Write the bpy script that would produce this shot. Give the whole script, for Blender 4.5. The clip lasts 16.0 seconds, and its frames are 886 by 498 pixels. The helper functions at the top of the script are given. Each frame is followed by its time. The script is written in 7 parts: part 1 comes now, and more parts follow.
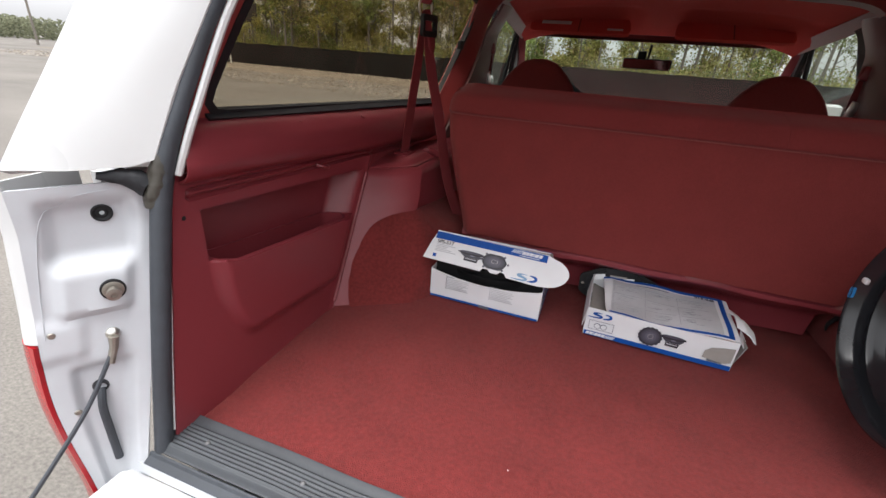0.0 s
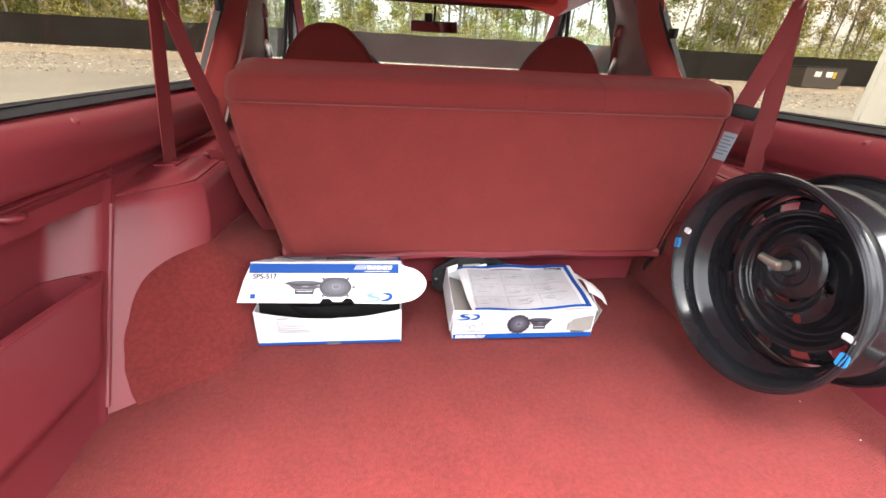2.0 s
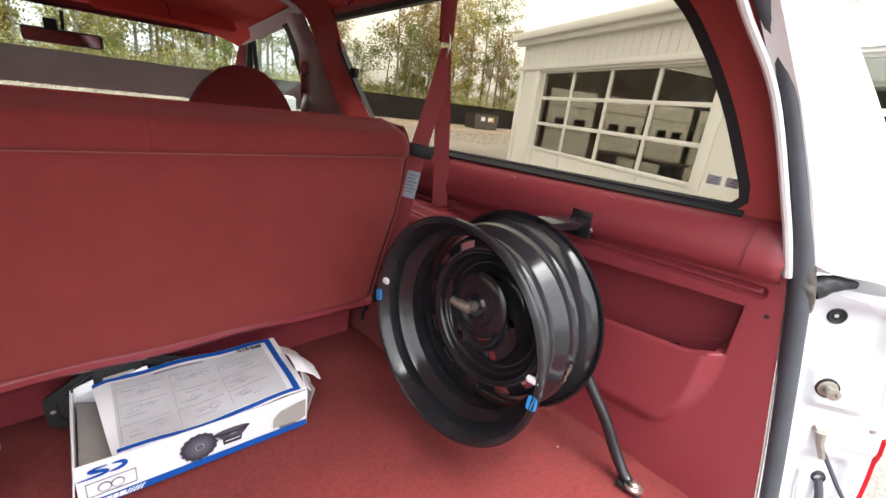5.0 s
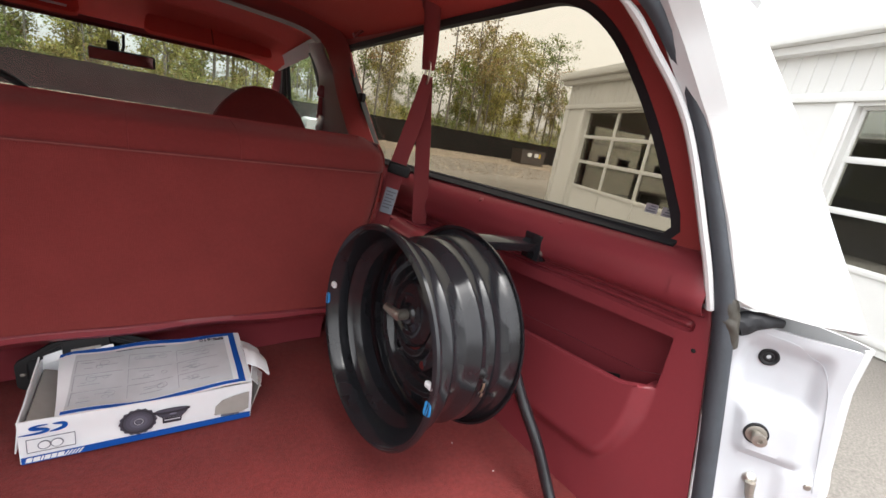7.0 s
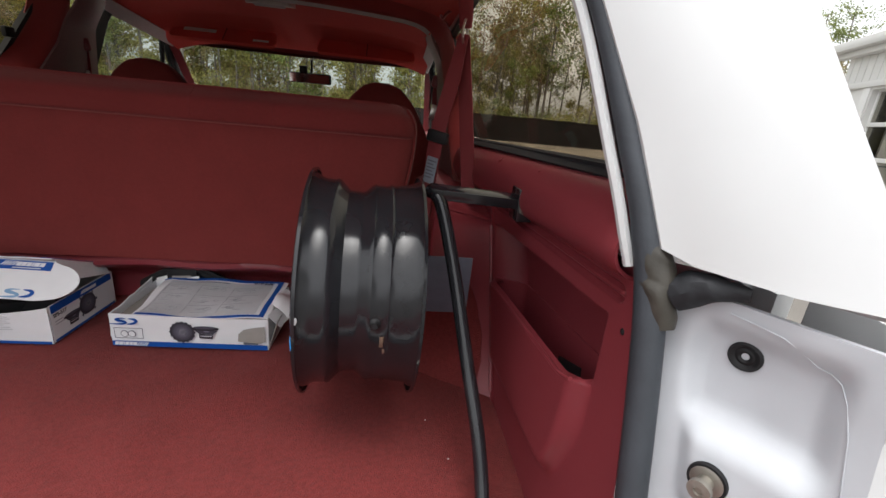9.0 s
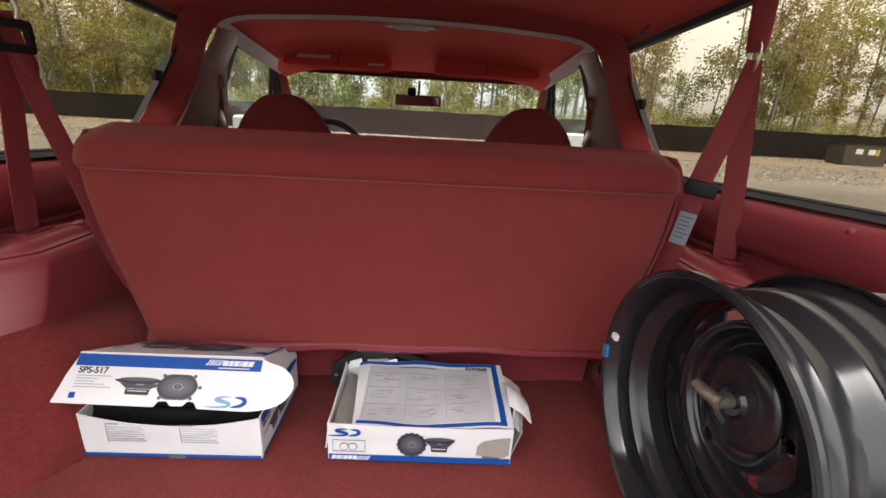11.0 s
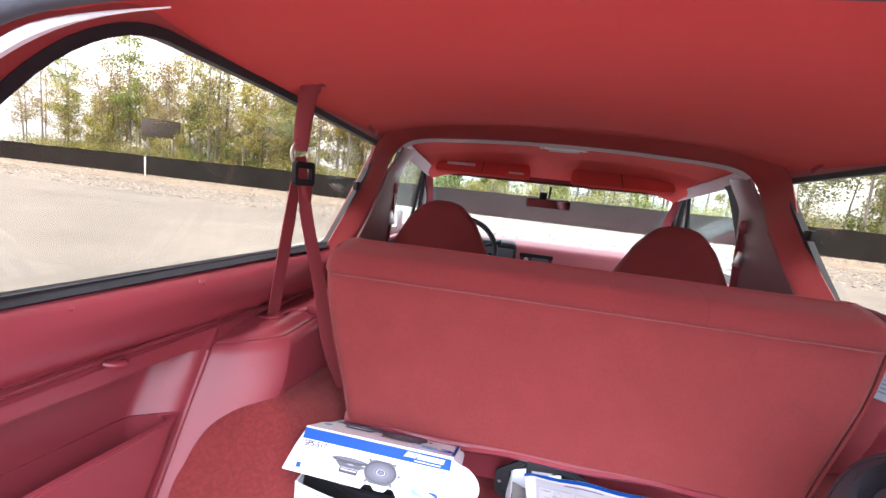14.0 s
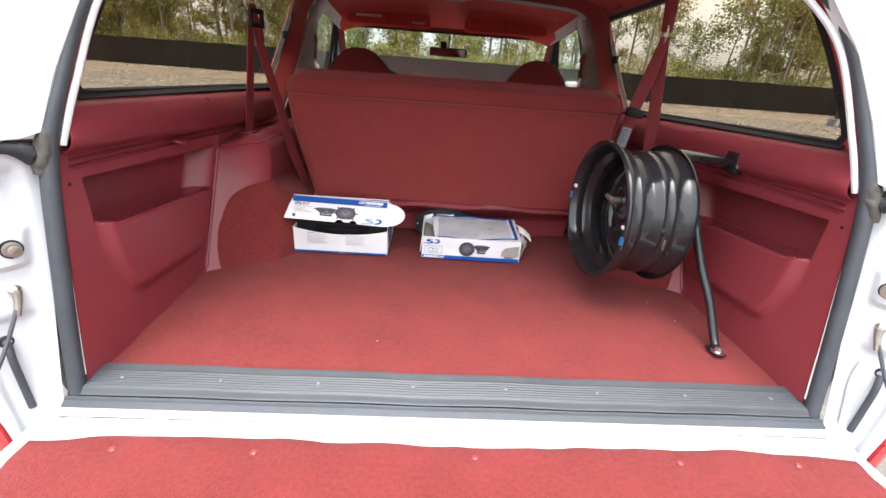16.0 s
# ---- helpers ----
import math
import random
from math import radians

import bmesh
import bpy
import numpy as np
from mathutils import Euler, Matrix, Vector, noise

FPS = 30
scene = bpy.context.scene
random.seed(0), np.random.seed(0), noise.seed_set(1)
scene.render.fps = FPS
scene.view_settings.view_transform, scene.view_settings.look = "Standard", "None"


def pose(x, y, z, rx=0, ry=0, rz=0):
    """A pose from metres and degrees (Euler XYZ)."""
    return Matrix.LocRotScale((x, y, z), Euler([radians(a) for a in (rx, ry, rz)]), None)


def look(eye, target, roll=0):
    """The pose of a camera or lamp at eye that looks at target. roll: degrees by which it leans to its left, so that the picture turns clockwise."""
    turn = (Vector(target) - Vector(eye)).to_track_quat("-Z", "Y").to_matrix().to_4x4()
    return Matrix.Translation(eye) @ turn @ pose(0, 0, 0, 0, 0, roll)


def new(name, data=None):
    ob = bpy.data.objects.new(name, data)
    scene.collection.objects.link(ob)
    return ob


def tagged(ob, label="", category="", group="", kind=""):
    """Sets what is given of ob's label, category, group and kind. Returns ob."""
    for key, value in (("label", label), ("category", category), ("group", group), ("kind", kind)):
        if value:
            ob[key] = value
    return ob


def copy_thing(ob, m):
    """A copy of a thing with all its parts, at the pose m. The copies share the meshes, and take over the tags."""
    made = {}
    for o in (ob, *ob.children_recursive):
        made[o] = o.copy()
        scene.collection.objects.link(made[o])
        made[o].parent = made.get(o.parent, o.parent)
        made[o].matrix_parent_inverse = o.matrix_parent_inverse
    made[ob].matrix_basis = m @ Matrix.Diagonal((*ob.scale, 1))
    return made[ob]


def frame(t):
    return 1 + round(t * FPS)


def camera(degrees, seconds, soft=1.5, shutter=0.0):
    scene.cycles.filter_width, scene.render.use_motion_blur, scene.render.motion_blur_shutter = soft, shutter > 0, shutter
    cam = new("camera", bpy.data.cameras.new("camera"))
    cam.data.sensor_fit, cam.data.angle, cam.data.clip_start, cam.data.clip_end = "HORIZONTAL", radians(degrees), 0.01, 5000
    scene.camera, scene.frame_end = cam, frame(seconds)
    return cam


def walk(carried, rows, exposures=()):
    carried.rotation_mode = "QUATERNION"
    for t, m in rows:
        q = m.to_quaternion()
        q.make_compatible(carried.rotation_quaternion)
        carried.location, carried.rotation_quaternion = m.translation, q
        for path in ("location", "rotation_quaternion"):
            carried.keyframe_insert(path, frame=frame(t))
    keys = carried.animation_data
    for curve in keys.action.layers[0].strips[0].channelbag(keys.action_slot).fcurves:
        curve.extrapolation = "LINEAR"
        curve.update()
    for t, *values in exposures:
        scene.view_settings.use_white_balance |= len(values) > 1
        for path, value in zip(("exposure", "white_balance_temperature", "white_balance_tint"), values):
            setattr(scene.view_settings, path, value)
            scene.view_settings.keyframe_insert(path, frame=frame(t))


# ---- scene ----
cam = camera(92.9, 16.0)
# The truck stands nose-up on the lot: its own frame is turned by CAR.
CAR = pose(0, 0, 0, 0.9, 0, 0)
# Sizes of the cab ahead of the roof hoop are laid out in their own frame.
CAB = Matrix.Translation((0, 1.672 - 1.61 * 1.14, 1.16 - 1.15 * 1.10)) @ Matrix.Diagonal((1.11, 1.14, 1.10, 1))
PATH = [
    (0, (-0.1734, -0.3905, 1.4627), (-0.7443, 1.3368, 0.6318), 4.29),
    (0.5, (-0.1957, -0.3332, 1.4511), (-0.5234, 1.4424, 0.5909), 3.62),
    (1, (-0.2602, -0.2600, 1.4523), (-0.3145, 1.5302, 0.5623), 2.35),
    (1.5, (-0.2875, -0.1869, 1.4519), (-0.1474, 1.5739, 0.5139), 2.35),
    (2, (-0.2534, -0.1546, 1.4614), (0.0094, 1.6097, 0.5569), 3.31),
    (2.5, (-0.2188, -0.1378, 1.4504), (0.2030, 1.6190, 0.5926), 4.15),
    (3, (-0.1957, -0.1138, 1.4504), (0.3991, 1.6170, 0.6437), 4.90),
    (3.5, (-0.1765, -0.1047, 1.4661), (0.5845, 1.5814, 0.7057), 5.28),
    (4, (-0.1234, -0.1055, 1.4813), (0.8269, 1.5052, 0.7723), 5.26),
    (4.5, (-0.0796, -0.0546, 1.4732), (1.0696, 1.4353, 0.7954), 6.13),
    (5, (-0.0549, -0.0129, 1.4557), (1.2494, 1.3535, 0.7986), 7.82),
    (5.2, (-0.0465, -0.0049, 1.4563), (1.2954, 1.3262, 0.8027), 8.30),
    (7.3, (0.1083, -0.2077, 1.4599), (1.1784, 1.4014, 0.9445), 11.59),
    (7.5, (0.1376, -0.2410, 1.4623), (1.1186, 1.4295, 0.9653), 12.09),
    (8, (0.2414, -0.3106, 1.4412), (0.9650, 1.4852, 0.9399), 11.58),
    (8.5, (0.4410, -0.3379, 1.4044), (0.8789, 1.5292, 0.8369), 8.16),
    (9, (0.5257, -0.2913, 1.3970), (0.7889, 1.5899, 0.7710), 5.58),
    (9.5, (0.4794, -0.2549, 1.3969), (0.6166, 1.6366, 0.7617), 4.80),
    (9.7, (0.4288, -0.2513, 1.4017), (0.5321, 1.6415, 0.7642), 4.61),
    (11.8, (-0.0674, 0.1041, 1.5119), (0.0349, 2.0190, 0.9437), 2.36),
    (12, (-0.0790, 0.0939, 1.5318), (-0.0233, 2.0200, 0.9962), 2.26),
    (12.5, (-0.1395, 0.0726, 1.5624), (-0.1967, 2.0187, 1.1048), 2.46),
    (13, (-0.1931, 0.0477, 1.5687), (-0.3605, 1.9989, 1.1631), 2.39),
    (13.5, (-0.1978, 0.0018, 1.5626), (-0.4645, 1.9522, 1.2096), 3.74),
    (14, (-0.1638, -0.1010, 1.5461), (-0.4799, 1.8510, 1.2464), 6.08),
    (14.5, (-0.0939, -0.2253, 1.5395), (-0.4063, 1.7175, 1.1816), 7.13),
    (15, (0.0134, -0.4208, 1.5113), (-0.2769, 1.5033, 1.0492), 6.80),
    (15.5, (0.0539, -0.6673, 1.5074), (-0.0967, 1.2280, 0.8866), 6.00),
    (16, (-0.1027, -0.7228, 1.4599), (0.0025, 1.0970, 0.6369), 4.26),
]
EXPOSURES = [(t, stops + 0.38, kelvin, tint) for t, stops, kelvin, tint in (
    (0.0, -0.08, 6450, 11), (0.5, 0.1, 6450, 11), (1.0, 0.62, 6500, 10), (1.5, 1.10, 6500, 10), (2.0, 1.44, 6520, 10), (2.5, 1.48, 6550, 10), (3.5, 1.60, 6480, 10), (4.5, 1.25, 6450, 10), (5.0, 0.95, 6500, 10),
    (7.5, 0.25, 6500, 10), (8.5, -0.15, 6500, 10), (9.0, -0.35, 6500, 10), (9.7, -0.3, 6550, 10), (12.0, 1.45, 6800, 10), (13.0, 1.65, 6600, 10), (13.5, 1.70, 6050, 14), (14.0, 1.85, 5700, 17), (14.5, 1.95, 5500, 20),
    (15.0, 1.8, 5600, 20), (15.5, 1.35, 6050, 16), (16.0, 0.75, 6400, 11))]
walk(cam, [(t, CAR @ look(eye, target, roll)) for t, eye, target, roll in PATH], EXPOSURES)

# ---- sky and sun: a bright overcast day ----
world = bpy.data.worlds.new("overcast")
scene.world = world
world.use_nodes = True
wn, wl = world.node_tree.nodes, world.node_tree.links
sky = wn.new("ShaderNodeTexSky")
sky.sky_type = "NISHITA"
sky.sun_disc = False
sky.sun_elevation, sky.sun_rotation = radians(76), radians(190)
sky.air_density, sky.dust_density, sky.ozone_density = 1.0, 6.0, 1.0
grey = wn.new("ShaderNodeHueSaturation")
grey.inputs["Saturation"].default_value = 0.12
grey.inputs["Value"].default_value = 3.5
wl.new(sky.outputs[0], grey.inputs["Color"])
veil = wn.new("ShaderNodeMix")  # the even white of a closed cloud cover over the clear-sky gradient
veil.data_type = "RGBA"
veil.inputs["Factor"].default_value = 0.5
veil.inputs["B"].default_value = (7.6, 7.7, 7.9, 1)
wl.new(grey.outputs[0], veil.inputs["A"])
wl.new(veil.outputs["Result"], wn["Background"].inputs[0])
wn["Background"].inputs[1].default_value = 0.15
sun = new("sun", bpy.data.lights.new("sun", "SUN"))
sun.data.energy, sun.data.angle, sun.data.color = 0.9, radians(50), (1.0, 0.96, 0.9)
sun.matrix_world = pose(0, 0, 30, 14, 0, 10)

# ---- materials ----


def material(name, color, rough=0.6, metal=0.0, scale=40.0, vary=0.12, bump=0.0, bump_scale=None, coat=0.0, sheen=0.0, spec=0.5, big=3.0, big_vary=0.08, stretch=(1, 1, 1)):
    """A procedural surface: base colour varied at two scales, roughness variation and fine relief."""
    m = bpy.data.materials.new(name)
    m.use_nodes = True
    n, l = m.node_tree.nodes, m.node_tree.links
    b = n["Principled BSDF"]
    b.inputs["Roughness"].default_value, b.inputs["Metallic"].default_value = rough, metal
    b.inputs["Specular IOR Level"].default_value = spec
    b.inputs["Coat Weight"].default_value, b.inputs["Coat Roughness"].default_value = coat, 0.12
    b.inputs["Sheen Weight"].default_value = sheen
    co = n.new("ShaderNodeTexCoord")
    mp = n.new("ShaderNodeMapping")
    mp.inputs["Scale"].default_value = stretch
    l.new(co.outputs["Object"], mp.inputs[0])
    fine, wide = n.new("ShaderNodeTexNoise"), n.new("ShaderNodeTexNoise")
    fine.inputs["Scale"].default_value, fine.inputs["Detail"].default_value = scale, 4
    wide.inputs["Scale"].default_value, wide.inputs["Detail"].default_value = big, 3
    for t in (fine, wide):
        l.new(mp.outputs[0], t.inputs["Vector"])
    add = n.new("ShaderNodeMath")
    add.operation = "MULTIPLY_ADD"
    add.inputs[1].default_value, add.inputs[2].default_value = 2 * vary, 1 - vary
    l.new(fine.outputs[0], add.inputs[0])
    add2 = n.new("ShaderNodeMath")
    add2.operation = "MULTIPLY_ADD"
    add2.inputs[1].default_value, add2.inputs[2].default_value = 4 * big_vary, -2 * big_vary
    l.new(wide.outputs[0], add2.inputs[0])
    tot = n.new("ShaderNodeMath")
    l.new(add.outputs[0], tot.inputs[0])
    l.new(add2.outputs[0], tot.inputs[1])
    mix = n.new("ShaderNodeVectorMath")
    mix.operation = "SCALE"
    mix.inputs[0].default_value = color
    l.new(tot.outputs[0], mix.inputs["Scale"])
    l.new(mix.outputs[0], b.inputs["Base Color"])
    if bump:
        rel = n.new("ShaderNodeTexNoise")
        rel.inputs["Scale"].default_value, rel.inputs["Detail"].default_value = bump_scale or scale * 3, 3
        l.new(mp.outputs[0], rel.inputs["Vector"])
        bp = n.new("ShaderNodeBump")
        bp.inputs["Strength"].default_value, bp.inputs["Distance"].default_value = bump, 0.004
        l.new(rel.outputs[0], bp.inputs["Height"])
        l.new(bp.outputs[0], b.inputs["Normal"])
    rr = n.new("ShaderNodeMath")
    rr.operation = "MULTIPLY_ADD"
    rr.inputs[1].default_value, rr.inputs[2].default_value = 0.16, rough - 0.08
    l.new(wide.outputs[0], rr.inputs[0])
    l.new(rr.outputs[0], b.inputs["Roughness"])
    return m


def glass(name, tint, rough=0.0):
    """A thin pane: mostly clear with its tint, and a Fresnel gloss."""
    m = bpy.data.materials.new(name)
    m.use_nodes = True
    n, l = m.node_tree.nodes, m.node_tree.links
    n.remove(n["Principled BSDF"])
    tr, gl, mx = n.new("ShaderNodeBsdfTransparent"), n.new("ShaderNodeBsdfGlossy"), n.new("ShaderNodeMixShader")
    lw, pw, mul = n.new("ShaderNodeLayerWeight"), n.new("ShaderNodeMath"), n.new("ShaderNodeMath")
    pw.operation, mul.operation = "POWER", "MULTIPLY_ADD"
    pw.inputs[1].default_value = 3.5
    mul.inputs[1].default_value, mul.inputs[2].default_value = 0.22, 0.02
    lw.inputs[0].default_value = 0.5
    tr.inputs[0].default_value = (*tint, 1)
    gl.inputs["Roughness"].default_value = rough
    l.new(lw.outputs["Facing"], pw.inputs[0])
    l.new(pw.outputs[0], mul.inputs[0])
    l.new(mul.outputs[0], mx.inputs[0])
    l.new(tr.outputs[0], mx.inputs[1])
    l.new(gl.outputs[0], mx.inputs[2])
    l.new(mx.outputs[0], n["Material Output"].inputs[0])
    return m


VINYL = material("burgundy_vinyl", (0.205, 0.0335, 0.042), 0.31, scale=220, vary=0.06, bump=0.12, bump_scale=900, spec=0.4, big=2.5, big_vary=0.06)
CARPET = material("red_carpet", (0.168, 0.0270, 0.0260), 0.95, scale=120, vary=0.36, bump=1.0, bump_scale=430, sheen=0.05, spec=0.1, big=9, big_vary=0.11)
NAP = material("red_backing_cloth", (0.187, 0.0345, 0.0328), 0.95, scale=150, vary=0.11, bump=0.45, bump_scale=600, sheen=0.05, spec=0.1, big=14, big_vary=0.06)
VELOUR = material("red_velour", (0.160, 0.0262, 0.0255), 0.9, scale=140, vary=0.10, bump=0.35, bump_scale=700, sheen=0.10, spec=0.12, big=4, big_vary=0.09)
# lighter copy of VINYL; window light on the upper trim is in the colour
LITVINYL = material("lit_burgundy_vinyl", (0.30, 0.048, 0.046), 0.42, scale=220, vary=0.06, bump=0.12, bump_scale=900, spec=0.4, big=2.5, big_vary=0.06)
PIPING = material("red_piping", (0.205, 0.048, 0.045), 0.8, scale=200, vary=0.2)
# cab headliner red raised to stand in for the daylight falling on it
LITLINER = material("daylit_red_headliner_cloth", (0.64, 0.092, 0.080), 0.9, scale=300, vary=0.06, bump=0.3, bump_scale=900, sheen=0.02, spec=0.15, big=1.5, big_vary=0.05)
HEADLINER = material("red_headliner_cloth", (0.53, 0.078, 0.071), 0.95, scale=300, vary=0.06, bump=0.3, bump_scale=900, sheen=0.02, spec=0.1, big=1.5, big_vary=0.05)
BELT = material("burgundy_webbing", (0.195, 0.032, 0.036), 0.7, scale=300, vary=0.12, bump=0.3, bump_scale=700, spec=0.3)
WHITE = material("white_paint", (0.57, 0.58, 0.585), 0.28, scale=14, vary=0.03, coat=0.3, spec=0.5, big=1.3, big_vary=0.03)
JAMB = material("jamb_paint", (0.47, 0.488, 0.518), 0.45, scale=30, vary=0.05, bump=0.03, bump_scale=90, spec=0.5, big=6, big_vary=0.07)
RUBBER = material("dark_rubber", (0.018, 0.019, 0.022), 0.6, scale=60, vary=0.2, bump=0.15, big=8, big_vary=0.2, spec=0.3)
SEAL = material("slate_rubber_seal", (0.037, 0.043, 0.052), 0.6, scale=50, vary=0.2, bump=0.12, big=10, big_vary=0.18)
SILLMAT = material("grey_sill_plastic", (0.040, 0.045, 0.051), 0.5, scale=60, vary=0.15, bump=0.1, big=9, big_vary=0.15)
STEEL = material("black_painted_steel", (0.0135, 0.014, 0.0165), 0.17, scale=35, vary=0.3, bump=0.04, bump_scale=60, coat=0.15, spec=0.38, big=7, big_vary=0.3)
TAGCARD = material("blue_grey_card", (0.22, 0.25, 0.29), 0.5, scale=60, vary=0.1)
PALEBLUE = material("pale_blue_print", (0.16, 0.30, 0.48), 0.45, scale=60, vary=0.05)
SILVER = material("silver_print", (0.45, 0.46, 0.48), 0.38, scale=30, vary=0.10, bump=0.10, bump_scale=22, big=10, big_vary=0.10)
PRINT = [material("speaker_print_tone", c, 0.45, scale=90, vary=0.08) for c in ((0.022, 0.022, 0.030), (0.050, 0.050, 0.066), (0.095, 0.094, 0.125), (0.17, 0.17, 0.22), (0.46, 0.46, 0.50), (0.068, 0.068, 0.092))]
RUST = material("rusty_primer", (0.13, 0.075, 0.05), 0.8, scale=120, vary=0.4, bump=0.2)
GREYTAPE = material("grey_tape", (0.046, 0.042, 0.035), 0.40, scale=60, vary=0.3, bump=0.35, bump_scale=50, spec=0.4, big=18, big_vary=0.12)
CHROME = material("bright_metal", (0.62, 0.60, 0.56), 0.3, metal=1.0, scale=60, vary=0.2)
DULL = material("dull_zinc", (0.31, 0.29, 0.255), 0.5, metal=0.8, scale=90, vary=0.3)
SCREW = material("weathered_screw", (0.16, 0.16, 0.165), 0.6, metal=0.3, scale=90, vary=0.3)
GREYTRIM = material("light_grey_trim", (0.45, 0.43, 0.44), 0.55, scale=90, vary=0.05, bump=0.06)
# burgundy pillar trim with the side light's sheen greyed into its colour
SIDELIT = material("sidelit_burgundy_trim", (0.200, 0.115, 0.120), 0.38, scale=120, vary=0.08, bump=0.06, big=3, big_vary=0.2)
BLACK = material("black_plastic", (0.012, 0.012, 0.013), 0.55, spec=0.25, scale=90, vary=0.2, bump=0.08)
CARD = material("white_printed_card", (0.66, 0.67, 0.69), 0.45, scale=25, vary=0.03, bump=0.05, bump_scale=30, big=9, big_vary=0.05)
CARDIN = material("grey_card", (0.27, 0.252, 0.235), 0.8, scale=80, vary=0.1)
BLUE = material("blue_print", (0.004, 0.062, 0.29), 0.55, spec=0.25, scale=60, vary=0.05)
DARKINK = material("dark_print", (0.028, 0.028, 0.036), 0.6, scale=60, vary=0.2, spec=0.2)
INK = material("grey_print", (0.10, 0.11, 0.14), 0.5, scale=60, vary=0.2)
FAINTINK = material("faint_print", (0.46, 0.47, 0.49), 0.5, scale=60, vary=0.1)
PALEINK = material("pale_print", (0.30, 0.31, 0.34), 0.5, scale=60, vary=0.1)
TAPE = material("blue_tape", (0.02, 0.25, 0.60), 0.5, scale=80, vary=0.1)
LENS = material("red_lamp_lens", (0.42, 0.012, 0.018), 0.15, scale=30, vary=0.08, coat=0.6)
ASPHALT = material("pale_worn_asphalt", (0.158, 0.147, 0.133), 0.95, scale=65, vary=0.55, bump=0.8, bump_scale=110, spec=0.12, big=0.28, big_vary=0.26, stretch=(0.8, 1.2, 1))
FENCE = material("dark_screen_cloth", (0.020, 0.019, 0.018), 0.95, scale=3, vary=0.3, bump=0.1, big=0.5, big_vary=0.25, spec=0.05)
BARK = material("grey_bark", (0.19, 0.17, 0.145), 0.9, scale=12, vary=0.3, bump=0.5)
SIDING = material("white_siding", (0.72, 0.72, 0.70), 0.5, scale=6, vary=0.03, big=0.6, big_vary=0.03)
BIN = material("brown_painted_steel", (0.055, 0.045, 0.04), 0.6, scale=8, vary=0.2)
PINKDASH = material("rose_dash_vinyl", (0.44, 0.13, 0.145), 0.5, scale=120, vary=0.06, bump=0.1)
TINTED = glass("tinted_glass", (0.66, 0.625, 0.555))
SHOPGLASS = glass("garage_glass", (0.62, 0.60, 0.57))
CLEAR = glass("clear_glass", (0.76, 0.795, 0.76))
MIRROR = material("mirror_face", (0.8, 0.8, 0.8), 0.08, metal=1.0, vary=0.0, big_vary=0.0)


def strewn_material(name, color):
    """Small loose pieces, each of its own shade."""
    m = material(name, color, 0.9, scale=20, vary=0.1, spec=0.15)
    n, l = m.node_tree.nodes, m.node_tree.links
    geo, ramp = n.new("ShaderNodeNewGeometry"), n.new("ShaderNodeValToRGB")
    ramp.color_ramp.elements[0].color = (color[0] * 0.25, color[1] * 0.22, color[2] * 0.2, 1)
    ramp.color_ramp.elements[1].color = (color[0] * 1.9, color[1] * 1.95, color[2] * 2.0, 1)
    l.new(geo.outputs["Random Per Island"], ramp.inputs[0])
    l.new(ramp.outputs[0], n["Principled BSDF"].inputs["Base Color"])
    return m


def leaf_material(name, color):
    m = material(name, color, 0.6, scale=2, vary=0.1, spec=0.2)
    n, l = m.node_tree.nodes, m.node_tree.links
    geo = n.new("ShaderNodeNewGeometry")
    hue = n.new("ShaderNodeHueSaturation")
    ramp = n.new("ShaderNodeMath")
    ramp.operation = "MULTIPLY_ADD"
    ramp.inputs[1].default_value, ramp.inputs[2].default_value = 0.8, 0.6
    l.new(geo.outputs["Random Per Island"], ramp.inputs[0])
    hue.inputs["Color"].default_value = (*color, 1)
    l.new(ramp.outputs[0], hue.inputs["Value"])
    b = n["Principled BSDF"]
    l.new(hue.outputs[0], b.inputs["Base Color"])
    # thin leaves let part of the daylight through
    thin, mix = n.new("ShaderNodeBsdfTranslucent"), n.new("ShaderNodeMixShader")
    mix.inputs[0].default_value = 0.5
    l.new(hue.outputs[0], thin.inputs["Color"])
    l.new(b.outputs[0], mix.inputs[1])
    l.new(thin.outputs[0], mix.inputs[2])
    l.new(mix.outputs[0], n["Material Output"].inputs[0])
    return m


LEAF = [leaf_material("yellow_green_leaves", (0.34, 0.315, 0.105)), leaf_material("green_leaves", (0.215, 0.255, 0.085)), leaf_material("ochre_leaves", (0.30, 0.245, 0.120))]

# ---- mesh helpers ----


def mesh_of(bm, name, mat, smooth=True, sharp=35):
    me = bpy.data.meshes.new(name)
    bmesh.ops.recalc_face_normals(bm, faces=bm.faces)
    for f in bm.faces:
        f.smooth = smooth
    for e in bm.edges:
        if len(e.link_faces) == 2:
            e.smooth = e.calc_face_angle(0) < radians(sharp)
    bm.to_mesh(me)
    bm.free()
    me.materials.append(mat)
    return me


def part(name, bm, mat, parent, label="", smooth=True, sharp=35):
    """One mesh object under a thing or a part."""
    ob = new(name, mesh_of(bm, name, mat, smooth, sharp))
    if parent:
        ob.parent = parent
    if label:
        tagged(ob, label)
    return ob


def thing(name, label, category, kind="", group="", at=None, car=True):
    """An empty at the base of a thing."""
    ob = new(name)
    ob.empty_display_size = 0.05
    ob.matrix_basis = (CAR if car else Matrix()) @ (at if at is not None else Matrix())
    return tagged(ob, label, category, group, kind)


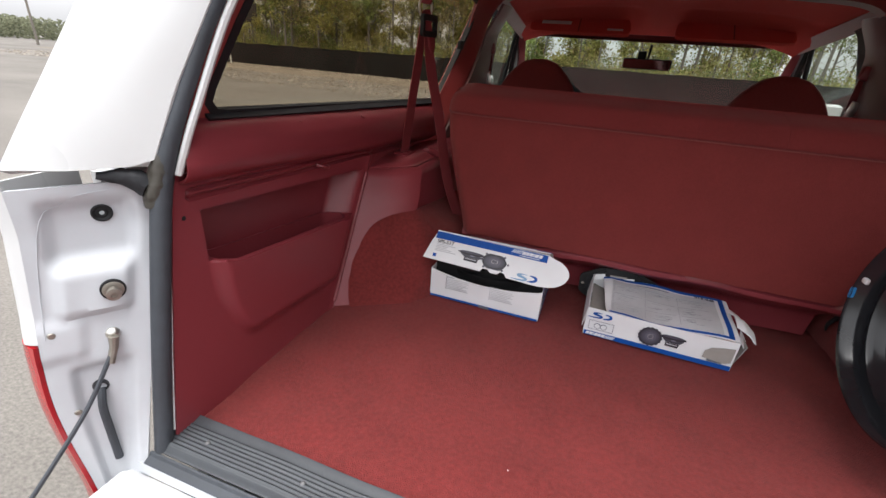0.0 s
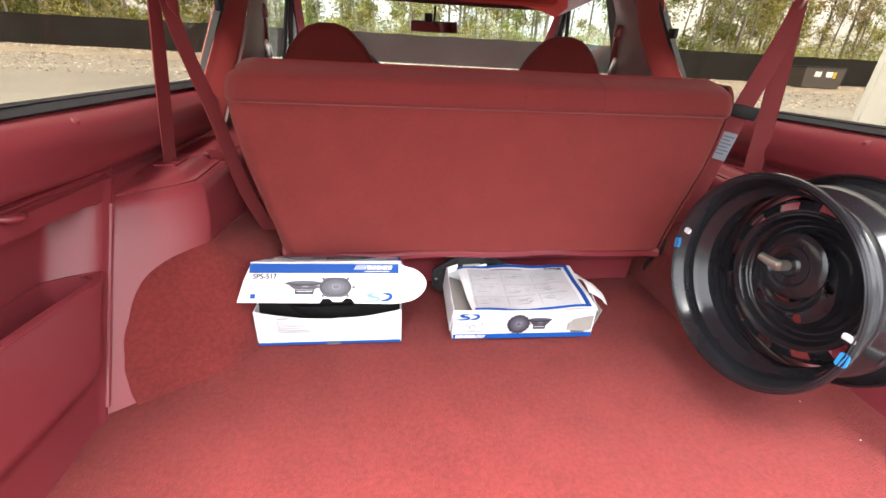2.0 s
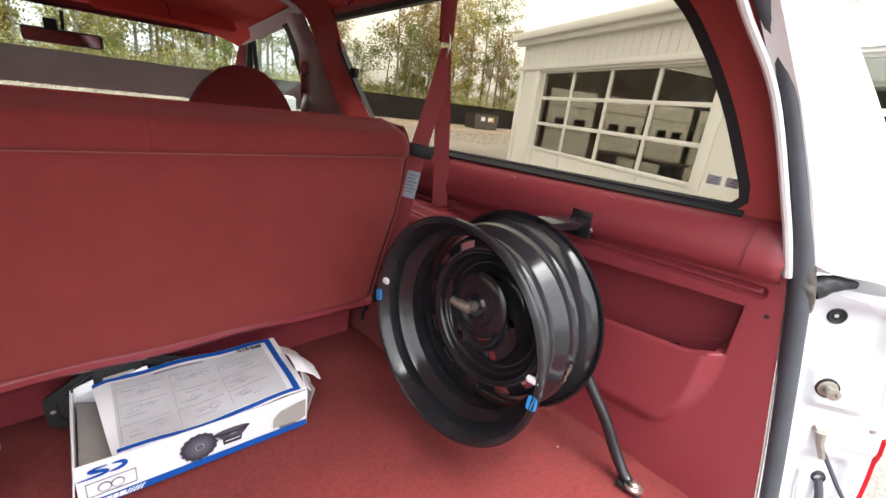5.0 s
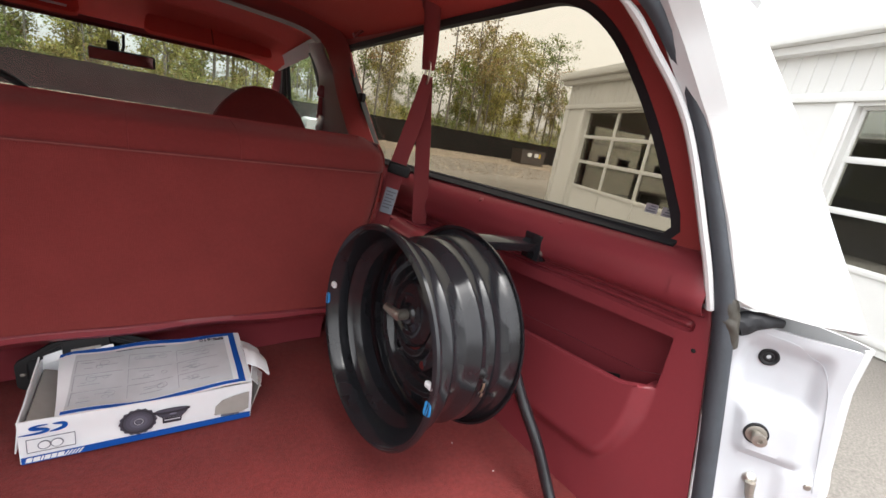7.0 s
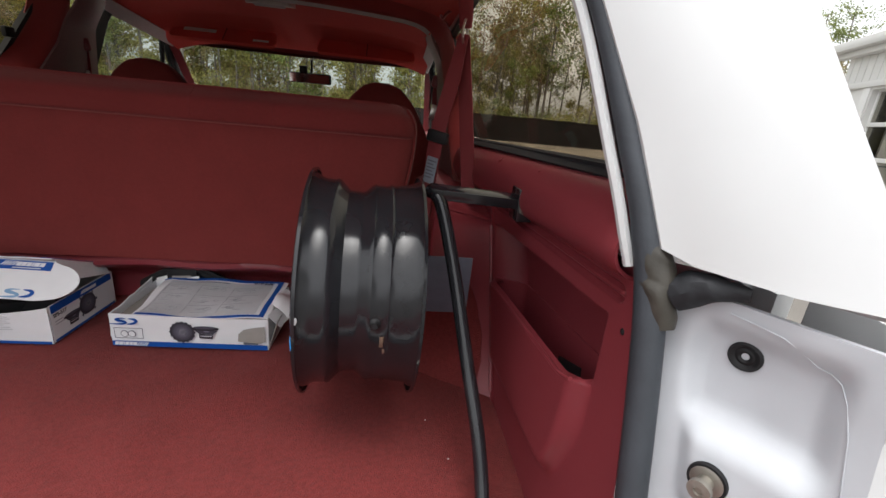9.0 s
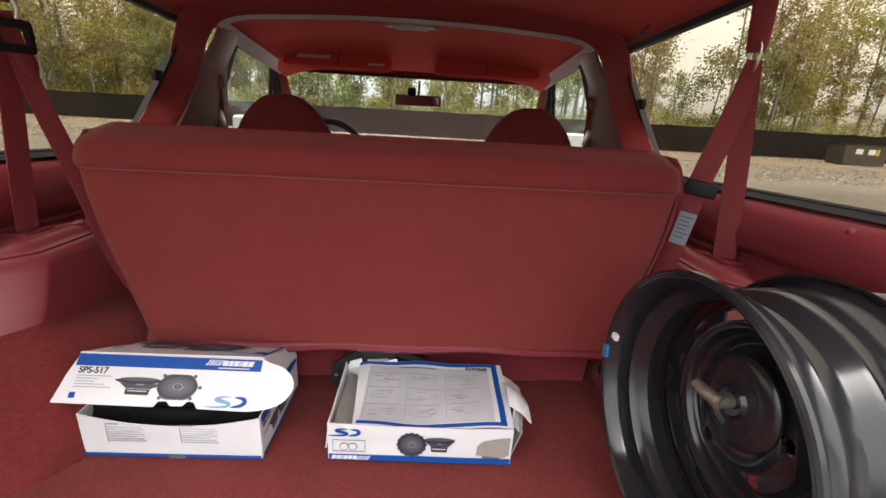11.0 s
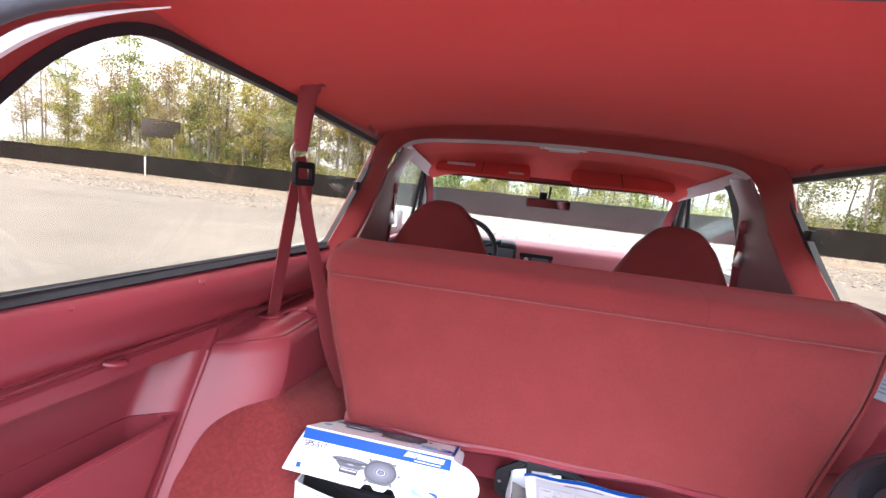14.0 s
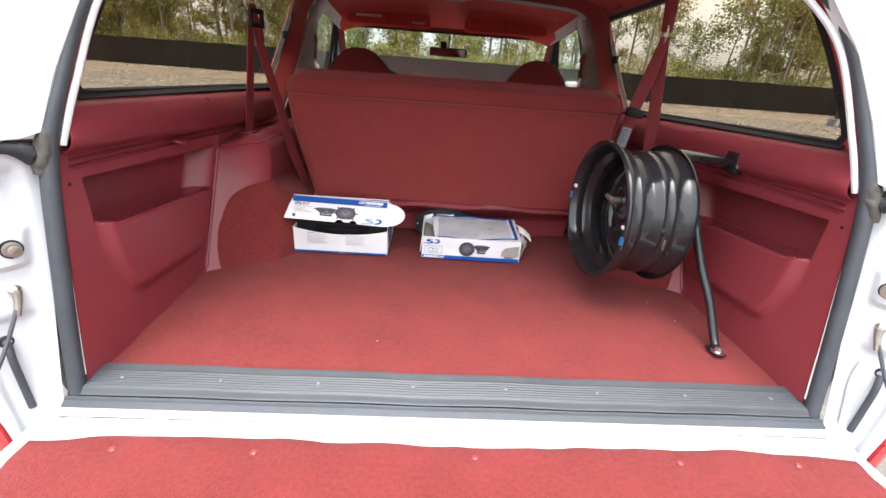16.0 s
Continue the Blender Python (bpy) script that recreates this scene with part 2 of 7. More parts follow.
def solid(name, bm, mat, label, category, kind="", group="", car=True, at=None, smooth=True, sharp=35):
    """A thing of one mesh."""
    ob = part(name, bm, mat, None, "", smooth, sharp)
    ob.matrix_basis = (CAR if car else Matrix()) @ (at if at is not None else Matrix())
    return tagged(ob, label, category, group, kind)


def box(bm, x0, x1, y0, y1, z0, z1, bevel=0.0, m=None, seg=2):
    r = bmesh.ops.create_cube(bm, size=1)
    vs = r["verts"]
    bmesh.ops.transform(bm, verts=vs, matrix=Matrix.Translation(((x0 + x1) / 2, (y0 + y1) / 2, (z0 + z1) / 2)) @ Matrix.Diagonal((abs(x1 - x0), abs(y1 - y0), abs(z1 - z0), 1)))
    if bevel:
        es = list({e for v in vs for e in v.link_edges})
        g = bmesh.ops.bevel(bm, geom=es, offset=bevel, segments=seg, affect="EDGES", profile=0.5)
        vs = list({v for f in g["faces"] for v in f.verts} | {v for v in vs if v.is_valid})
    if m is not None:
        bmesh.ops.transform(bm, verts=vs, matrix=m)
    return bm


def boxm(*a, bevel=0.0, m=None, seg=2):
    return box(bmesh.new(), *a, bevel=bevel, m=m, seg=seg)


def frame_at(d):
    d = Vector(d).normalized()
    u = d.cross(Vector((0, 0, 1)) if abs(d.z) < 0.95 else Vector((1, 0, 0))).normalized()
    return u, d.cross(u).normalized()


def smooth_path(pts, n=8):
    """A Catmull-Rom curve through the points."""
    p = [Vector(q) for q in pts]
    p = [2 * p[0] - p[1]] + p + [2 * p[-1] - p[-2]]
    out = []
    for i in range(1, len(p) - 2):
        for k in range(n):
            t = k / n
            a, b, c, d = p[i - 1:i + 3]
            out.append(0.5 * (2 * b + (c - a) * t + (2 * a - 5 * b + 4 * c - d) * t * t + (3 * b - a - 3 * c + d) * t ** 3))
    return out + [p[-2]]


def tube(pts, r, n=10, bm=None, curve=0, flat=1.0, side=None):
    """A tube along points; r may be a list; flat squeezes it along the second axis, side fixes the first."""
    bm = bm or bmesh.new()
    rs = list(r) if isinstance(r, (list, tuple)) else [r] * len(pts)
    if curve:
        rs = [rs[i] + (rs[i + 1] - rs[i]) * k / curve for i in range(len(rs) - 1) for k in range(curve)] + [rs[-1]]
        pts = smooth_path(pts, curve)
    pts = [Vector(p) for p in pts]
    rings = []
    u = None
    for i, p in enumerate(pts):
        d = (pts[min(i + 1, len(pts) - 1)] - pts[max(i - 1, 0)]).normalized()
        if side is not None:
            u = (Vector(side) - d * d.dot(Vector(side))).normalized()
        elif u is None:
            u = frame_at(d)[0]
        else:
            u = (u - d * d.dot(u)).normalized()
        w = d.cross(u)
        rings.append([bm.verts.new(p + u * math.cos(2 * math.pi * k / n) * rs[i] + w * math.sin(2 * math.pi * k / n) * rs[i] * flat) for k in range(n)])
    for a, b in zip(rings, rings[1:]):
        for k in range(n):
            bm.faces.new((a[k], a[(k + 1) % n], b[(k + 1) % n], b[k]))
    bm.faces.new(rings[0][::-1])
    bm.faces.new(rings[-1])
    return bm


def strap(pts, width, thick, side, bm=None, curve=6):
    """A flat band along points, its width along side (one vector, or one a point)."""
    bm = bm or bmesh.new()
    n0 = len(pts)
    sides = [Vector(s) for s in side] if isinstance(side, list) else [Vector(side)] * n0
    ws = width if isinstance(width, list) else [width] * n0
    ps = smooth_path(pts, curve)
    rings = []
    for i, p in enumerate(ps):
        f = i / (len(ps) - 1) * (n0 - 1)
        k = min(int(f), n0 - 2)
        s = sides[k].lerp(sides[k + 1], f - k)
        w = ws[k] + (ws[k + 1] - ws[k]) * (f - k)
        d = (ps[min(i + 1, len(ps) - 1)] - ps[max(i - 1, 0)]).normalized()
        s = (s - d * d.dot(s)).normalized()
        q = d.cross(s) * thick / 2
        rings.append([bm.verts.new(p + s * a * w / 2 + q * b) for a, b in ((-1, -1), (1, -1), (1, 1), (-1, 1))])
    for a, b in zip(rings, rings[1:]):
        for k in range(4):
            bm.faces.new((a[k], a[(k + 1) % 4], b[(k + 1) % 4], b[k]))
    bm.faces.new(rings[0][::-1])
    bm.faces.new(rings[-1])
    return bm


def lathe(profile, n=48, bm=None, m=None, closed=False):
    """Turns (radius, height) points about the z axis."""
    bm = bm or bmesh.new()
    rings = []
    for r, h in profile:
        if r < 1e-6:
            rings.append([bm.verts.new((0, 0, h))] * n)
        else:
            rings.append([bm.verts.new((r * math.cos(2 * math.pi * k / n), r * math.sin(2 * math.pi * k / n), h)) for k in range(n)])
    pairs = list(zip(rings, rings[1:])) + ([(rings[-1], rings[0])] if closed else [])
    for a, b in pairs:
        for k in range(n):
            vs = []
            for v in (a[k], a[(k + 1) % n], b[(k + 1) % n], b[k]):
                if v not in vs:
                    vs.append(v)
            if len(vs) > 2:
                bm.faces.new(vs)
    if m is not None:
        bmesh.ops.transform(bm, verts=list({v for r in rings for v in r}), matrix=m)
    return bm


def sheet(f, us, vs, thick=0.0, bm=None, skip=None):
    """A surface f(u, v) over two lists of values, given a thickness along its normals."""
    bm = bm or bmesh.new()
    g = [[Vector(f(u, v)) for v in vs] for u in us]
    top = [[bm.verts.new(p) for p in row] for row in g]
    nu, nv = len(us), len(vs)
    low = None
    if thick:
        low = []
        for i in range(nu):
            row = []
            for j in range(nv):
                a = g[min(i + 1, nu - 1)][j] - g[max(i - 1, 0)][j]
                b = g[i][min(j + 1, nv - 1)] - g[i][max(j - 1, 0)]
                row.append(bm.verts.new(g[i][j] - a.cross(b).normalized() * thick))
            low.append(row)
    for i in range(nu - 1):
        for j in range(nv - 1):
            if skip and skip((us[i] + us[i + 1]) / 2, (vs[j] + vs[j + 1]) / 2):
                continue
            bm.faces.new((top[i][j], top[i + 1][j], top[i + 1][j + 1], top[i][j + 1]))
            if low:
                bm.faces.new((low[i][j], low[i][j + 1], low[i + 1][j + 1], low[i + 1][j]))
    if low:
        for i in range(nu - 1):
            for j in (0, nv - 1):
                bm.faces.new((top[i][j], low[i][j], low[i + 1][j], top[i + 1][j]))
        for j in range(nv - 1):
            for i in (0, nu - 1):
                bm.faces.new((top[i][j], top[i][j + 1], low[i][j + 1], low[i][j]))
    return bm


def lin(a, b, n):
    return [a + (b - a) * i / (n - 1) for i in range(n)]


def sstep(a, b, x):
    t = min(1, max(0, (x - a) / (b - a)))
    return t * t * (3 - 2 * t)


def rounded(pts, r, n=6):
    """A closed outline of 2D points with its corners rounded."""
    out = []
    rs = r if isinstance(r, (list, tuple)) else [r] * len(pts)
    for i, p in enumerate(pts):
        p, a, b = Vector(p), Vector(pts[i - 1]), Vector(pts[(i + 1) % len(pts)])
        d1, d2 = (a - p), (b - p)
        k = min(rs[i], d1.length * 0.49, d2.length * 0.49)
        s, e = p + d1.normalized() * k, p + d2.normalized() * k
        for j in range(n + 1):
            t = j / n
            out.append((1 - t) ** 2 * s + 2 * t * (1 - t) * p + t * t * e)
    return out


def resample(loop, n):
    """n points evenly along a closed 2D outline."""
    p = [Vector(q) for q in loop]
    p.append(p[0])
    acc = [0.0]
    for a, b in zip(p, p[1:]):
        acc.append(acc[-1] + (b - a).length)
    out, k = [], 0
    for i in range(n):
        s = acc[-1] * i / n
        while k < len(p) - 2 and acc[k + 1] < s:
            k += 1
        f = (s - acc[k]) / max(1e-9, acc[k + 1] - acc[k])
        out.append(p[k].lerp(p[k + 1], f))
    return out


def prism(loop, place, d, bm=None):
    """A closed 2D outline placed in space by place(a, b) and pushed along the vector d."""
    bm = bm or bmesh.new()
    a = [bm.verts.new(place(*p)) for p in loop]
    b = [bm.verts.new(Vector(place(*p)) + Vector(d)) for p in loop]
    bm.faces.new(a)
    bm.faces.new(b[::-1])
    for i in range(len(a)):
        j = (i + 1) % len(a)
        bm.faces.new((a[i], b[i], b[j], a[j]))
    return bm


def ring(outer, inner, place, d, bm=None):
    """A plate between two outlines of equally many points, with a thickness along d."""
    bm = bm or bmesh.new()
    d = Vector(d)
    o, i_ = [bm.verts.new(place(*p)) for p in outer], [bm.verts.new(place(*p)) for p in inner]
    o2, i2 = [bm.verts.new(v.co + d) for v in o], [bm.verts.new(v.co + d) for v in i_]
    n = len(o)
    for k in range(n):
        j = (k + 1) % n
        bm.faces.new((o[k], o[j], i_[j], i_[k]))
        bm.faces.new((o2[k], i2[k], i2[j], o2[j]))
        bm.faces.new((o[k], o2[k], o2[j], o[j]))
        bm.faces.new((i_[k], i_[j], i2[j], i2[k]))
    return bm


def writing(name, text, size, m, mat, parent, label=""):
    """Flat lettering in the built-in font, as a mesh."""
    cu = bpy.data.curves.new(name, "FONT")
    cu.body, cu.size, cu.extrude, cu.offset = text, size, 0.0002, size * 0.025
    tmp = new(name + "_curve", cu)
    me = bpy.data.meshes.new_from_object(tmp.evaluated_get(bpy.context.evaluated_depsgraph_get()))
    bpy.data.objects.remove(tmp)
    me.materials.clear()
    me.materials.append(mat)
    ob = new(name, me)
    ob.parent = parent
    ob.matrix_basis = m
    if label:
        tagged(ob, label)
    return ob

# ---- the lot ----
def ground_height(x, y):
    return 0.012 * noise.noise((x * 0.25, y * 0.25, 0)) - 0.012


gx = [-600, -200, -80, -50] + lin(-36, 36, 60) + [50, 80, 200, 600]
gy = [-600, -200, -80, -40] + lin(-20, 36, 50) + [50, 80, 200, 900]
solid("ground", sheet(lambda x, y: (x, y, ground_height(x, y) if abs(x) < 40 and abs(y) < 40 else 0), gx, gy), ASPHALT, "pale worn asphalt lot with gravel and stains", "ground", "structure", car=False)

# ---- the truck: floor, walls, roof ----
FLOOR = 0.80
W = 0.775


def belt(y):
    """How far lines along the side drop towards the front, in the truck's frame."""
    return 0.010 - 0.042 * (y - 0.13)


def side_x(z, y=1.0):
    """The upper side leans inwards, more so towards the rear corner."""
    return 0.80 - max(0, z - 1.335) * (0.32 - 0.145 * sstep(0.12, 0.75, y))


ARCH = [(0.795, -0.030, 0.790), (0.793, 0.000, 0.95), (0.790, 0.034, 1.12), (0.785, 0.058, 1.235), (0.769, 0.074, 1.300), (0.750, 0.096, 1.370), (0.705, 0.150, 1.520), (0.645, 0.195, 1.615), (0.560, 0.213, 1.662), (0.35, 0.220, 1.684), (0.0, 0.222, 1.692)]


def arch_y(z):
    """Where the rear opening stands at a height."""
    return float(np.interp(z, [p[2] for p in ARCH], [p[1] for p in ARCH]))


def floor_f(x, y):
    return (x, y, FLOOR + 0.004 * noise.noise((x * 5, y * 5, 3)) + 0.003 * noise.noise((x * 14, y * 14, 1)) - 0.002)


solid("floor", sheet(floor_f, lin(-0.80, 0.80, 80), lin(0.020, 1.05, 50), 0.03), CARPET, "worn red cut-pile carpet on the cargo floor", "floor", "structure")
solid("cabin_floor", boxm(-0.85, 0.85, 1.051, 3.1, 0.62, 0.66), CARPET, "red carpet under the front seats", "floor", "structure")

# sill plate: ribbed grey plastic with screws, and a lower lip
sill = thing("sill_plate", "ribbed grey plastic sill plate screwed along the tailgate opening", "sill plate")


def sill_profile(v):
    rib = 0.0023 * (0.5 + 0.5 * math.cos(v * 2 * math.pi * 11)) if 0.22 < v < 0.86 else 0.0
    return (0.030 - 0.080 * v, FLOOR + 0.008 - 0.010 * sstep(0.0, 0.25, v) * 0.3 - 0.012 * sstep(0.86, 1.0, v) + rib)


vs = lin(0, 1, 90)
part("plate", sheet(lambda u, v: (u, sill_profile(v)[0] + 0.003 * noise.noise((u * 6, 0, 0)), sill_profile(v)[1]), lin(-0.80, 0.80, 60), vs, -0.006), SILLMAT, sill)
part("lip", sheet(lambda u, v: (u, -0.0505 - 0.0215 * v + 0.003 * noise.noise((u * 6, 0, 0)) * (1 - v), FLOOR - 0.012 + 0.005 * math.sin(min(1, v * 2.5) * 3.14) - 0.008 * v * v), lin(-0.80, 0.80, 30), lin(0, 1, 8), -0.006), SEAL, sill, "slate rubber lip below the sill")
part("edge_strip", sheet(lambda u, v: (u, -0.0722 - 0.004 * v, FLOOR - 0.021 - 0.018 * v), lin(-0.82, 0.82, 20), lin(0, 1, 4), -0.004), JAMB, sill, "pale painted metal edge")
for x in (-0.713, -0.511, -0.307, -0.104, 0.100, 0.304, 0.507, 0.708):
    part("screw", lathe([(0, 0.0045), (0.002, 0.0042), (0.004, 0.003), (0.0045, 0)], 14, m=Matrix.Translation((x, -0.012, FLOOR + 0.005))), SCREW, sill)

# ---- tailgate, folded down ----
gate = thing("tailgate", "white steel tailgate folded down with a red carpet panel", "tailgate")
GZ = 0.772


def gate_f(u, v):
    x = u * (0.83 + 0.01 * v)
    return (x, -0.0765 - 0.5755 * v, GZ - 0.012 * (1 - sstep(0, 0.03, v)) - 0.004 * abs(u) ** 6)


part("shell", sheet(gate_f, lin(-1, 1, 40), [0, 0.01, 0.02, 0.03, 0.05] + lin(0.08, 1, 16), -0.05), WHITE, gate)


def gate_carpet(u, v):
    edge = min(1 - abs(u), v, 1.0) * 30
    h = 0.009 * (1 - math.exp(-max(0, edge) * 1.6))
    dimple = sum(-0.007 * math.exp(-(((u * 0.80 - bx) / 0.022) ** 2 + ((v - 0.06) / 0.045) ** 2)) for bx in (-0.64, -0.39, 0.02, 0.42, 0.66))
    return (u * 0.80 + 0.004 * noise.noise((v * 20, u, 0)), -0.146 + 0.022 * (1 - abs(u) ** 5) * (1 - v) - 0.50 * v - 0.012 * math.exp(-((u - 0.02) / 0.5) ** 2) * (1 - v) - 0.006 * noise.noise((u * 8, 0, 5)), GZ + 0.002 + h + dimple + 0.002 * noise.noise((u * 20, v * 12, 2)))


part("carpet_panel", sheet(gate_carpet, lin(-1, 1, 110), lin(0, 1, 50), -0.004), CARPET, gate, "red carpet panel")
for bx in (-0.64, -0.39, 0.02, 0.42, 0.66):
    part("button", lathe([(0, 0.003), (0.004, 0.0026), (0.0062, 0.001), (0.0066, -0.004)], 16, m=Matrix.Translation((bx, -0.164, GZ + 0.006))), VINYL, gate, "pale red plastic button")

# ---- side trim ----


def groove_z(y):
    return 1.229 - 0.048 * (y - 0.094)


def seam_y(z):
    """Where the trim meets the wheel housing cover."""
    return 0.470 + 0.565 * (z - 0.80)


def lower_panel(s):
    """Moulded lower trim with a map pocket and a long groove; the net follows the pocket's edges and the seam."""
    cols = [("y", y) for y in lin(-0.004, 0.076, 10) + lin(0.080, 0.104, 10) + lin(0.106, 0.124, 8) + lin(0.128, 0.19, 14)]
    cols += [("m", k / 40) for k in range(1, 40)] + [("w", w) for w in lin(-0.13, -0.022, 26) + lin(-0.020, 0.02, 12)]
    rows = [(i, k / n) for i, n in enumerate((8, 7, 18, 7, 5, 3, 14, 4, 6, 8, 3, 6, 4)) for k in range(n)] + [(12, 1.0)]

    def knots(y):
        top = 1.194 - 0.075 * (y - 0.12)
        lip = 1.090 - 0.100 * (y - 0.12) + 0.012 * sstep(0.17, 0.12, y)
        bot = 0.912 - 0.075 * (y - 0.17) + 0.03 * sstep(0.18, 0.12, y) ** 2
        g = groove_z(y)
        return [0.79, bot - 0.020, bot + 0.014, lip - 0.022, lip - 0.008, lip - 0.001, lip + 0.001, top - 0.004, top + 0.004, g - 0.014, g - 0.006, g + 0.006, g + 0.014, max(1.264, g + 0.02)]

    def y_of(c, z):
        if c[0] == "y":
            return c[1]
        e = seam_y(z)
        return e + c[1] if c[0] == "w" else 0.19 + (e - 0.13 - 0.19) * c[1]

    def place(c, r):
        z = 1.0
        for _ in range(8):
            y = y_of(c, z)
            kn = knots(y)
            z = 0.5 * z + 0.5 * (kn[r[0]] + (kn[r[0] + 1] - kn[r[0]]) * r[1])
        z = kn[r[0]] + (kn[r[0] + 1] - kn[r[0]]) * r[1]
        return y_of(c, z), z, kn

    def f(i, j):
        y, z, kn = place(cols[int(i)], rows[int(j)])
        w = y - seam_y(z)
        x = W
        rec = pocket_depth(y, w) * sstep(kn[5], kn[6], z) * sstep(kn[8], kn[7], z)
        near = 0.112 + 0.075 * min(1, max(0, (kn[5] - z) / (kn[5] - kn[1]))) ** 3.5
        bulge = sstep(near - 0.008, near + 0.028, y) * sstep(-0.010, -0.06, w) * sstep(kn[6] + 0.0005, kn[5] - 0.005, z) * sstep(kn[1], kn[2] + 0.006, z)
        x += 0.062 * rec - 0.019 * bulge
        d = math.hypot(min(0, y - 0.098), z - groove_z(y))
        x += 0.009 * sstep(0.0125, 0.007, d) - 0.006 * sstep(0.005, 0.001, d)
        x -= 0.004 * math.exp(-(w / 0.012) ** 2)
        x += 0.0012 * noise.noise((y * 7, z * 7, s))
        e = arch_y(z) + 0.006
        y = e + (y + 0.004) * (0.072 - e) / 0.076 if y < 0.072 else y
        return (s * x, y, z)

    def open_slot(i, j):
        c, r = cols[int(i)], rows[int(j)]
        return r[0] == 5 and ((c[0] == "y" and c[1] > 0.122) or c[0] == "m" or (c[0] == "w" and c[1] < -0.05))
    main = sheet(f, list(range(len(cols))), list(range(len(rows))), -0.004 * s, skip=open_slot)

    # the pocket's own back, running down behind the lip, its floor and its rounded lip
    lip_of = lambda y: knots(y)[5]
    ys = lin(0.10, 0.64, 50)
    back = sheet(lambda y, v: (s * (W + 0.004 + 0.058 * pocket_depth(y, y - seam_y(lip_of(y)))), y, lip_of(y) + 0.004 - 0.10 * v), ys, lin(0, 1, 10), -0.004 * s)
    sheet(lambda y, v: (s * (W + 0.002 + 0.062 * v), y, lip_of(y) - 0.092), ys, lin(0, 1, 4), 0.003 * s, bm=back)
    lip = tube([(s * (W - 0.0165), y, lip_of(y) - 0.0025) for y in lin(0.130, 0.520, 40)], 0.0030, 8)
    return main, back, lip


def pocket_depth(y, w):
    """How far the map pocket's back is set in, from 0 to 1."""
    return sstep(0.108, 0.120, y) * sstep(-0.016, -0.085, w)


def upper_roll(s, y0, y1, proud=0.0):
    """The rounded roll below the side window."""
    prof = [(0.778, 1.236), (0.765, 1.240), (0.752, 1.250), (0.746, 1.266), (0.747, 1.284), (0.753, 1.302), (0.764, 1.318), (0.780, 1.330), (0.800, 1.336)]
    pts = smooth_path([(x, 0, z) for x, z in prof], 4)

    def f(y, k):
        p = pts[k]
        low = 1 - k / (len(pts) - 1)
        return (s * (p.x - proud + 0.0015 * noise.noise((y * 4, k * 0.2, 9)) + 0.022 * sstep(0.10, 0.02, y)), y, p.z + belt(y) - 0.034 * (y - 0.13) * low)
    return sheet(f, lin(y0, y1, max(8, int((y1 - y0) * 45))), list(range(len(pts))), -0.004 * s)


def window_outline(grow=0.0):
    pts = [(0.150, 1.346), (1.285, 1.298), (1.425, 1.470), (1.575, 1.680), (0.72, 1.724), (0.43, 1.722), (0.322, 1.662), (0.228, 1.530)]
    c = Vector((0.8, 1.48))
    base = resample(rounded(pts, [0.05, 0.05, 0.3, 0.035, 0.3, 0.10, 0.10, 0.2], 8), 120)
    if not grow:
        return base
    out = []
    for i, p in enumerate(base):
        t = (base[(i + 1) % 120] - base[i - 1]).normalized()
        out.append(p + Vector((t.y, -t.x)) * grow)
    return out


def upper_wall(s):
    """Trim round the side window: rear pillar, cant rail and centre pillar."""
    outer = [(0.078, 1.262), (1.66, 1.18), (1.70, 1.45), (1.70, 1.76), (1.0, 1.775), (0.32, 1.745), (0.215, 1.665), (0.150, 1.53), (0.098, 1.372)]
    o = resample(rounded(outer, [0.01, 0.02, 0.1, 0.02, 0.2, 0.1, 0.08, 0.2, 0.2], 6), 360)
    inner = window_outline(0.006)
    c = Vector((0.8, 1.47))
    # pair by angle
    ang = lambda p: math.atan2((p.y - c.y) * 3.0, p.x - c.x)
    oo = [min(o, key=lambda q: abs((ang(q) - ang(p) + math.pi) % (2 * math.pi) - math.pi)) for p in inner]
    place = lambda y, z: (s * (side_x(z, y) - 0.008), y, z)
    return ring(oo, inner, place, (s * 0.03, 0, 0))


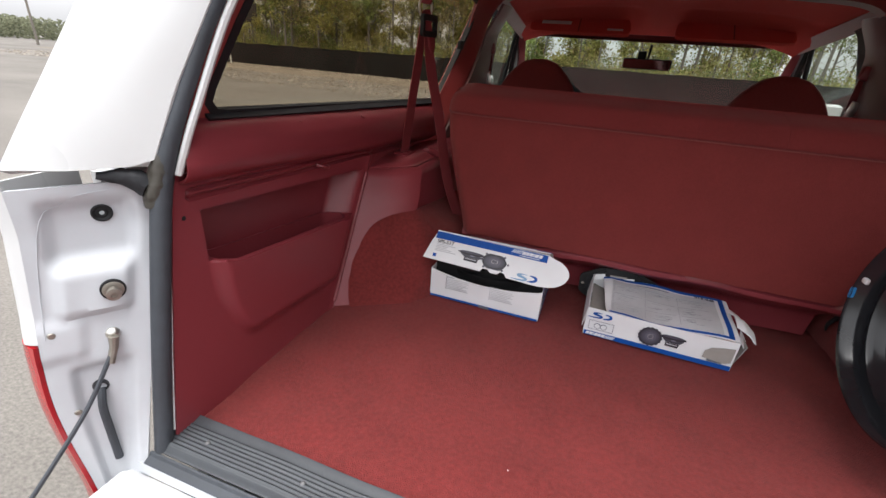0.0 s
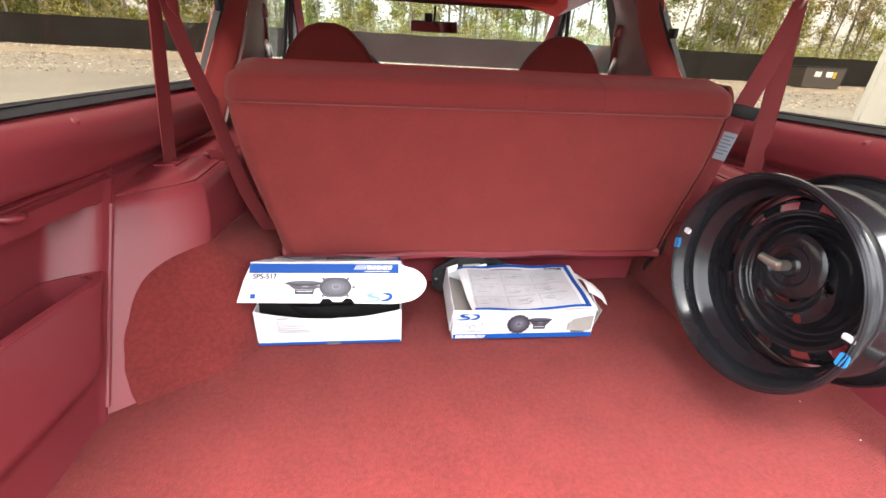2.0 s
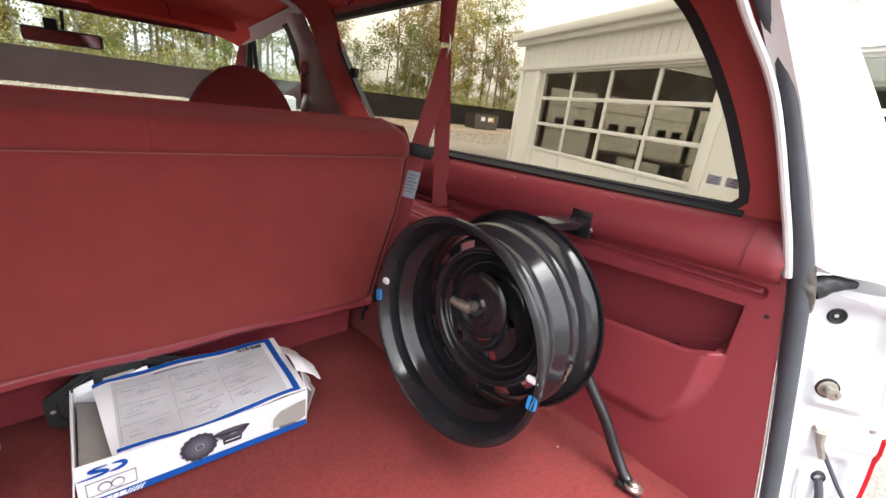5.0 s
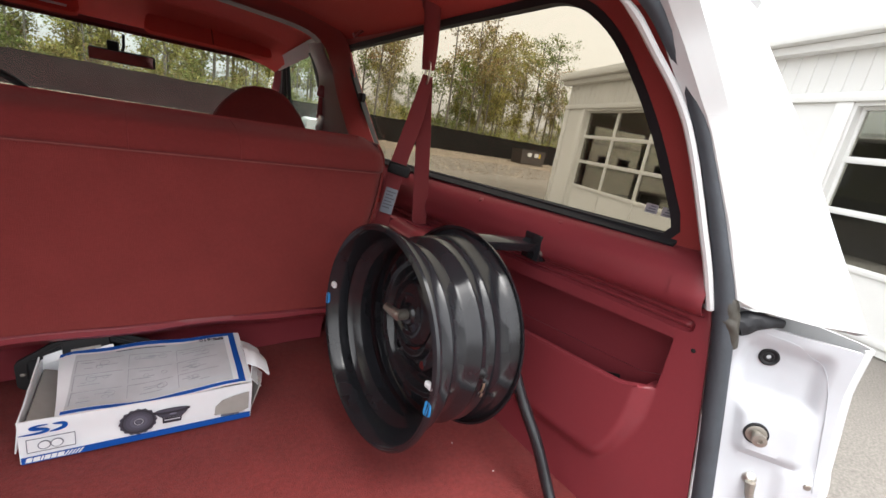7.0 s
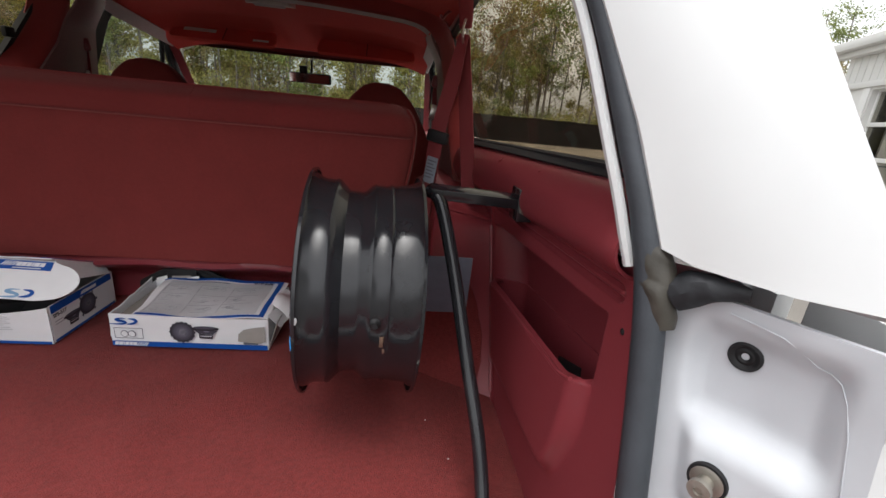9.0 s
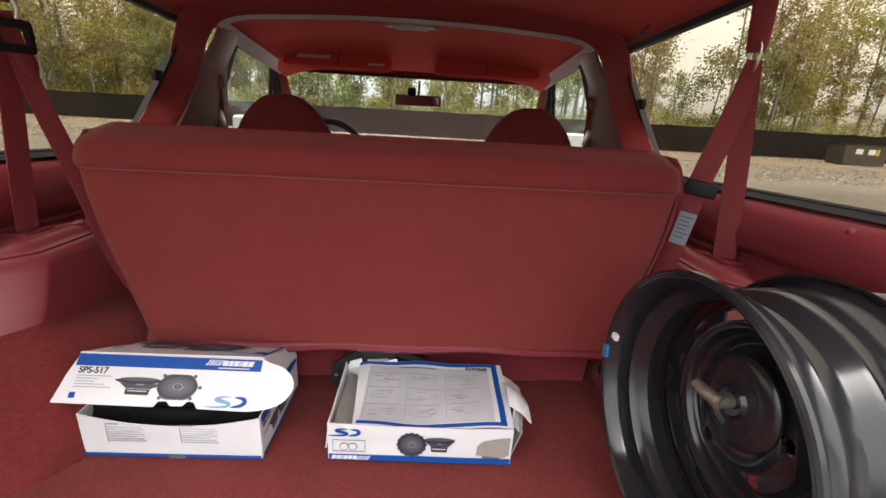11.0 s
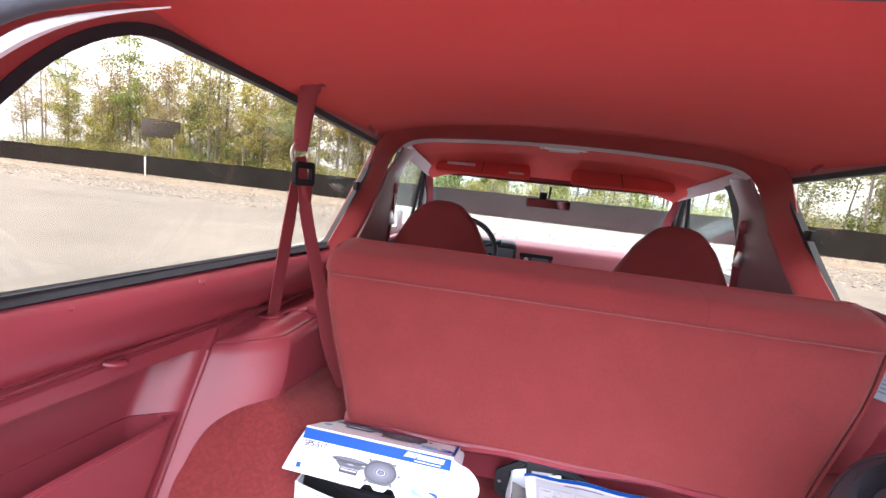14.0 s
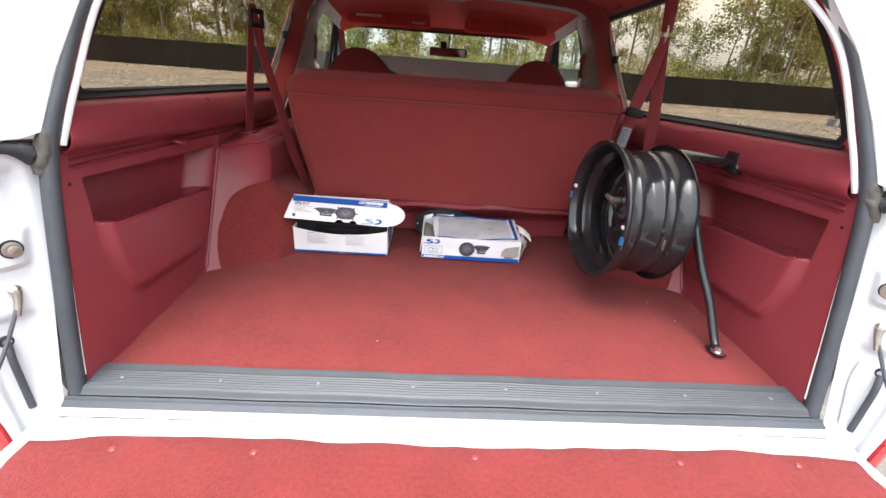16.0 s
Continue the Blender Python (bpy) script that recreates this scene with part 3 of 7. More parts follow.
for s, nm in ((-1, "left"), (1, "right")):
    wall = thing("wall_" + nm, "burgundy vinyl side trim with a map pocket and grooved rail", "wall", "structure")
    trim, back, lip = lower_panel(s)
    part("lower_trim", trim, VINYL, wall, "moulded trim with a map pocket")
    part("pocket_back", back, VINYL, wall, "inside of the map pocket")
    part("pocket_lip", lip, VINYL, wall, "rounded pocket lip")
    part("upper_strip", sheet(lambda y, z: (s * (W + 0.001 + 0.009 * sstep(0.0125, 0.007, abs(z - groove_z(y)))), y, z), lin(0.69, 1.64, 30), lin(1.12, 1.262, 60), -0.004 * s), VINYL, wall, "grooved strip above the wheel housing")
    part("sill_roll", upper_roll(s, 0.1312, 1.64), VINYL, wall, "padded roll under the window")
    part("upper_trim", upper_wall(s), LITVINYL, wall, "plain window surround")
    # end cap behind the window, lapping the roll
    part("corner_trim", upper_roll(s, 0.078, 0.1305, 0.0030), VINYL, wall, "corner trim lapping the roll")
    for y, z in ((0.076, 1.194),):
        if z:
            part("screw", lathe([(0, 0.002), (0.002, 0.0018), (0.0035, 0.001), (0.004, 0)], 12, m=Matrix.Translation((s * W, y, z)) @ pose(0, 0, 0, 0, -90 * s, 0)), BLACK, wall)
    for y, x, z in ((0.632, 0.765, 1.302), (0.38, 0.77, 1.315), (0.867, 0.772, 1.287)):
        part("trim_button", lathe([(0, 0.004), (0.005, 0.0035), (0.008, 0)], 12, m=Matrix.Translation((s * x, y, z + 0.001)) @ pose(0, 0, 0, 0, -35 * s, 0)), VINYL, wall)
    for y, z in ((1.447, 1.363), (1.50, 1.25), (1.54, 1.49)):
        part("pillar_screw", lathe([(0, 0.004), (0.005, 0.0035), (0.007, 0)], 12, m=Matrix.Translation((s * (side_x(z, y) - 0.009), y, z)) @ pose(0, 0, 0, 0, -90 * s, 0)), VINYL, wall)
    part("edge_flange", sheet(lambda z, v: (s * (W + 0.001 + 0.009 * v), arch_y(z) + 0.004 - 0.012 * v, z), lin(0.82, 1.215, 30), lin(0, 1, 4), 0.004), WHITE, wall, "white painted flange beside the trim")
    # outer body side
    part("outer_skin", sheet(lambda y, z: (s * (0.93 - 0.10 * sstep(0.75, 0.45, z)), y, 0.45 + (z - 0.45) * (1 - 0.30 * sstep(2.8, 3.2, y))), lin(0.05, 4.42, 24), lin(0.45, 1.255, 12), 0.02 * s), WHITE, wall, "white painted outer body side")
    part("outer_rail", sheet(lambda y, z: (s * (0.93 - 0.10 * sstep(1.25, 1.30, z) * 0.6), y, z), lin(0.08, 1.7, 10), lin(1.255, 1.30, 4), 0.02 * s), WHITE, wall, "white outer window rail")

    # window
    win = thing("window_1" if s < 0 else "window_2", "fixed tinted side window in a black rubber seal", "window", "structure")
    inner = window_outline()
    pane_out = resample(inner, 120)
    part("pane", prism(pane_out, lambda y, z: (s * (side_x(z, y) + 0.012), y, z), (s * 0.004, 0, 0)), TINTED, win, "tinted glass pane", smooth=False).visible_shadow = False
    part("seal", ring(window_outline(0.007), window_outline(-0.009), lambda y, z: (s * (side_x(z, y) - 0.0095), y, z), (s * 0.0205, 0, 0)), RUBBER, win, "black rubber seal")
    if s > 0:
        for y0, y1 in ((0.182, 0.202), (0.210, 0.232)):
            decal = part("decal", boxm(side_x(1.39, 0.2) + 0.0095, side_x(1.39, 0.2) + 0.0105, y0, y1, 1.380, 1.396), PALEINK, win, "small white printed decal")
            for k in range(3):
                part("print_bar", boxm(side_x(1.39, 0.2) + 0.0085, side_x(1.39, 0.2) + 0.0094, y0 + 0.003, y1 - 0.003 - 0.003 * k, 1.3825 + 0.0045 * k, 1.3845 + 0.0045 * k), INK, decal)
    yb = lin(0.16, 1.28, 20)
    part("sill_strip", sheet(lambda y, v: (s * (0.780 + 0.020 * v), y, 1.330 + belt(y) + 0.016 * v), yb, lin(0, 1, 3), 0.004 * s), RUBBER, win, "black lower sill strip")
    part("latch", boxm(s * 0.760 - 0.008, s * 0.760 + 0.008, 1.395, 1.435, 1.492, 1.525, bevel=0.004), BLACK, win)

# ---- wheel housings ----


def tower_x(y, z):
    t = min(1, max(0, (y - seam_y(z)) / 0.125))
    t = 0.45 * t + 0.55 * math.sin(t * math.pi / 2)
    top = max(0.0, (z - 1.126) / 0.024)
    return W + 0.001 - 0.140 * t + 0.012 * sstep(1.06, 1.15, z) + 0.020 * (1 - math.sqrt(max(0, 1 - min(1, top) ** 2)))


for s, nm in ((-1, "left"), (1, "right")):
    hs = thing("wheel_housing_cover", "burgundy vinyl and carpet cover over the wheel housing", "wheel housing", group="wheel housing covers")
    part("vinyl_tower", sheet(lambda w, z: (s * tower_x(seam_y(z) + w, z), seam_y(z) + w, z), lin(-0.004, 0.14, 36) + lin(0.15, 0.75, 30), lin(0.80, 1.12, 30) + lin(1.126, 1.150, 12), -0.004 * s), VINYL, hs, "glossy moulded vinyl")

    part("edge_bead", tube([(s * (W - 0.0045), seam_y(z) - 0.001, z) for z in lin(0.815, 1.145, 24)], 0.0048, 8), VINYL, hs, "rolled vinyl edge along the seam")

    def shelf(y, v):
        x0 = tower_x(y, 1.15)
        x = x0 + (W + 0.005 - x0) * v
        return (s * x, y, 1.1495 + 0.012 * sstep(0, 0.35, v) * sstep(0.672, 0.76, y) + 0.006 * sstep(0.76, 0.80, y) * sstep(0.96, 0.92, y) * sstep(0.1, 0.2, v))
    part("top_shelf", sheet(shelf, lin(0.668, 1.45, 62), lin(0, 1, 16), 0.004 * s), VINYL, hs, "vinyl shelf with a belt slot")

    rim_line = smooth_path([(0.490, 0, 0.783), (0.513, 0, 0.845), (0.543, 0, 0.905), (0.578, 0, 0.957), (0.614, 0, 1.002), (0.662, 0, 1.030), (0.730, 0, 1.036), (0.80, 0, 1.030), (0.95, 0, 1.010), (1.20, 0, 0.985), (1.42, 0, 0.93)], 8)

    def carpet(d, k):
        p = rim_line[int(k)]
        y, z = 1.0 + (p.x - 1.0) * d, 0.783 + (p.z - 0.783) * d
        x = tower_x(y, z) - 0.004 - (0.10 + 0.02 * noise.noise((y * 3, z * 3, 4))) * (1 - sstep(0.58, 1.0, d) ** 1.2) - 0.004 * noise.noise((y * 30, z * 30, 1))
        return (s * x, y, z)
    part("carpet_arch", sheet(carpet, [0.02, 0.3, 0.48] + lin(0.56, 1.0, 32), list(range(len(rim_line))), 0.006 * s), CARPET, hs, "red carpet over the wheel arch")
    part("belt_slot", ring(rounded([(0.05, 0.03), (-0.05, 0.03), (-0.05, -0.03), (0.05, -0.03)], 0.008, 4), rounded([(0.036, 0.006), (-0.036, 0.006), (-0.036, -0.006), (0.036, -0.006)], 0.003, 4), lambda a, b: (s * (0.740 + a * 0.5), 0.860 + b * 1.2, 1.167), (0, 0, 0.009)), VINYL, hs, "raised belt slot")
    part("rail_clip", tube([(s * 0.772, 0.432, 1.212), (s * 0.763, 0.440, 1.208), (s * 0.760, 0.456, 1.205), (s * 0.772, 0.464, 1.203)], [0.006, 0.008, 0.008, 0.005], 10, curve=4, flat=0.7), VINYL, hs, "moulded clip on the grooved rail") if s < 0 else None
    part("belt_clip", tube([(s * 0.708, 0.925, 1.166), (s * 0.690, 0.945, 1.170), (s * 0.670, 0.962, 1.158), (s * 0.660, 0.970, 1.146)], [0.009, 0.013, 0.013, 0.009], 12, curve=4, flat=0.6, side=(0.6, 0.8, 0)), VINYL, hs, "moulded burgundy belt clip")

# ---- roof ----


def liner(y, u):
    x = u * 0.735
    crown = 0.040 * (1 - abs(u) ** 2.2)
    z = 1.750 + crown - 0.010 * sstep(0.86, 1.0, abs(u)) + belt(y) * 0.55
    z += 0.030 * sstep(1.28, 1.52, y) * (1 - abs(u) ** 6) - 0.072 * sstep(0.44, 0.215, y)
    x *= 1 - 0.12 * sstep(0.45, 0.215, y)
    return (x, y, z + 0.0012 * noise.noise((x * 9, y * 9, 7)))


solid("ceiling", sheet(liner, lin(0.215, 1.57, 70), lin(-1, 1, 60), -0.006), HEADLINER, "plain red cloth headliner over the cargo bay", "ceiling", "structure")


HALF_HOOP = smooth_path([(-0.722, 0, 1.10), (-0.705, 0, 1.35), (-0.692, 0, 1.50), (-0.672, 0, 1.590), (-0.630, 0, 1.649), (-0.555, 0, 1.678), (-0.40, 0, 1.690), (-0.20, 0, 1.699), (0, 0, 1.702)], 10)


def hoop_pt(k):
    """The hoop across the roof and down both pillars, from left to right."""
    h = min(k, 1 - k) * 2
    run = [0.0]
    for p, q in zip(HALF_HOOP, HALF_HOOP[1:]):
        run.append(run[-1] + (q - p).length)
    d = h * run[-1]
    i = min(len(HALF_HOOP) - 2, max(0, sum(r <= d for r in run) - 1))
    p = HALF_HOOP[i].lerp(HALF_HOOP[i + 1], (d - run[i]) / (run[i + 1] - run[i]))
    return Vector((p.x if k <= 0.5 else -p.x, 0, p.z))


ks = lin(0, 1, 90)
hoop = thing("roof_hoop", "padded burgundy roof hoop edged with light grey trim", "roof hoop", "structure", at=Matrix.Translation((0, -0.012, 1.10 - 1.10 * 1.08)) @ Matrix.Diagonal((1.04, 1, 1.08, 1)))


def leg_y(z):
    """Where the hoop's front edge stands at a height: its legs rake back along the side windows."""
    return float(np.interp(z, (1.10, 1.285, 1.378, 1.470, 1.540, 1.600), (1.13, 1.365, 1.480, 1.575, 1.615, 1.630)))


def hoop_band(k, v):
    p = hoop_pt(k)
    out = Vector((p.x / 0.8, 0, (p.z - 1.25) / 0.45)).normalized()
    q = p + out * (0.048 * (1 - v) ** 1.5)
    return (q.x, leg_y(q.z) - 0.11 + 0.11 * v ** 0.7, q.z)


part("padded_band", sheet(hoop_band, ks, lin(0, 1, 12), 0.004), LITVINYL, hoop)
part("grey_strip", sheet(lambda k, v: (hoop_pt(k).x * (1 - 0.016 * v), 1.630 + 0.012 * v, hoop_pt(k).z + 0.003 - 0.014 * v), lin(0.235, 0.765, 90), lin(0, 1, 6), 0.006), GREYTRIM, hoop, "light grey edge trim")
for s in (-1, 1):
    part("pillar_trim", sheet(lambda z, v: (s * (0.722 - 0.034 * (z - 1.10) / 0.42 - 0.012 * v - 0.05 * sstep(1.52, 1.66, z) - 0.008 * math.sin(v * 3.14)), leg_y(z) + 0.002 + (1.760 - leg_y(z)) * v, z), lin(1.10, 1.640, 36), lin(0, 1, 14), 0.01), SIDELIT, hoop, "burgundy pillar trim, side light put into its mauve grey")
for k in lin(0.24, 0.76, 6):
    p = hoop_pt(k)
    part("screw", lathe([(0, 0.003), (0.004, 0.002), (0.005, 0)], 10, m=Matrix.Translation((p.x, 1.626, p.z + 0.006)) @ pose(0, 0, 0, 90, 0, 0)), DULL, hoop)


def cab_roof(y, u):
    t = max(0, (y - 1.63) / 0.66)
    x = u * (0.655 - 0.03 * t)
    well = 0.0
    for cx in (-0.33, 0.34):
        well += 0.020 * sstep(0.29, 0.22, abs(x - cx)) * sstep(0.42, 0.60, t) * sstep(0.98, 0.80, t)
    return (x, y, 1.705 - 0.040 * abs(u) ** 3 - 0.108 * t ** 1.8 - 0.02 * abs(u) ** 8 + well)


solid("cab_ceiling", sheet(cab_roof, lin(1.574, 2.292, 50), lin(-1, 1, 80), -0.006), LITLINER, "red cloth headliner over the front seats, daylight put into its colour", "ceiling", "structure", at=CAB)
shell = thing("roof_shell", "white painted roof shell of the truck", "roof", "structure")
part("top", sheet(lambda y, u: (u * 0.78, y, 1.85 - 0.07 * abs(u) ** 3 - 0.10 * sstep(0.40, 0.16, y) - 0.10 * sstep(2.1, 2.62, y) + belt(y) * 0.3), lin(0.16, 2.62, 40), lin(-1, 1, 40), 0.02), WHITE, shell)
head = smooth_path([Vector((-x, y, z)) for x, y, z in ((0.705, 0.150, 1.520), (0.645, 0.195, 1.615), (0.560, 0.213, 1.662), (0.35, 0.220, 1.684), (0.0, 0.222, 1.692))], 8)
head = head + [Vector((-p.x, p.y, p.z)) for p in head[-2::-1]]


def header(i, v):
    p = head[int(i)]
    o = Vector((p.x, 0, p.z - 1.15)).normalized()
    q = p + o * (0.016 + 0.075 * v)
    return (q.x, p.y - 0.020 - 0.022 * math.sin(v * 2.2) + 0.02 * v * v, q.z)


part("rear_header", sheet(header, list(range(len(head))), lin(0, 1, 8), 0.006), WHITE, shell, "white rear edge of the roof")
for s in (-1, 1):
    part("gutter", sheet(lambda y, v: (s * (0.738 + 0.05 * v), y, 1.762 + 0.05 * v + belt(y) * 0.85 - 0.05 * sstep(0.5, 0.2, y)), lin(0.22, 2.55, 20), lin(0, 1, 4), 0.015), WHITE, shell)

# ---- rear opening: pillars, jambs, seal ----
full = [Vector((-x, y, z)) for x, y, z in ARCH] + [Vector(p) for p in ARCH[-2::-1]]
seal = thing("weather_seal", "slate grey rubber weather seal round the rear opening", "seal", "structure")
part("seal_bead", tube([p + Vector((-math.copysign(0.008, p.x) * sstep(1.30, 1.22, p.z), -0.010, 0)) for p in full], [0.0150 if p.z < 1.30 else 0.0118 if p.z < 1.60 else 0.0092 for p in full], 12, curve=6), SEAL, seal)
fl = smooth_path([Vector((p.x * 0.978, p.y + 0.004, p.z - 0.010 * (1 if p.z > 1.6 else 0))) for p in full], 6)
for half in ([p for p in fl if p.x < 0 and 1.262 < p.z < 1.668], [p for p in fl if p.x > 0 and 1.262 < p.z < 1.668]):
    part("white_flange", tube(half, [0.0006 + 0.0054 * sstep(1.668, 1.635, p.z) for p in half], 8), WHITE, seal, "white painted flange")
for s in (-1, 1):
    # crumpled tape over the joint of cap and body
    bm = tube([(s * 0.770, 0.066, 1.306), (s * 0.777, 0.058, 1.280), (s * 0.781, 0.052, 1.258), (s * 0.784, 0.046, 1.238), (s * 0.786, 0.042, 1.220)], [0.0140, 0.0170, 0.0180, 0.0165, 0.0140], 44, curve=16)
    for v in bm.verts:
        q = v.co
        v.co = q + 0.0020 * Vector((noise.noise(q * 45), noise.noise(q * 45 + Vector((5, 0, 0))), noise.noise(q * 45 + Vector((0, 5, 0))))) + 0.0022 * (abs(noise.noise(q * 60 + Vector((0, 0, q.x * 60)))) - 0.2) * Vector((q.x - s * 0.782, q.y - 0.05, 0)).normalized() + 0.0010 * abs(noise.noise(Vector((q.x * 150, q.y * 150, q.z * 35)))) * Vector((q.x - s * 0.782, q.y - 0.05, 0)).normalized()
    part("joint_tape", bm, GREYTAPE, seal, "crumpled dark grey tape at the joint")
    bm = tube([(s * 0.794, 0.042, 1.256), (s * 0.803, 0.030, 1.266), (s * 0.813, 0.016, 1.272), (s * 0.828, -0.004, 1.274)], [0.018, 0.016, 0.011, 0.005], 12, curve=6)
    for v in bm.verts:
        v.co += 0.003 * Vector((noise.noise(v.co * 60), noise.noise(v.co * 60 + Vector((5, 0, 0))), noise.noise(v.co * 60 + Vector((0, 5, 0)))))
    part("gap_filler", bm, RUBBER, seal, "dark filler in the gap under the pillar cap")


def cap_section(t):
    """A section of the white rear pillar cap, from its bottom (0) to the roof (1): inner edge, rear edge, outer edge."""
    inn = [Vector(p) for p in ((0.782, 0.050, 1.297), (0.755, 0.085, 1.40), (0.708, 0.135, 1.53), (0.635, 0.180, 1.64), (0.548, 0.200, 1.72))]
    f = t * 4
    k = min(3, int(f))
    a = inn[k].lerp(inn[k + 1], f - k)
    rear = Vector((a.x + 0.020, a.y - 0.018, a.z - 0.010 + 0.01 * t))
    out = Vector((0.885 - 0.126 * t ** 1.2, a.y - 0.121 + 0.11 * t, a.z - 0.014 + 0.02 * t))
    fwd = Vector((0.912 - 0.150 * t ** 1.2, a.y + 0.05, a.z - 0.012 + 0.02 * t))
    far = Vector((fwd.x - 0.02, a.y + 0.10, fwd.z))
    return [a + Vector((0, 0.02, 0)), a, rear, rear.lerp(out, 0.5) + Vector((0.0, -0.006, 0)), out, out.lerp(fwd, 0.5) + Vector((0.008, -0.006, 0)), fwd, far]


for s, nm in ((-1, "left"), (1, "right")):
    cap = thing("pillar_" + nm, "white painted rear roof pillar", "pillar", "structure")
    ts_ = lin(0, 1, 24)

    def cap_f(t, k):
        p = cap_section(t)[k]
        return (s * p.x, p.y, p.z)
    part("skin", sheet(cap_f, ts_, list(range(8)), 0.012 * s), WHITE, cap, sharp=25)
    part("bottom_edge", prism([(p.x, p.y) for p in cap_section(0)[1:7]] + [(0.90, 0.03)], lambda x, y: (s * x, y, 1.284), (0, 0, 0.008)), WHITE, cap)

    # door jamb: pressed white steel
    jamb = thing("jamb_" + nm, "white painted steel jamb with bolts and pressed recesses", "jamb", "structure")

    JN = Vector((-0.845 * s, -0.535, 0))

    def jamb_p(u, z):
        """The jamb runs from the seal outwards and to the rear, with pressed steps along its normal."""
        ln = 1 - 0.28 * sstep(1.02, 0.66, z) ** 1.4
        x, y = 0.800 + 0.086 * u * ln, 0.050 - 0.136 * u * ln - 0.27 * max(0, 1.20 - z) * (1 - 0.5 * u)
        d = -0.014 * sstep(0.12, 0.25, u) * sstep(0.90, 0.74, u) * sstep(1.140, 1.160, z) * sstep(1.248, 1.222, z)
        d += 0.010 * sstep(0.15, 0.28, u) * sstep(0.88, 0.72, u) * sstep(1.06, 1.075, z) * sstep(1.145, 1.13, z)
        d -= 0.012 * sstep(0.12, 0.3, u) * sstep(0.82, 0.68, u) * sstep(0.985, 0.965, z)
        d += 0.006 * sstep(0.55, 0.70, u) * sstep(0.99, 1.01, z) * sstep(1.07, 1.05, z)
        d += 0.0015 * noise.noise((u * 4, z * 9, s))
        return Vector((s * x, y, z)) + JN * d
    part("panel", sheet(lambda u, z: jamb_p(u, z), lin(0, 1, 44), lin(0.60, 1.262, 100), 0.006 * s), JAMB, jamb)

    def corner(u, z):
        e = jamb_p(1, z)
        return (e.x + s * 0.045 * math.sin(u * 1.57), e.y - 0.012 * math.sin(u * 3.0) + 0.12 * u ** 3, z)
    part("body_corner", sheet(corner, lin(0, 1, 14), lin(1.035, 1.267, 14), 0.004 * s), WHITE, jamb, "white body corner")
    part("sealer_seam", tube([jamb_p(u, z) + JN * 0.001 for u, z in ((0.30, 1.252), (0.55, 1.248), (0.70, 1.232), (0.80, 1.226), (0.89, 1.19), (0.93, 1.10), (0.94, 1.04))], 0.0006, 6, curve=2), JAMB, jamb, "bead of seam sealer")

    def bolt(u, z):
        return Matrix.Translation(jamb_p(min(0.97, u * 1.14), z)) @ JN.to_track_quat("Z", "Y").to_matrix().to_4x4() @ Matrix.Scale(0.78, 4)
    part("grommet", lathe([(0.004, 0.001), (0.007, 0.003), (0.010, 0.002), (0.012, 0.004), (0.015, 0.005), (0.0175, 0.003), (0.0175, -0.006)], 24, m=bolt(0.36, 1.214)), BLACK, jamb, "black rubber bump stop")
    part("striker", lathe([(0.020, -0.006), (0.020, 0.002), (0.017, 0.004), (0.0085, 0.004), (0.0080, 0.018), (0.0125, 0.019), (0.0125, 0.026), (0.005, 0.027), (0.0045, 0.024), (0, 0.024)], 24, m=bolt(0.32, 1.102)), DULL, jamb, "worn steel striker bolt")
    part("striker_washer", lathe([(0.012, 0.003), (0.021, 0.0035), (0.022, -0.004)], 24, m=bolt(0.32, 1.102)), BLACK, jamb, "black washer")
    part("cable_bolt", lathe([(0.013, -0.004), (0.013, 0.003), (0.009, 0.008), (0.004, 0.010), (0, 0.008)], 20, m=bolt(0.33, 1.026)), CHROME, jamb)
    q = [jamb_p(0.525, 0.930) + JN * 0.004, jamb_p(0.535, 0.900) + JN * 0.014, jamb_p(0.51, 0.86) + JN * 0.011, jamb_p(0.46, 0.79) + JN * 0.004]
    part("wiring_hose", tube(q, 0.0062, 10, curve=6), SEAL, jamb, "slate rubber wiring hose")
    part("hose_cup", lathe([(0.009, 0.005), (0.013, 0.005), (0.015, 0.0), (0.015, -0.01)], 20, m=bolt(0.46, 0.932)), RUBBER, jamb)
    for u, z in ((0.78, 1.045), (0.70, 0.90)):
        part("plug", lathe([(0, 0.002), (0.005, 0.002), (0.007, 0)], 12, m=bolt(u, z)), DULL, jamb)
    if s > 0:
        part("latch_rod", tube([jamb_p(0.30, 0.945) + JN * 0.010, jamb_p(0.25, 0.90) + JN * 0.014, jamb_p(0.30, 0.80) + JN * 0.012], 0.006, 8, curve=4), WHITE, jamb, "white latch rod")
    lamp = thing("tail_lamp", "red tail lamp lens on the truck's rear corner", "tail lamp", group="tail lamps")
    part("lens", sheet(lambda u, z: (jamb_p(1, z).x + s * (0.002 + 0.062 * math.sin(u * 1.57)), jamb_p(1, z).y - 0.006 + 0.10 * u ** 3, z), lin(0, 1, 12), lin(0.62, 1.032, 18), 0.006 * s), LENS, lamp)
    cable = thing("tailgate_cable", "steel tailgate support cable with a crimped eye", "cable", group="tailgate cables")
    e = jamb_p(0.375, 1.026) + JN * 0.010
    part("wire", tube([e + Vector((0, -0.012, -0.030)), e + Vector((s * 0.004, -0.075, -0.11)), (s * 0.836, -0.255, 0.795)], 0.0035, 8, curve=8), SEAL, cable)
    part("crimp", tube([e, e + Vector((0, -0.004, -0.018)), e + Vector((0, -0.015, -0.042))], [0.0075, 0.006, 0.0055], 10), DULL, cable, "pale metal crimp")

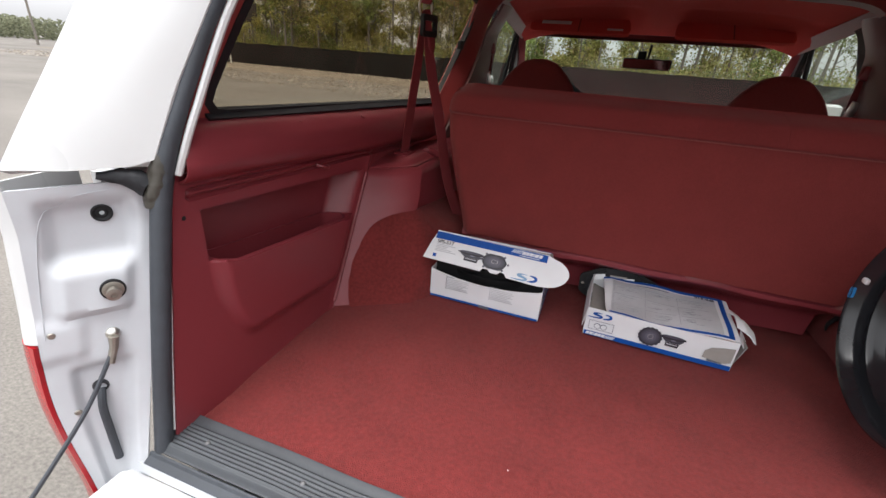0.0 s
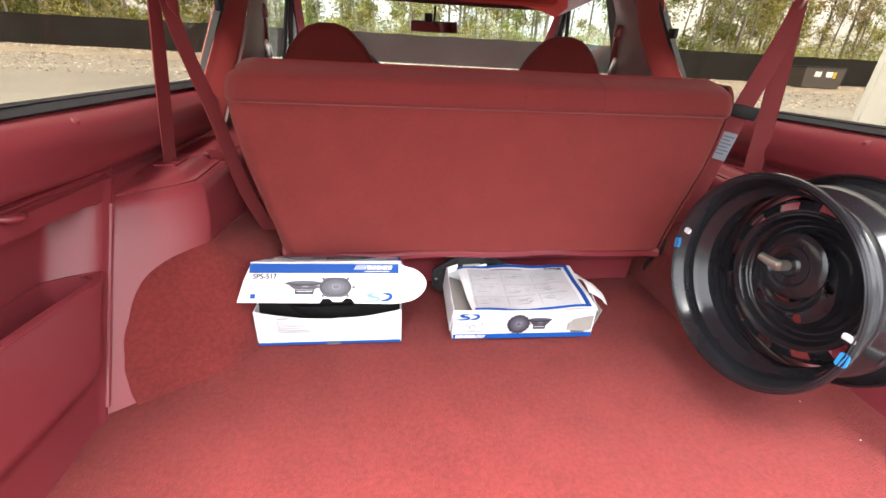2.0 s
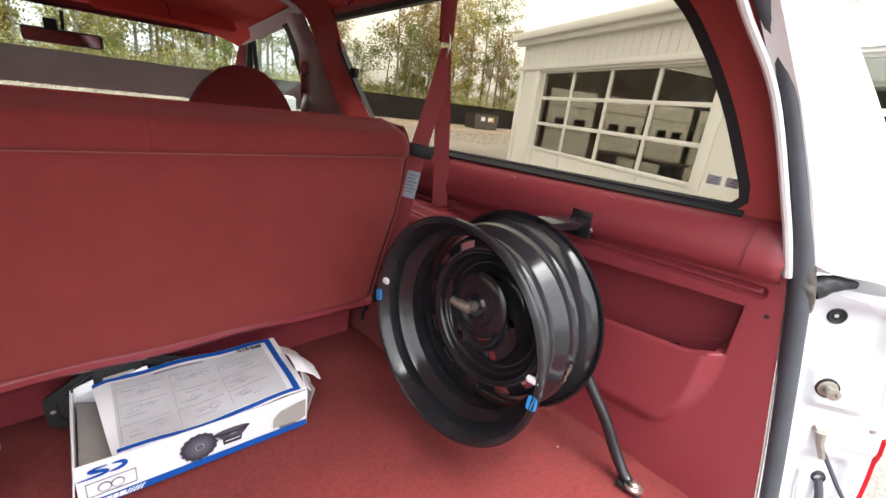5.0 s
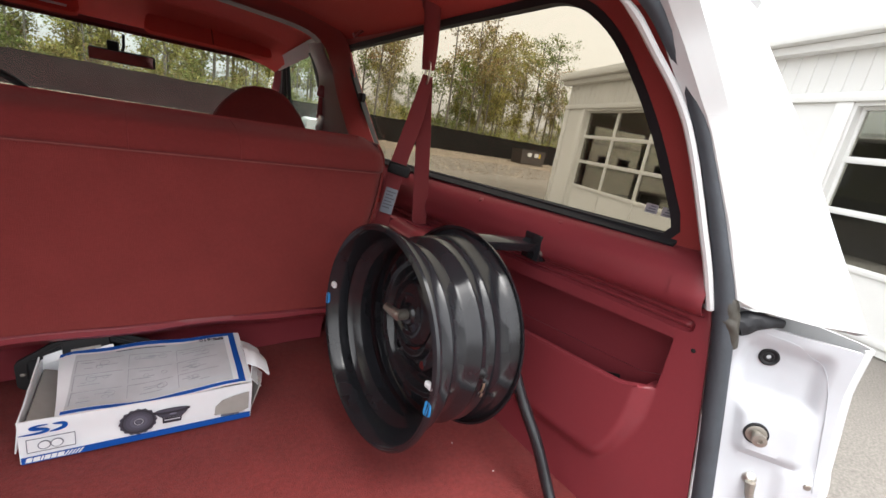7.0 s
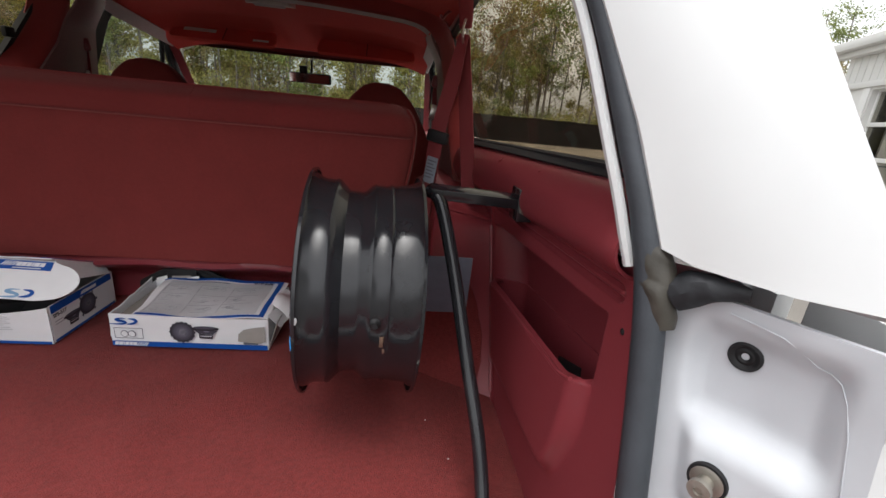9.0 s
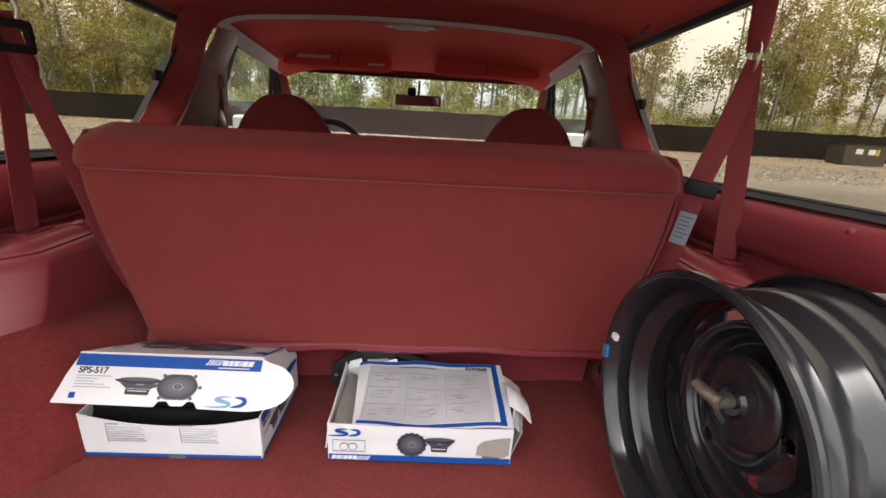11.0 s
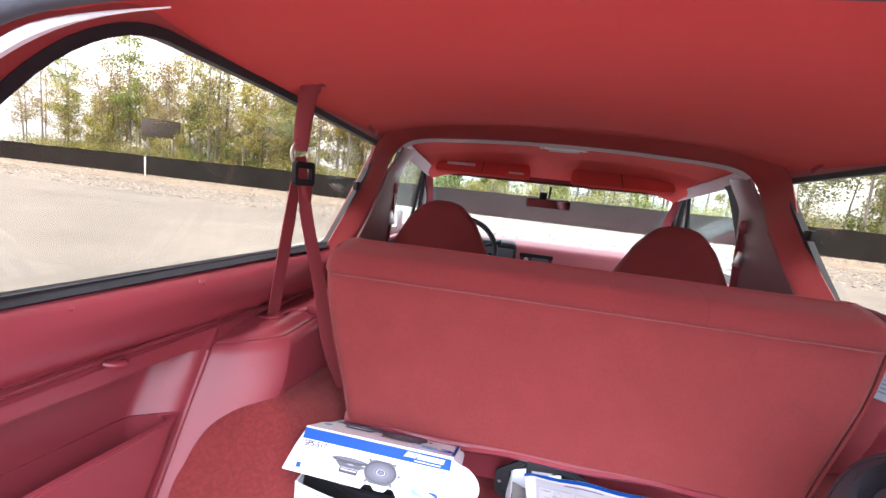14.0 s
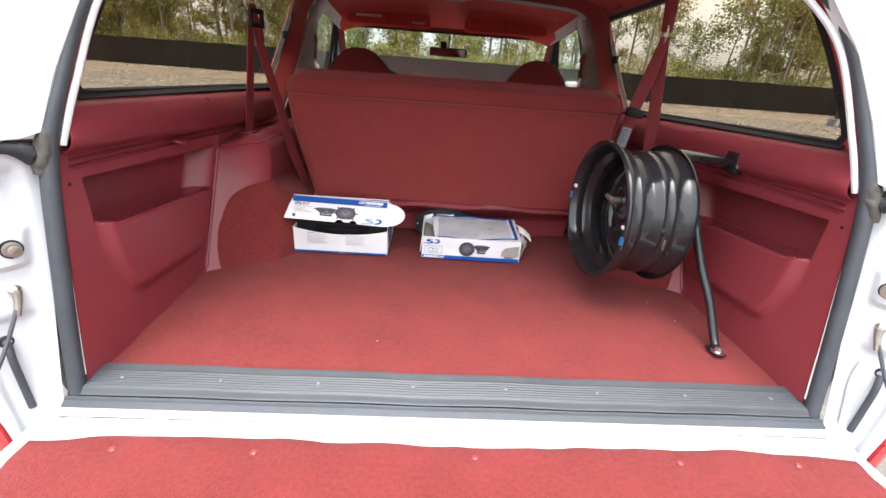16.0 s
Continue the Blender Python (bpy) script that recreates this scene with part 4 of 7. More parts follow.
# ---- rear bench seat ----
bench = thing("rear_bench_seat", "red velour rear bench seat with an upright back", "bench seat", at=Matrix.Translation((-0.003, 0.008, 0)))


def bench_half(z):
    """Half the width of the seat back at a height."""
    w = 0.500 + 0.080 * sstep(0.92, 1.32, z) ** 0.8
    if z > 1.332:
        t = min(1, (z - 1.332) / 0.068)
        w -= 0.060 * (1 - math.sqrt(max(0, 1 - t * t)))
    return w


def bench_back(u, z):
    """Rear face of the back, rounded at its rim."""
    w = bench_half(z)
    x = u * w
    e = max(0, (abs(u) - 0.93) / 0.07)
    y = 0.790 + 0.022 * e ** 2.5 + 0.05 * sstep(1.352, 1.402, z) ** 2
    y += 0.004 * sstep(1.322, 1.316, z) - 0.005 * math.exp(-((z - 1.330) / 0.02) ** 2)
    y += 0.006 * noise.noise((x * 3, z * 4, 2)) + 0.0022 * noise.noise((x * 11, z * 13, 5)) + 0.008 * math.exp(-((z - 1.10) / 0.16) ** 2) * math.cos(u * 1.3)
    return (x, y, z)


us = lin(-1, -0.93, 8) + lin(-0.91, 0.91, 60) + lin(0.93, 1, 8)
zs = lin(0.962, 1.31, 50) + lin(1.312, 1.34, 16) + lin(1.343, 1.400, 24)
part("backrest", sheet(bench_back, us, [z for z in zs if z <= 1.3185] + [1.3185], 0.03), NAP, bench, "worn red backing cloth")
part("top_panel", sheet(lambda u, z: Vector(bench_back(u, z)) + Vector((0, -0.004 * sstep(1.3185, 1.326, z), 0)), us, [1.319] + [z for z in zs if z > 1.32], 0.03), VELOUR, bench, "smooth velour top of the seat back")
part("back_core", sheet(lambda u, v: (u * (bench_half(1.400 - 0.10 * v ** 2) - 0.004), 0.835 + 0.10 * v, 1.400 - 0.012 * v - 0.11 * v ** 5), lin(-1, 1, 50), lin(0, 1, 14), 0.01), VELOUR, bench)
for s in (-1, 1):
    part("side_bolster", sheet(lambda z, v: (s * (bench_half(z) + 0.006 * math.sin(v * 3.14)), 0.812 + 0.12 * v, z), lin(0.93, 1.385, 30), lin(0, 1, 8), 0.006), VELOUR, bench)
part("piping", tube([Vector(bench_back(u, 1.3185)) + Vector((0, -0.001, 0)) for u in lin(-0.985, 0.985, 50)], 0.0019, 6), PIPING, bench)

for u in (0.10, 0.42):
    part("piping", tube([Vector(bench_back(u, z)) + Vector((0, -0.0035, 0)) for z in lin(1.322, 1.396, 14)], 0.0014, 6), VELOUR, bench)


def skirt(u, v):
    x = u * (0.51 - 0.01 * v)
    sag = 0.010 * noise.noise((x * 4, 0, 2)) + 0.006 * math.sin(x * 9)
    bulge = 0.030 * math.sin(min(1, v * 3.2) * math.pi)
    return (x, 0.838 - bulge + 0.072 * sstep(0.18, 0.60, v), 0.972 + 0.012 * noise.noise((x * 5, 0, 8)) - 0.168 * v + sag * (1 - v))


part("vinyl_skirt", sheet(skirt, lin(-1, 1, 80), lin(0, 1, 24), 0.004), VINYL, bench, "slack vinyl skirt tucked under the back")
part("cushion", boxm(-0.56, 0.56, 0.95, 1.42, 0.80, 1.00, bevel=0.05, seg=4), VELOUR, bench)
part("latch", boxm(0.505, 0.530, 0.815, 0.85, 0.93, 0.985, bevel=0.005), BLACK, bench)
part("latch_cord", tube([(0.518, 0.842, 0.945), (0.522, 0.845, 0.915), (0.512, 0.850, 0.885), (0.516, 0.856, 0.862)], [0.004, 0.006, 0.005, 0.003], 8, curve=5), BLACK, bench, "frayed black pull cord")

# label hanging at the belt by the seat
tag = thing("belt_label", "small pale printed label on the seat belt", "label")
part("card", boxm(-0.017, 0.017, -0.0008, 0.0008, -0.036, 0.036), TAGCARD, tag)
for k in range(6):
    part("print_bar", boxm(-0.013, 0.013 - 0.006 * (k % 2), -0.0014, -0.0007, 0.024 - 0.009 * k, 0.027 - 0.009 * k), INK, tag)
tag.matrix_basis = CAR @ pose(0.631, 0.860, 1.238, 0, 8, -37)

# ---- seat belts ----
for s, nm in ((-1, "left"), (1, "right")):
    sb = thing("seat_belt", "burgundy rear seat belt hung from the roof through a steel ring", "seat belt", group="rear seat belts", at=Matrix.Translation((s * 0.018, 0.006, 1.165 - 1.165 * 1.085)) @ Matrix.Diagonal((1, 1, 1.085, 1)))
    bm = tube([(s * 0.612, 0.842, 1.702), (s * 0.632, 0.838, 1.700), (s * 0.648, 0.836, 1.684), (s * 0.659, 0.842, 1.640), (s * 0.668, 0.848, 1.590), (s * 0.671, 0.850, 1.558)], [0.014, 0.020, 0.021, 0.020, 0.019, 0.016], 16, curve=8, flat=0.42, side=(1, -0.55 * s, 0.0))
    part("upper_strap", bm, BELT, sb, "wide padded upper strap")
    part("ring", lathe([(0.026 + 0.003 * math.cos(a), 0.003 * math.sin(a)) for a in lin(0, 2 * math.pi * 7 / 8, 8)], 24, closed=True, m=Matrix.Translation((s * 0.671, 0.850, 1.550)) @ pose(0, 0, 0, 0, 0, 10) @ pose(0, 0, 0, 30, 90, 0)), CHROME, sb, "steel ring")
    part("lower_strap", strap([(s * 0.671, 0.848, 1.540), (s * 0.690, 0.850, 1.40), (s * 0.712, 0.853, 1.26), (s * 0.726, 0.856, 1.166)], [0.028, 0.040, 0.042, 0.042], 0.003, (-0.2 * s, 1, 0.0) if s < 0 else (0.8, -0.6, 0.0)), BELT, sb)
    if s < 0:
        part("loop_strap", strap([(-0.668, 0.850, 1.545), (-0.655, 0.865, 1.42), (-0.620, 0.880, 1.27), (-0.588, 0.900, 1.10), (-0.550, 0.940, 0.97)], [0.026, 0.034, 0.036, 0.036, 0.036], 0.003, (0.5, 0.85, 0)), BELT, sb)
        part("buckle", ring(rounded([(0.030, 0.026), (-0.030, 0.026), (-0.030, -0.026), (0.030, -0.026)], 0.008, 4), rounded([(0.022, 0.012), (-0.022, 0.012), (-0.022, -0.012), (0.022, -0.012)], 0.004, 4), lambda a, b: (-0.662 + 0.3 * a, 0.846 + a, 1.508 + b), (0.010, 0, 0)), BLACK, sb, "black plastic slide buckle")
        part("tongue", tube([(-0.655, 0.855, 1.49), (-0.652, 0.862, 1.462), (-0.650, 0.868, 1.445)], [0.018, 0.016, 0.007], 10, flat=0.3, side=(0.3, 1, 0)), BELT, sb)
    else:
        part("loop_strap", strap([(0.668, 0.842, 1.545), (0.650, 0.838, 1.45), (0.625, 0.850, 1.33), (0.616, 0.862, 1.24), (0.606, 0.885, 1.10), (0.600, 0.920, 1.00), (0.600, 0.950, 0.93)], [0.026, 0.041, 0.043, 0.042, 0.040, 0.038, 0.034], 0.003, (0.8, -0.6, 0.1)), BELT, sb)
        part("buckle", boxm(-0.030, 0.030, -0.008, 0.008, -0.014, 0.014, bevel=0.004, m=pose(0.624, 0.842, 1.315, 0, 8, -35)), BLACK, sb, "black plastic slide buckle")
    hk = thing("coat_hook", "small burgundy coat hook on the headliner edge", "hook", group="coat hooks", at=Matrix.Translation((s * 0.032, 0.025, 0.053)))
    part("hook", tube([(s * 0.668, 1.306, 1.668), (s * 0.652, 1.306, 1.655), (s * 0.640, 1.306, 1.640), (s * 0.634, 1.306, 1.652)], 0.005, 8, curve=4), VINYL, hk)

# ---- front seats ----
proto = thing("front_seat", "red velour bucket seat with a tapered integral headrest", "seat", group="front seats")


def seat_w(z):
    return 0.240 - 0.058 * sstep(1.16, 1.32, z) - 0.072 * sstep(1.27, 1.45, z)


def seat_shell(a, t):
    z = 0.78 + 0.668 * t
    if t > 0.86:
        r = math.sqrt(max(0.0, 1 - ((t - 0.86) / 0.14) ** 2))
    else:
        r = 1.0
    w, d = seat_w(z) * (0.28 + 0.72 * r), 0.062 * (0.2 + 0.8 * r) * (1 - 0.3 * sstep(1.1, 1.4, z))
    ca, sa = math.cos(a), math.sin(a)
    k = 0.55
    return (w * math.copysign(abs(ca) ** k, ca), 1.60 + 0.05 * (1.43 - z) + d * math.copysign(abs(sa) ** k, sa), z)


bm = sheet(seat_shell, lin(0, 2 * math.pi, 49), lin(0, 1, 50))
bmesh.ops.remove_doubles(bm, verts=bm.verts, dist=0.0005)
part("backrest", bm, VELOUR, proto)
part("cushion", boxm(-0.25, 0.25, 1.68, 2.15, 0.72, 0.90, bevel=0.04, seg=3), VELOUR, proto)
part("base", boxm(-0.18, 0.18, 1.60, 2.10, 0.655, 0.72), BLACK, proto)
proto.matrix_basis = CAR @ Matrix.Translation((-0.467, 0.072, 0.033))
copy_thing(proto, CAR @ Matrix.Translation((0.467, 0.072, 0.033)))
for s in (-1, 1):
    fb = thing("seat_belt", "burgundy front seat belt hanging on the centre pillar", "seat belt", group="front seat belts", at=CAB)
    part("webbing", strap([(s * 0.640, 1.628, 1.455), (s * 0.645, 1.630, 1.38), (s * 0.655, 1.632, 1.25), (s * 0.665, 1.634, 1.10)], [0.035, 0.046, 0.05, 0.05], 0.004, (1, -0.3, 0)), BELT, fb)
    part("guide", boxm(-0.026, 0.026, -0.012, 0.012, -0.022, 0.022, bevel=0.008, m=pose(s * 0.640, 1.622, 1.465, 0, 12 * s, 0)), VINYL, fb, "burgundy guide cover")
    part("tongue", boxm(-0.014, 0.014, -0.004, 0.004, -0.028, 0.028, bevel=0.004, m=pose(s * 0.630, 1.612, 1.352, 0, 12 * s, 0)), CHROME, fb, "bright steel tongue")

# ---- cab: doors, windshield, dash ----
for s, nm in ((-1, "left"), (1, "right")):
    door = thing("door_1" if s < 0 else "door_2", "closed white front door with a clear side window", "door", "structure", at=CAB)
    part("door_trim", sheet(lambda y, z: (s * (0.74 - 0.01 * math.sin(z * 9)), y, z), lin(1.72, 2.9, 12), lin(0.62, 1.21, 12), -0.03 * s), VINYL, door, "burgundy door trim")
    opening = resample(rounded([(1.74, 1.20), (2.62, 1.20), (2.22, 1.575), (1.80, 1.615)], [0.02, 0.02, 0.04, 0.06], 6), 100)
    outerl = resample(rounded([(1.70, 1.17), (2.74, 1.17), (2.27, 1.62), (1.72, 1.66)], [0.02, 0.02, 0.04, 0.06], 6), 100)
    xs = lambda y, z: (s * (0.745 - 0.28 * (z - 1.2)), y, z)
    part("window_frame", ring(outerl, opening, xs, (s * 0.03, 0, 0)), BLACK, door, "black rubber and painted frame")
    part("pane", prism(opening, lambda y, z: (s * (0.757 - 0.28 * (z - 1.2)), y, z), (s * 0.003, 0, 0)), CLEAR, door, "clear glass", smooth=False).visible_shadow = False
    part("vent_post", tube([(s * 0.748, 2.36, 1.20), (s * 0.655, 2.20, 1.57)], 0.010, 8), BLACK, door)
    part("a_pillar", sheet(lambda t, v: (s * (0.622 + 0.05 * t + 0.03 * v), 2.255 + 0.47 * t + 0.02 * v - 0.05 * v, 1.590 - 0.415 * t), lin(0, 1, 20), lin(0, 1, 4), 0.02), VINYL, door, "burgundy windshield pillar trim")
    part("corner_trim", sheet(lambda y, v: (s * (0.60 + 0.04 * v), y, 1.655 - 0.075 * (y - 1.66) / 0.6 - 0.035 * v), lin(1.66, 2.29, 12), lin(0, 1, 4), 0.006), GREYTRIM, door, "light grey headliner trim")
    mir = thing("door_mirror", "white door mirror outside the front window", "mirror", group="door mirrors", at=CAB)
    part("housing", boxm(s * 0.86 - 0.06, s * 0.86 + 0.06, 2.34, 2.42, 1.19, 1.34, bevel=0.02, seg=3), WHITE, mir)
    part("mirror_glass", boxm(s * 0.86 - 0.05, s * 0.86 + 0.05, 2.334, 2.3395, 1.20, 1.33), MIRROR, mir)

ws = thing("windshield", "clear windshield over the dash", "windshield", "structure", at=CAB)
part("pane", sheet(lambda t, u: (u * (0.60 + 0.06 * t), 2.270 + 0.48 * t + 0.05 * (1 - u * u), 1.570 - 0.414 * t), lin(0, 1, 8), lin(-1, 1, 20), 0.004), CLEAR, ws, "clear glass pane").visible_shadow = False
part("top_trim", sheet(lambda u, v: (u * 0.62, 2.275 + 0.05 * (1 - u * u) + 0.02 * v, 1.594 - 0.03 * v), lin(-1, 1, 20), lin(0, 1, 3), 0.006), VINYL, ws)
solid("bonnet", sheet(lambda u, y: (u * 0.80, y, 1.012 - 0.03 * u * u - 0.085 * (y - 2.8) + 0.010 * math.exp(-((abs(u) - 0.35) / 0.1) ** 2)), lin(-1, 1, 30), lin(2.80, 4.05, 12), 0.02), WHITE, "white painted bonnet of the truck", "bonnet", "structure", at=CAB)
solid("cowl", boxm(-0.80, 0.80, 2.72, 2.82, 1.00, 1.110, bevel=0.01), BLACK, "black cowl below the windshield", "cowl", "structure", at=CAB)
for x0, x1 in ((-0.45, 0.10), (0.10, 0.58)):
    wp = thing("wiper", "black windshield wiper lying on the cowl", "wiper", group="windshield wipers", at=CAB)
    part("arm", tube([(x0, 2.790, 1.135), ((x0 + x1) / 2, 2.775, 1.165), (x1, 2.755, 1.180)], 0.006, 6), BLACK, wp)
    part("blade", tube([(x0 + 0.12, 2.765, 1.172), (x1 + 0.06, 2.745, 1.185)], 0.005, 6), RUBBER, wp)

nose = thing("body_front", "white front of the truck with a dark grille", "body", "structure", at=CAB)
part("front_panel", boxm(-0.92, 0.92, 4.03, 4.07, 0.50, 0.955, bevel=0.02), WHITE, nose)
part("grille", boxm(-0.55, 0.55, 4.071, 4.09, 0.72, 0.92, bevel=0.01), BLACK, nose, "dark grille")
part("bumper", boxm(-0.93, 0.93, 4.08, 4.20, 0.45, 0.62, bevel=0.03, seg=3), CHROME, nose, "bright bumper")
part("floor_pan", boxm(-0.86, 0.86, 0.02, 4.0, 0.44, 0.50), BLACK, nose, "dark underbody")
road_wheel = thing("road_wheel", "black tyre on a plain steel rim under the truck", "wheel", group="road wheels")
part("tyre", lathe([(0.20, -0.10), (0.30, -0.115), (0.345, -0.10), (0.355, -0.07), (0.355, 0.07), (0.345, 0.10), (0.30, 0.115), (0.20, 0.10)], 48, m=pose(0, 0, 0, 0, 90, 0)), RUBBER, road_wheel)
part("rim", lathe([(0.0, 0.05), (0.06, 0.06), (0.10, 0.03), (0.17, 0.03), (0.20, 0.10), (0.205, 0.08), (0.19, -0.08), (0.0, -0.06)], 40, m=pose(0, 0, 0, 0, 90, 0)), DULL, road_wheel)
spots = [(0.80, 1.02), (-0.80, 3.68), (0.80, 3.68)]
drop = lambda x, y: Matrix.Translation((x, y, 0.352))
road_wheel.matrix_basis = drop(-0.80, 1.02)
for x, y in spots:
    copy_thing(road_wheel, drop(x, y))

dash = thing("dashboard", "rose and burgundy vinyl dashboard with a black instrument hood", "dashboard", at=CAB @ Matrix.Translation((0, 0, 0.005)))


def dash_top(u, v):
    pr = [(2.70, 1.170), (2.55, 1.198), (2.42, 1.208), (2.36, 1.190), (2.345, 1.14), (2.36, 1.10), (2.38, 0.98), (2.42, 0.85)]
    f = v * (len(pr) - 1)
    k = min(len(pr) - 2, int(f))
    y, z = (pr[k][j] + (pr[k + 1][j] - pr[k][j]) * (f - k) for j in (0, 1))
    return (u * 0.72, y, z)


part("body", sheet(dash_top, lin(-1, 1, 30), lin(0, 1, 40), 0.02), PINKDASH, dash)
part("cluster_hood", boxm(-0.62, -0.115, 2.28, 2.46, 1.02, 1.222, bevel=0.03, seg=4), BLACK, dash, "black instrument hood")
part("cluster_face", boxm(-0.59, -0.135, 2.274, 2.282, 1.06, 1.190, bevel=0.003), INK, dash, "dark instrument face")
part("hood_trim", boxm(-0.60, -0.118, 2.266, 2.276, 1.078, 1.090, bevel=0.002), CHROME, dash, "bright trim strip")
part("bright_strip", boxm(-0.112, 0.70, 2.333, 2.343, 1.082, 1.096, bevel=0.002), CHROME, dash, "bright trim strip")
part("radio", boxm(-0.098, 0.084, 2.326, 2.35, 1.102, 1.172, bevel=0.006), BLACK, dash, "black radio panel")
part("radio_knob", lathe([(0, 0.012), (0.010, 0.010), (0.012, 0)], 16, m=Matrix.Translation((-0.060, 2.326, 1.138)) @ pose(0, 0, 0, 90, 0, 0)), CHROME, dash)
part("radio_display", boxm(-0.03, 0.06, 2.324, 2.327, 1.128, 1.152), INK, dash)
for x0, x1 in ((-0.10, 0.04), (0.075, 0.16), (0.20, 0.56)):
    part("lower_panel", boxm(x0, x1, 2.342, 2.36, 1.035, 1.068, bevel=0.004), BLACK if x1 - x0 < 0.3 else VINYL, dash)
for k in range(4):
    part("vent_slat", boxm(0.065, 0.155, 2.338, 2.342, 1.041 + 0.007 * k, 1.044 + 0.007 * k), INK, dash)

st = thing("steering_wheel", "black two-spoke steering wheel on its column", "steering wheel", at=CAB)
m = pose(-0.405, 2.10, 1.178, 62, 0, 0)
part("rim", lathe([(0.182 + 0.014 * math.cos(a), 0.014 * math.sin(a)) for a in lin(0, 2 * math.pi * 9 / 10, 10)], 48, closed=True, m=m), BLACK, st)
part("hub", box(bmesh.new(), -0.075, 0.075, -0.06, 0.06, -0.03, 0.01, bevel=0.02, m=m, seg=3), BLACK, st)
for s in (-1, 1):
    part("spoke", box(bmesh.new(), s * 0.06, s * 0.175, -0.03, 0.012, -0.018, 0.0, bevel=0.006, m=m), BLACK, st)
part("column", tube([(-0.415, 2.12, 1.15), (-0.415, 2.32, 1.05)], 0.04, 14), BLACK, st)
part("stalk", tube([(-0.38, 2.16, 1.17), (-0.26, 2.13, 1.225), (-0.20, 2.12, 1.245)], [0.007, 0.008, 0.013], 8), BLACK, st, "black column stalk")

for cx, nm in ((-0.32, "left"), (0.335, "right")):
    vis = thing("sun_visor", "red cloth sun visor with rounded corners", "sun visor", group="sun visors")
    loop = resample(rounded([(-0.235, -0.075), (0.235, -0.075), (0.225, 0.055), (-0.225, 0.055)], [0.03, 0.03, 0.07, 0.07], 6), 60)
    bm = prism(loop, lambda a, b: (a, 0.0, b), (0, 0.016, 0))
    pad = part("pad", bm, LITLINER, vis)
    part("seam", tube([(0.0, -0.003, -0.07), (0.0, -0.003, 0.05)], 0.0025, 6), VELOUR, pad)
    if cx < 0:
        part("label", boxm(-0.20, -0.08, -0.003, -0.001, 0.018, 0.038), CARD, pad, "pale printed warning label")
        part("label", boxm(-0.18, -0.04, -0.003, -0.001, -0.022, 0.000), CARD, pad, "pale printed warning label")
        part("label", boxm(0.13, 0.20, -0.003, -0.001, -0.052, -0.040), CARD, pad, "pale printed warning label")
    vis.matrix_basis = CAR @ pose(cx * 1.12 - 0.015, 2.285, 1.680, -50, 0, 0) @ Matrix.Diagonal((1.12, 1, 1.1, 1))

dome = thing("dome_lamp", "dome lamp with a bright bezel and pale lens", "ceiling lamp", at=Matrix.Translation((-0.014, 0.035, 0.060)))
part("bezel", ring(rounded([(-0.085, -0.03), (0.085, -0.03), (0.10, 0.03), (-0.10, 0.03)], 0.01, 4), rounded([(-0.06, -0.018), (0.06, -0.018), (0.07, 0.018), (-0.07, 0.018)], 0.006, 4), lambda a, b: (0.012 + a, 1.685 + b, 1.672 + 0.10 * (b + 0.03)), (0, 0, 0.022)), CHROME, dome)
part("lens", boxm(-0.050, 0.074, 1.672, 1.700, 1.668, 1.686, bevel=0.005), GREYTRIM, dome, "pale lens")
part("lamp_well", boxm(-0.062, 0.086, 1.666, 1.706, 1.684, 1.700, bevel=0.003), BLACK, dome, "dark lamp well")

rm = thing("rear_view_mirror", "rear-view mirror on the windshield with a small clip", "mirror", at=CAB)
mm = pose(0.013, 2.315, 1.458, 6, 0, -14)
part("housing", box(bmesh.new(), -0.118, 0.118, 0, 0.022, -0.026, 0.026, bevel=0.010, m=mm, seg=3), BLACK, rm)
part("mirror_glass", box(bmesh.new(), -0.112, 0.112, -0.002, -0.0005, -0.021, 0.021, m=mm), MIRROR, rm)
part("stem", tube([(0.013, 2.33, 1.46), (0.02, 2.35, 1.51), (0.02, 2.335, 1.552)], 0.006, 8), BLACK, rm)
part("clip", box(bmesh.new(), -0.045, -0.005, -0.02, 0.0, 0.022, 0.062, bevel=0.006, m=mm), BLACK, rm, "small black clip-on sensor")

# ---- spare wheel on its carrier ----
spare = thing("steel_wheel", "black painted steel wheel without a tyre, hung on its carrier", "wheel", at=pose(0.488, 0.431, 1.089, 0, 1.0, 2.2) @ pose(0, 0, 0, 0, -90, 0) @ Matrix.Diagonal((1, 1, 0.95, 1)))
# the axis is local z; the open face looks along +z (towards the truck's left)
R = 0.196
rimprof = [(R, 0.094), (R - 0.001, 0.099), (R - 0.005, 0.101), (R - 0.009, 0.098), (R - 0.012, 0.090), (R - 0.016, 0.083), (R - 0.018, 0.076), (R - 0.0185, 0.060), (R - 0.0165, 0.056), (R - 0.0185, 0.051), (R - 0.024, 0.046), (R - 0.035, 0.034), (R - 0.037, 0.012), (R - 0.035, 0.006), (R - 0.024, -0.006), (R - 0.0215, -0.012), (R - 0.0235, -0.018), (R - 0.0235, -0.034), (R - 0.020, -0.040), (R - 0.0225, -0.046), (R - 0.020, -0.062), (R - 0.018, -0.078), (R - 0.013, -0.087), (R - 0.008, -0.093), (R - 0.001, -0.093), (R, -0.088)]
part("rim", lathe(rimprof + [(r - 0.004, h) for r, h in rimprof[::-1]], 128, closed=True), STEEL, spare)


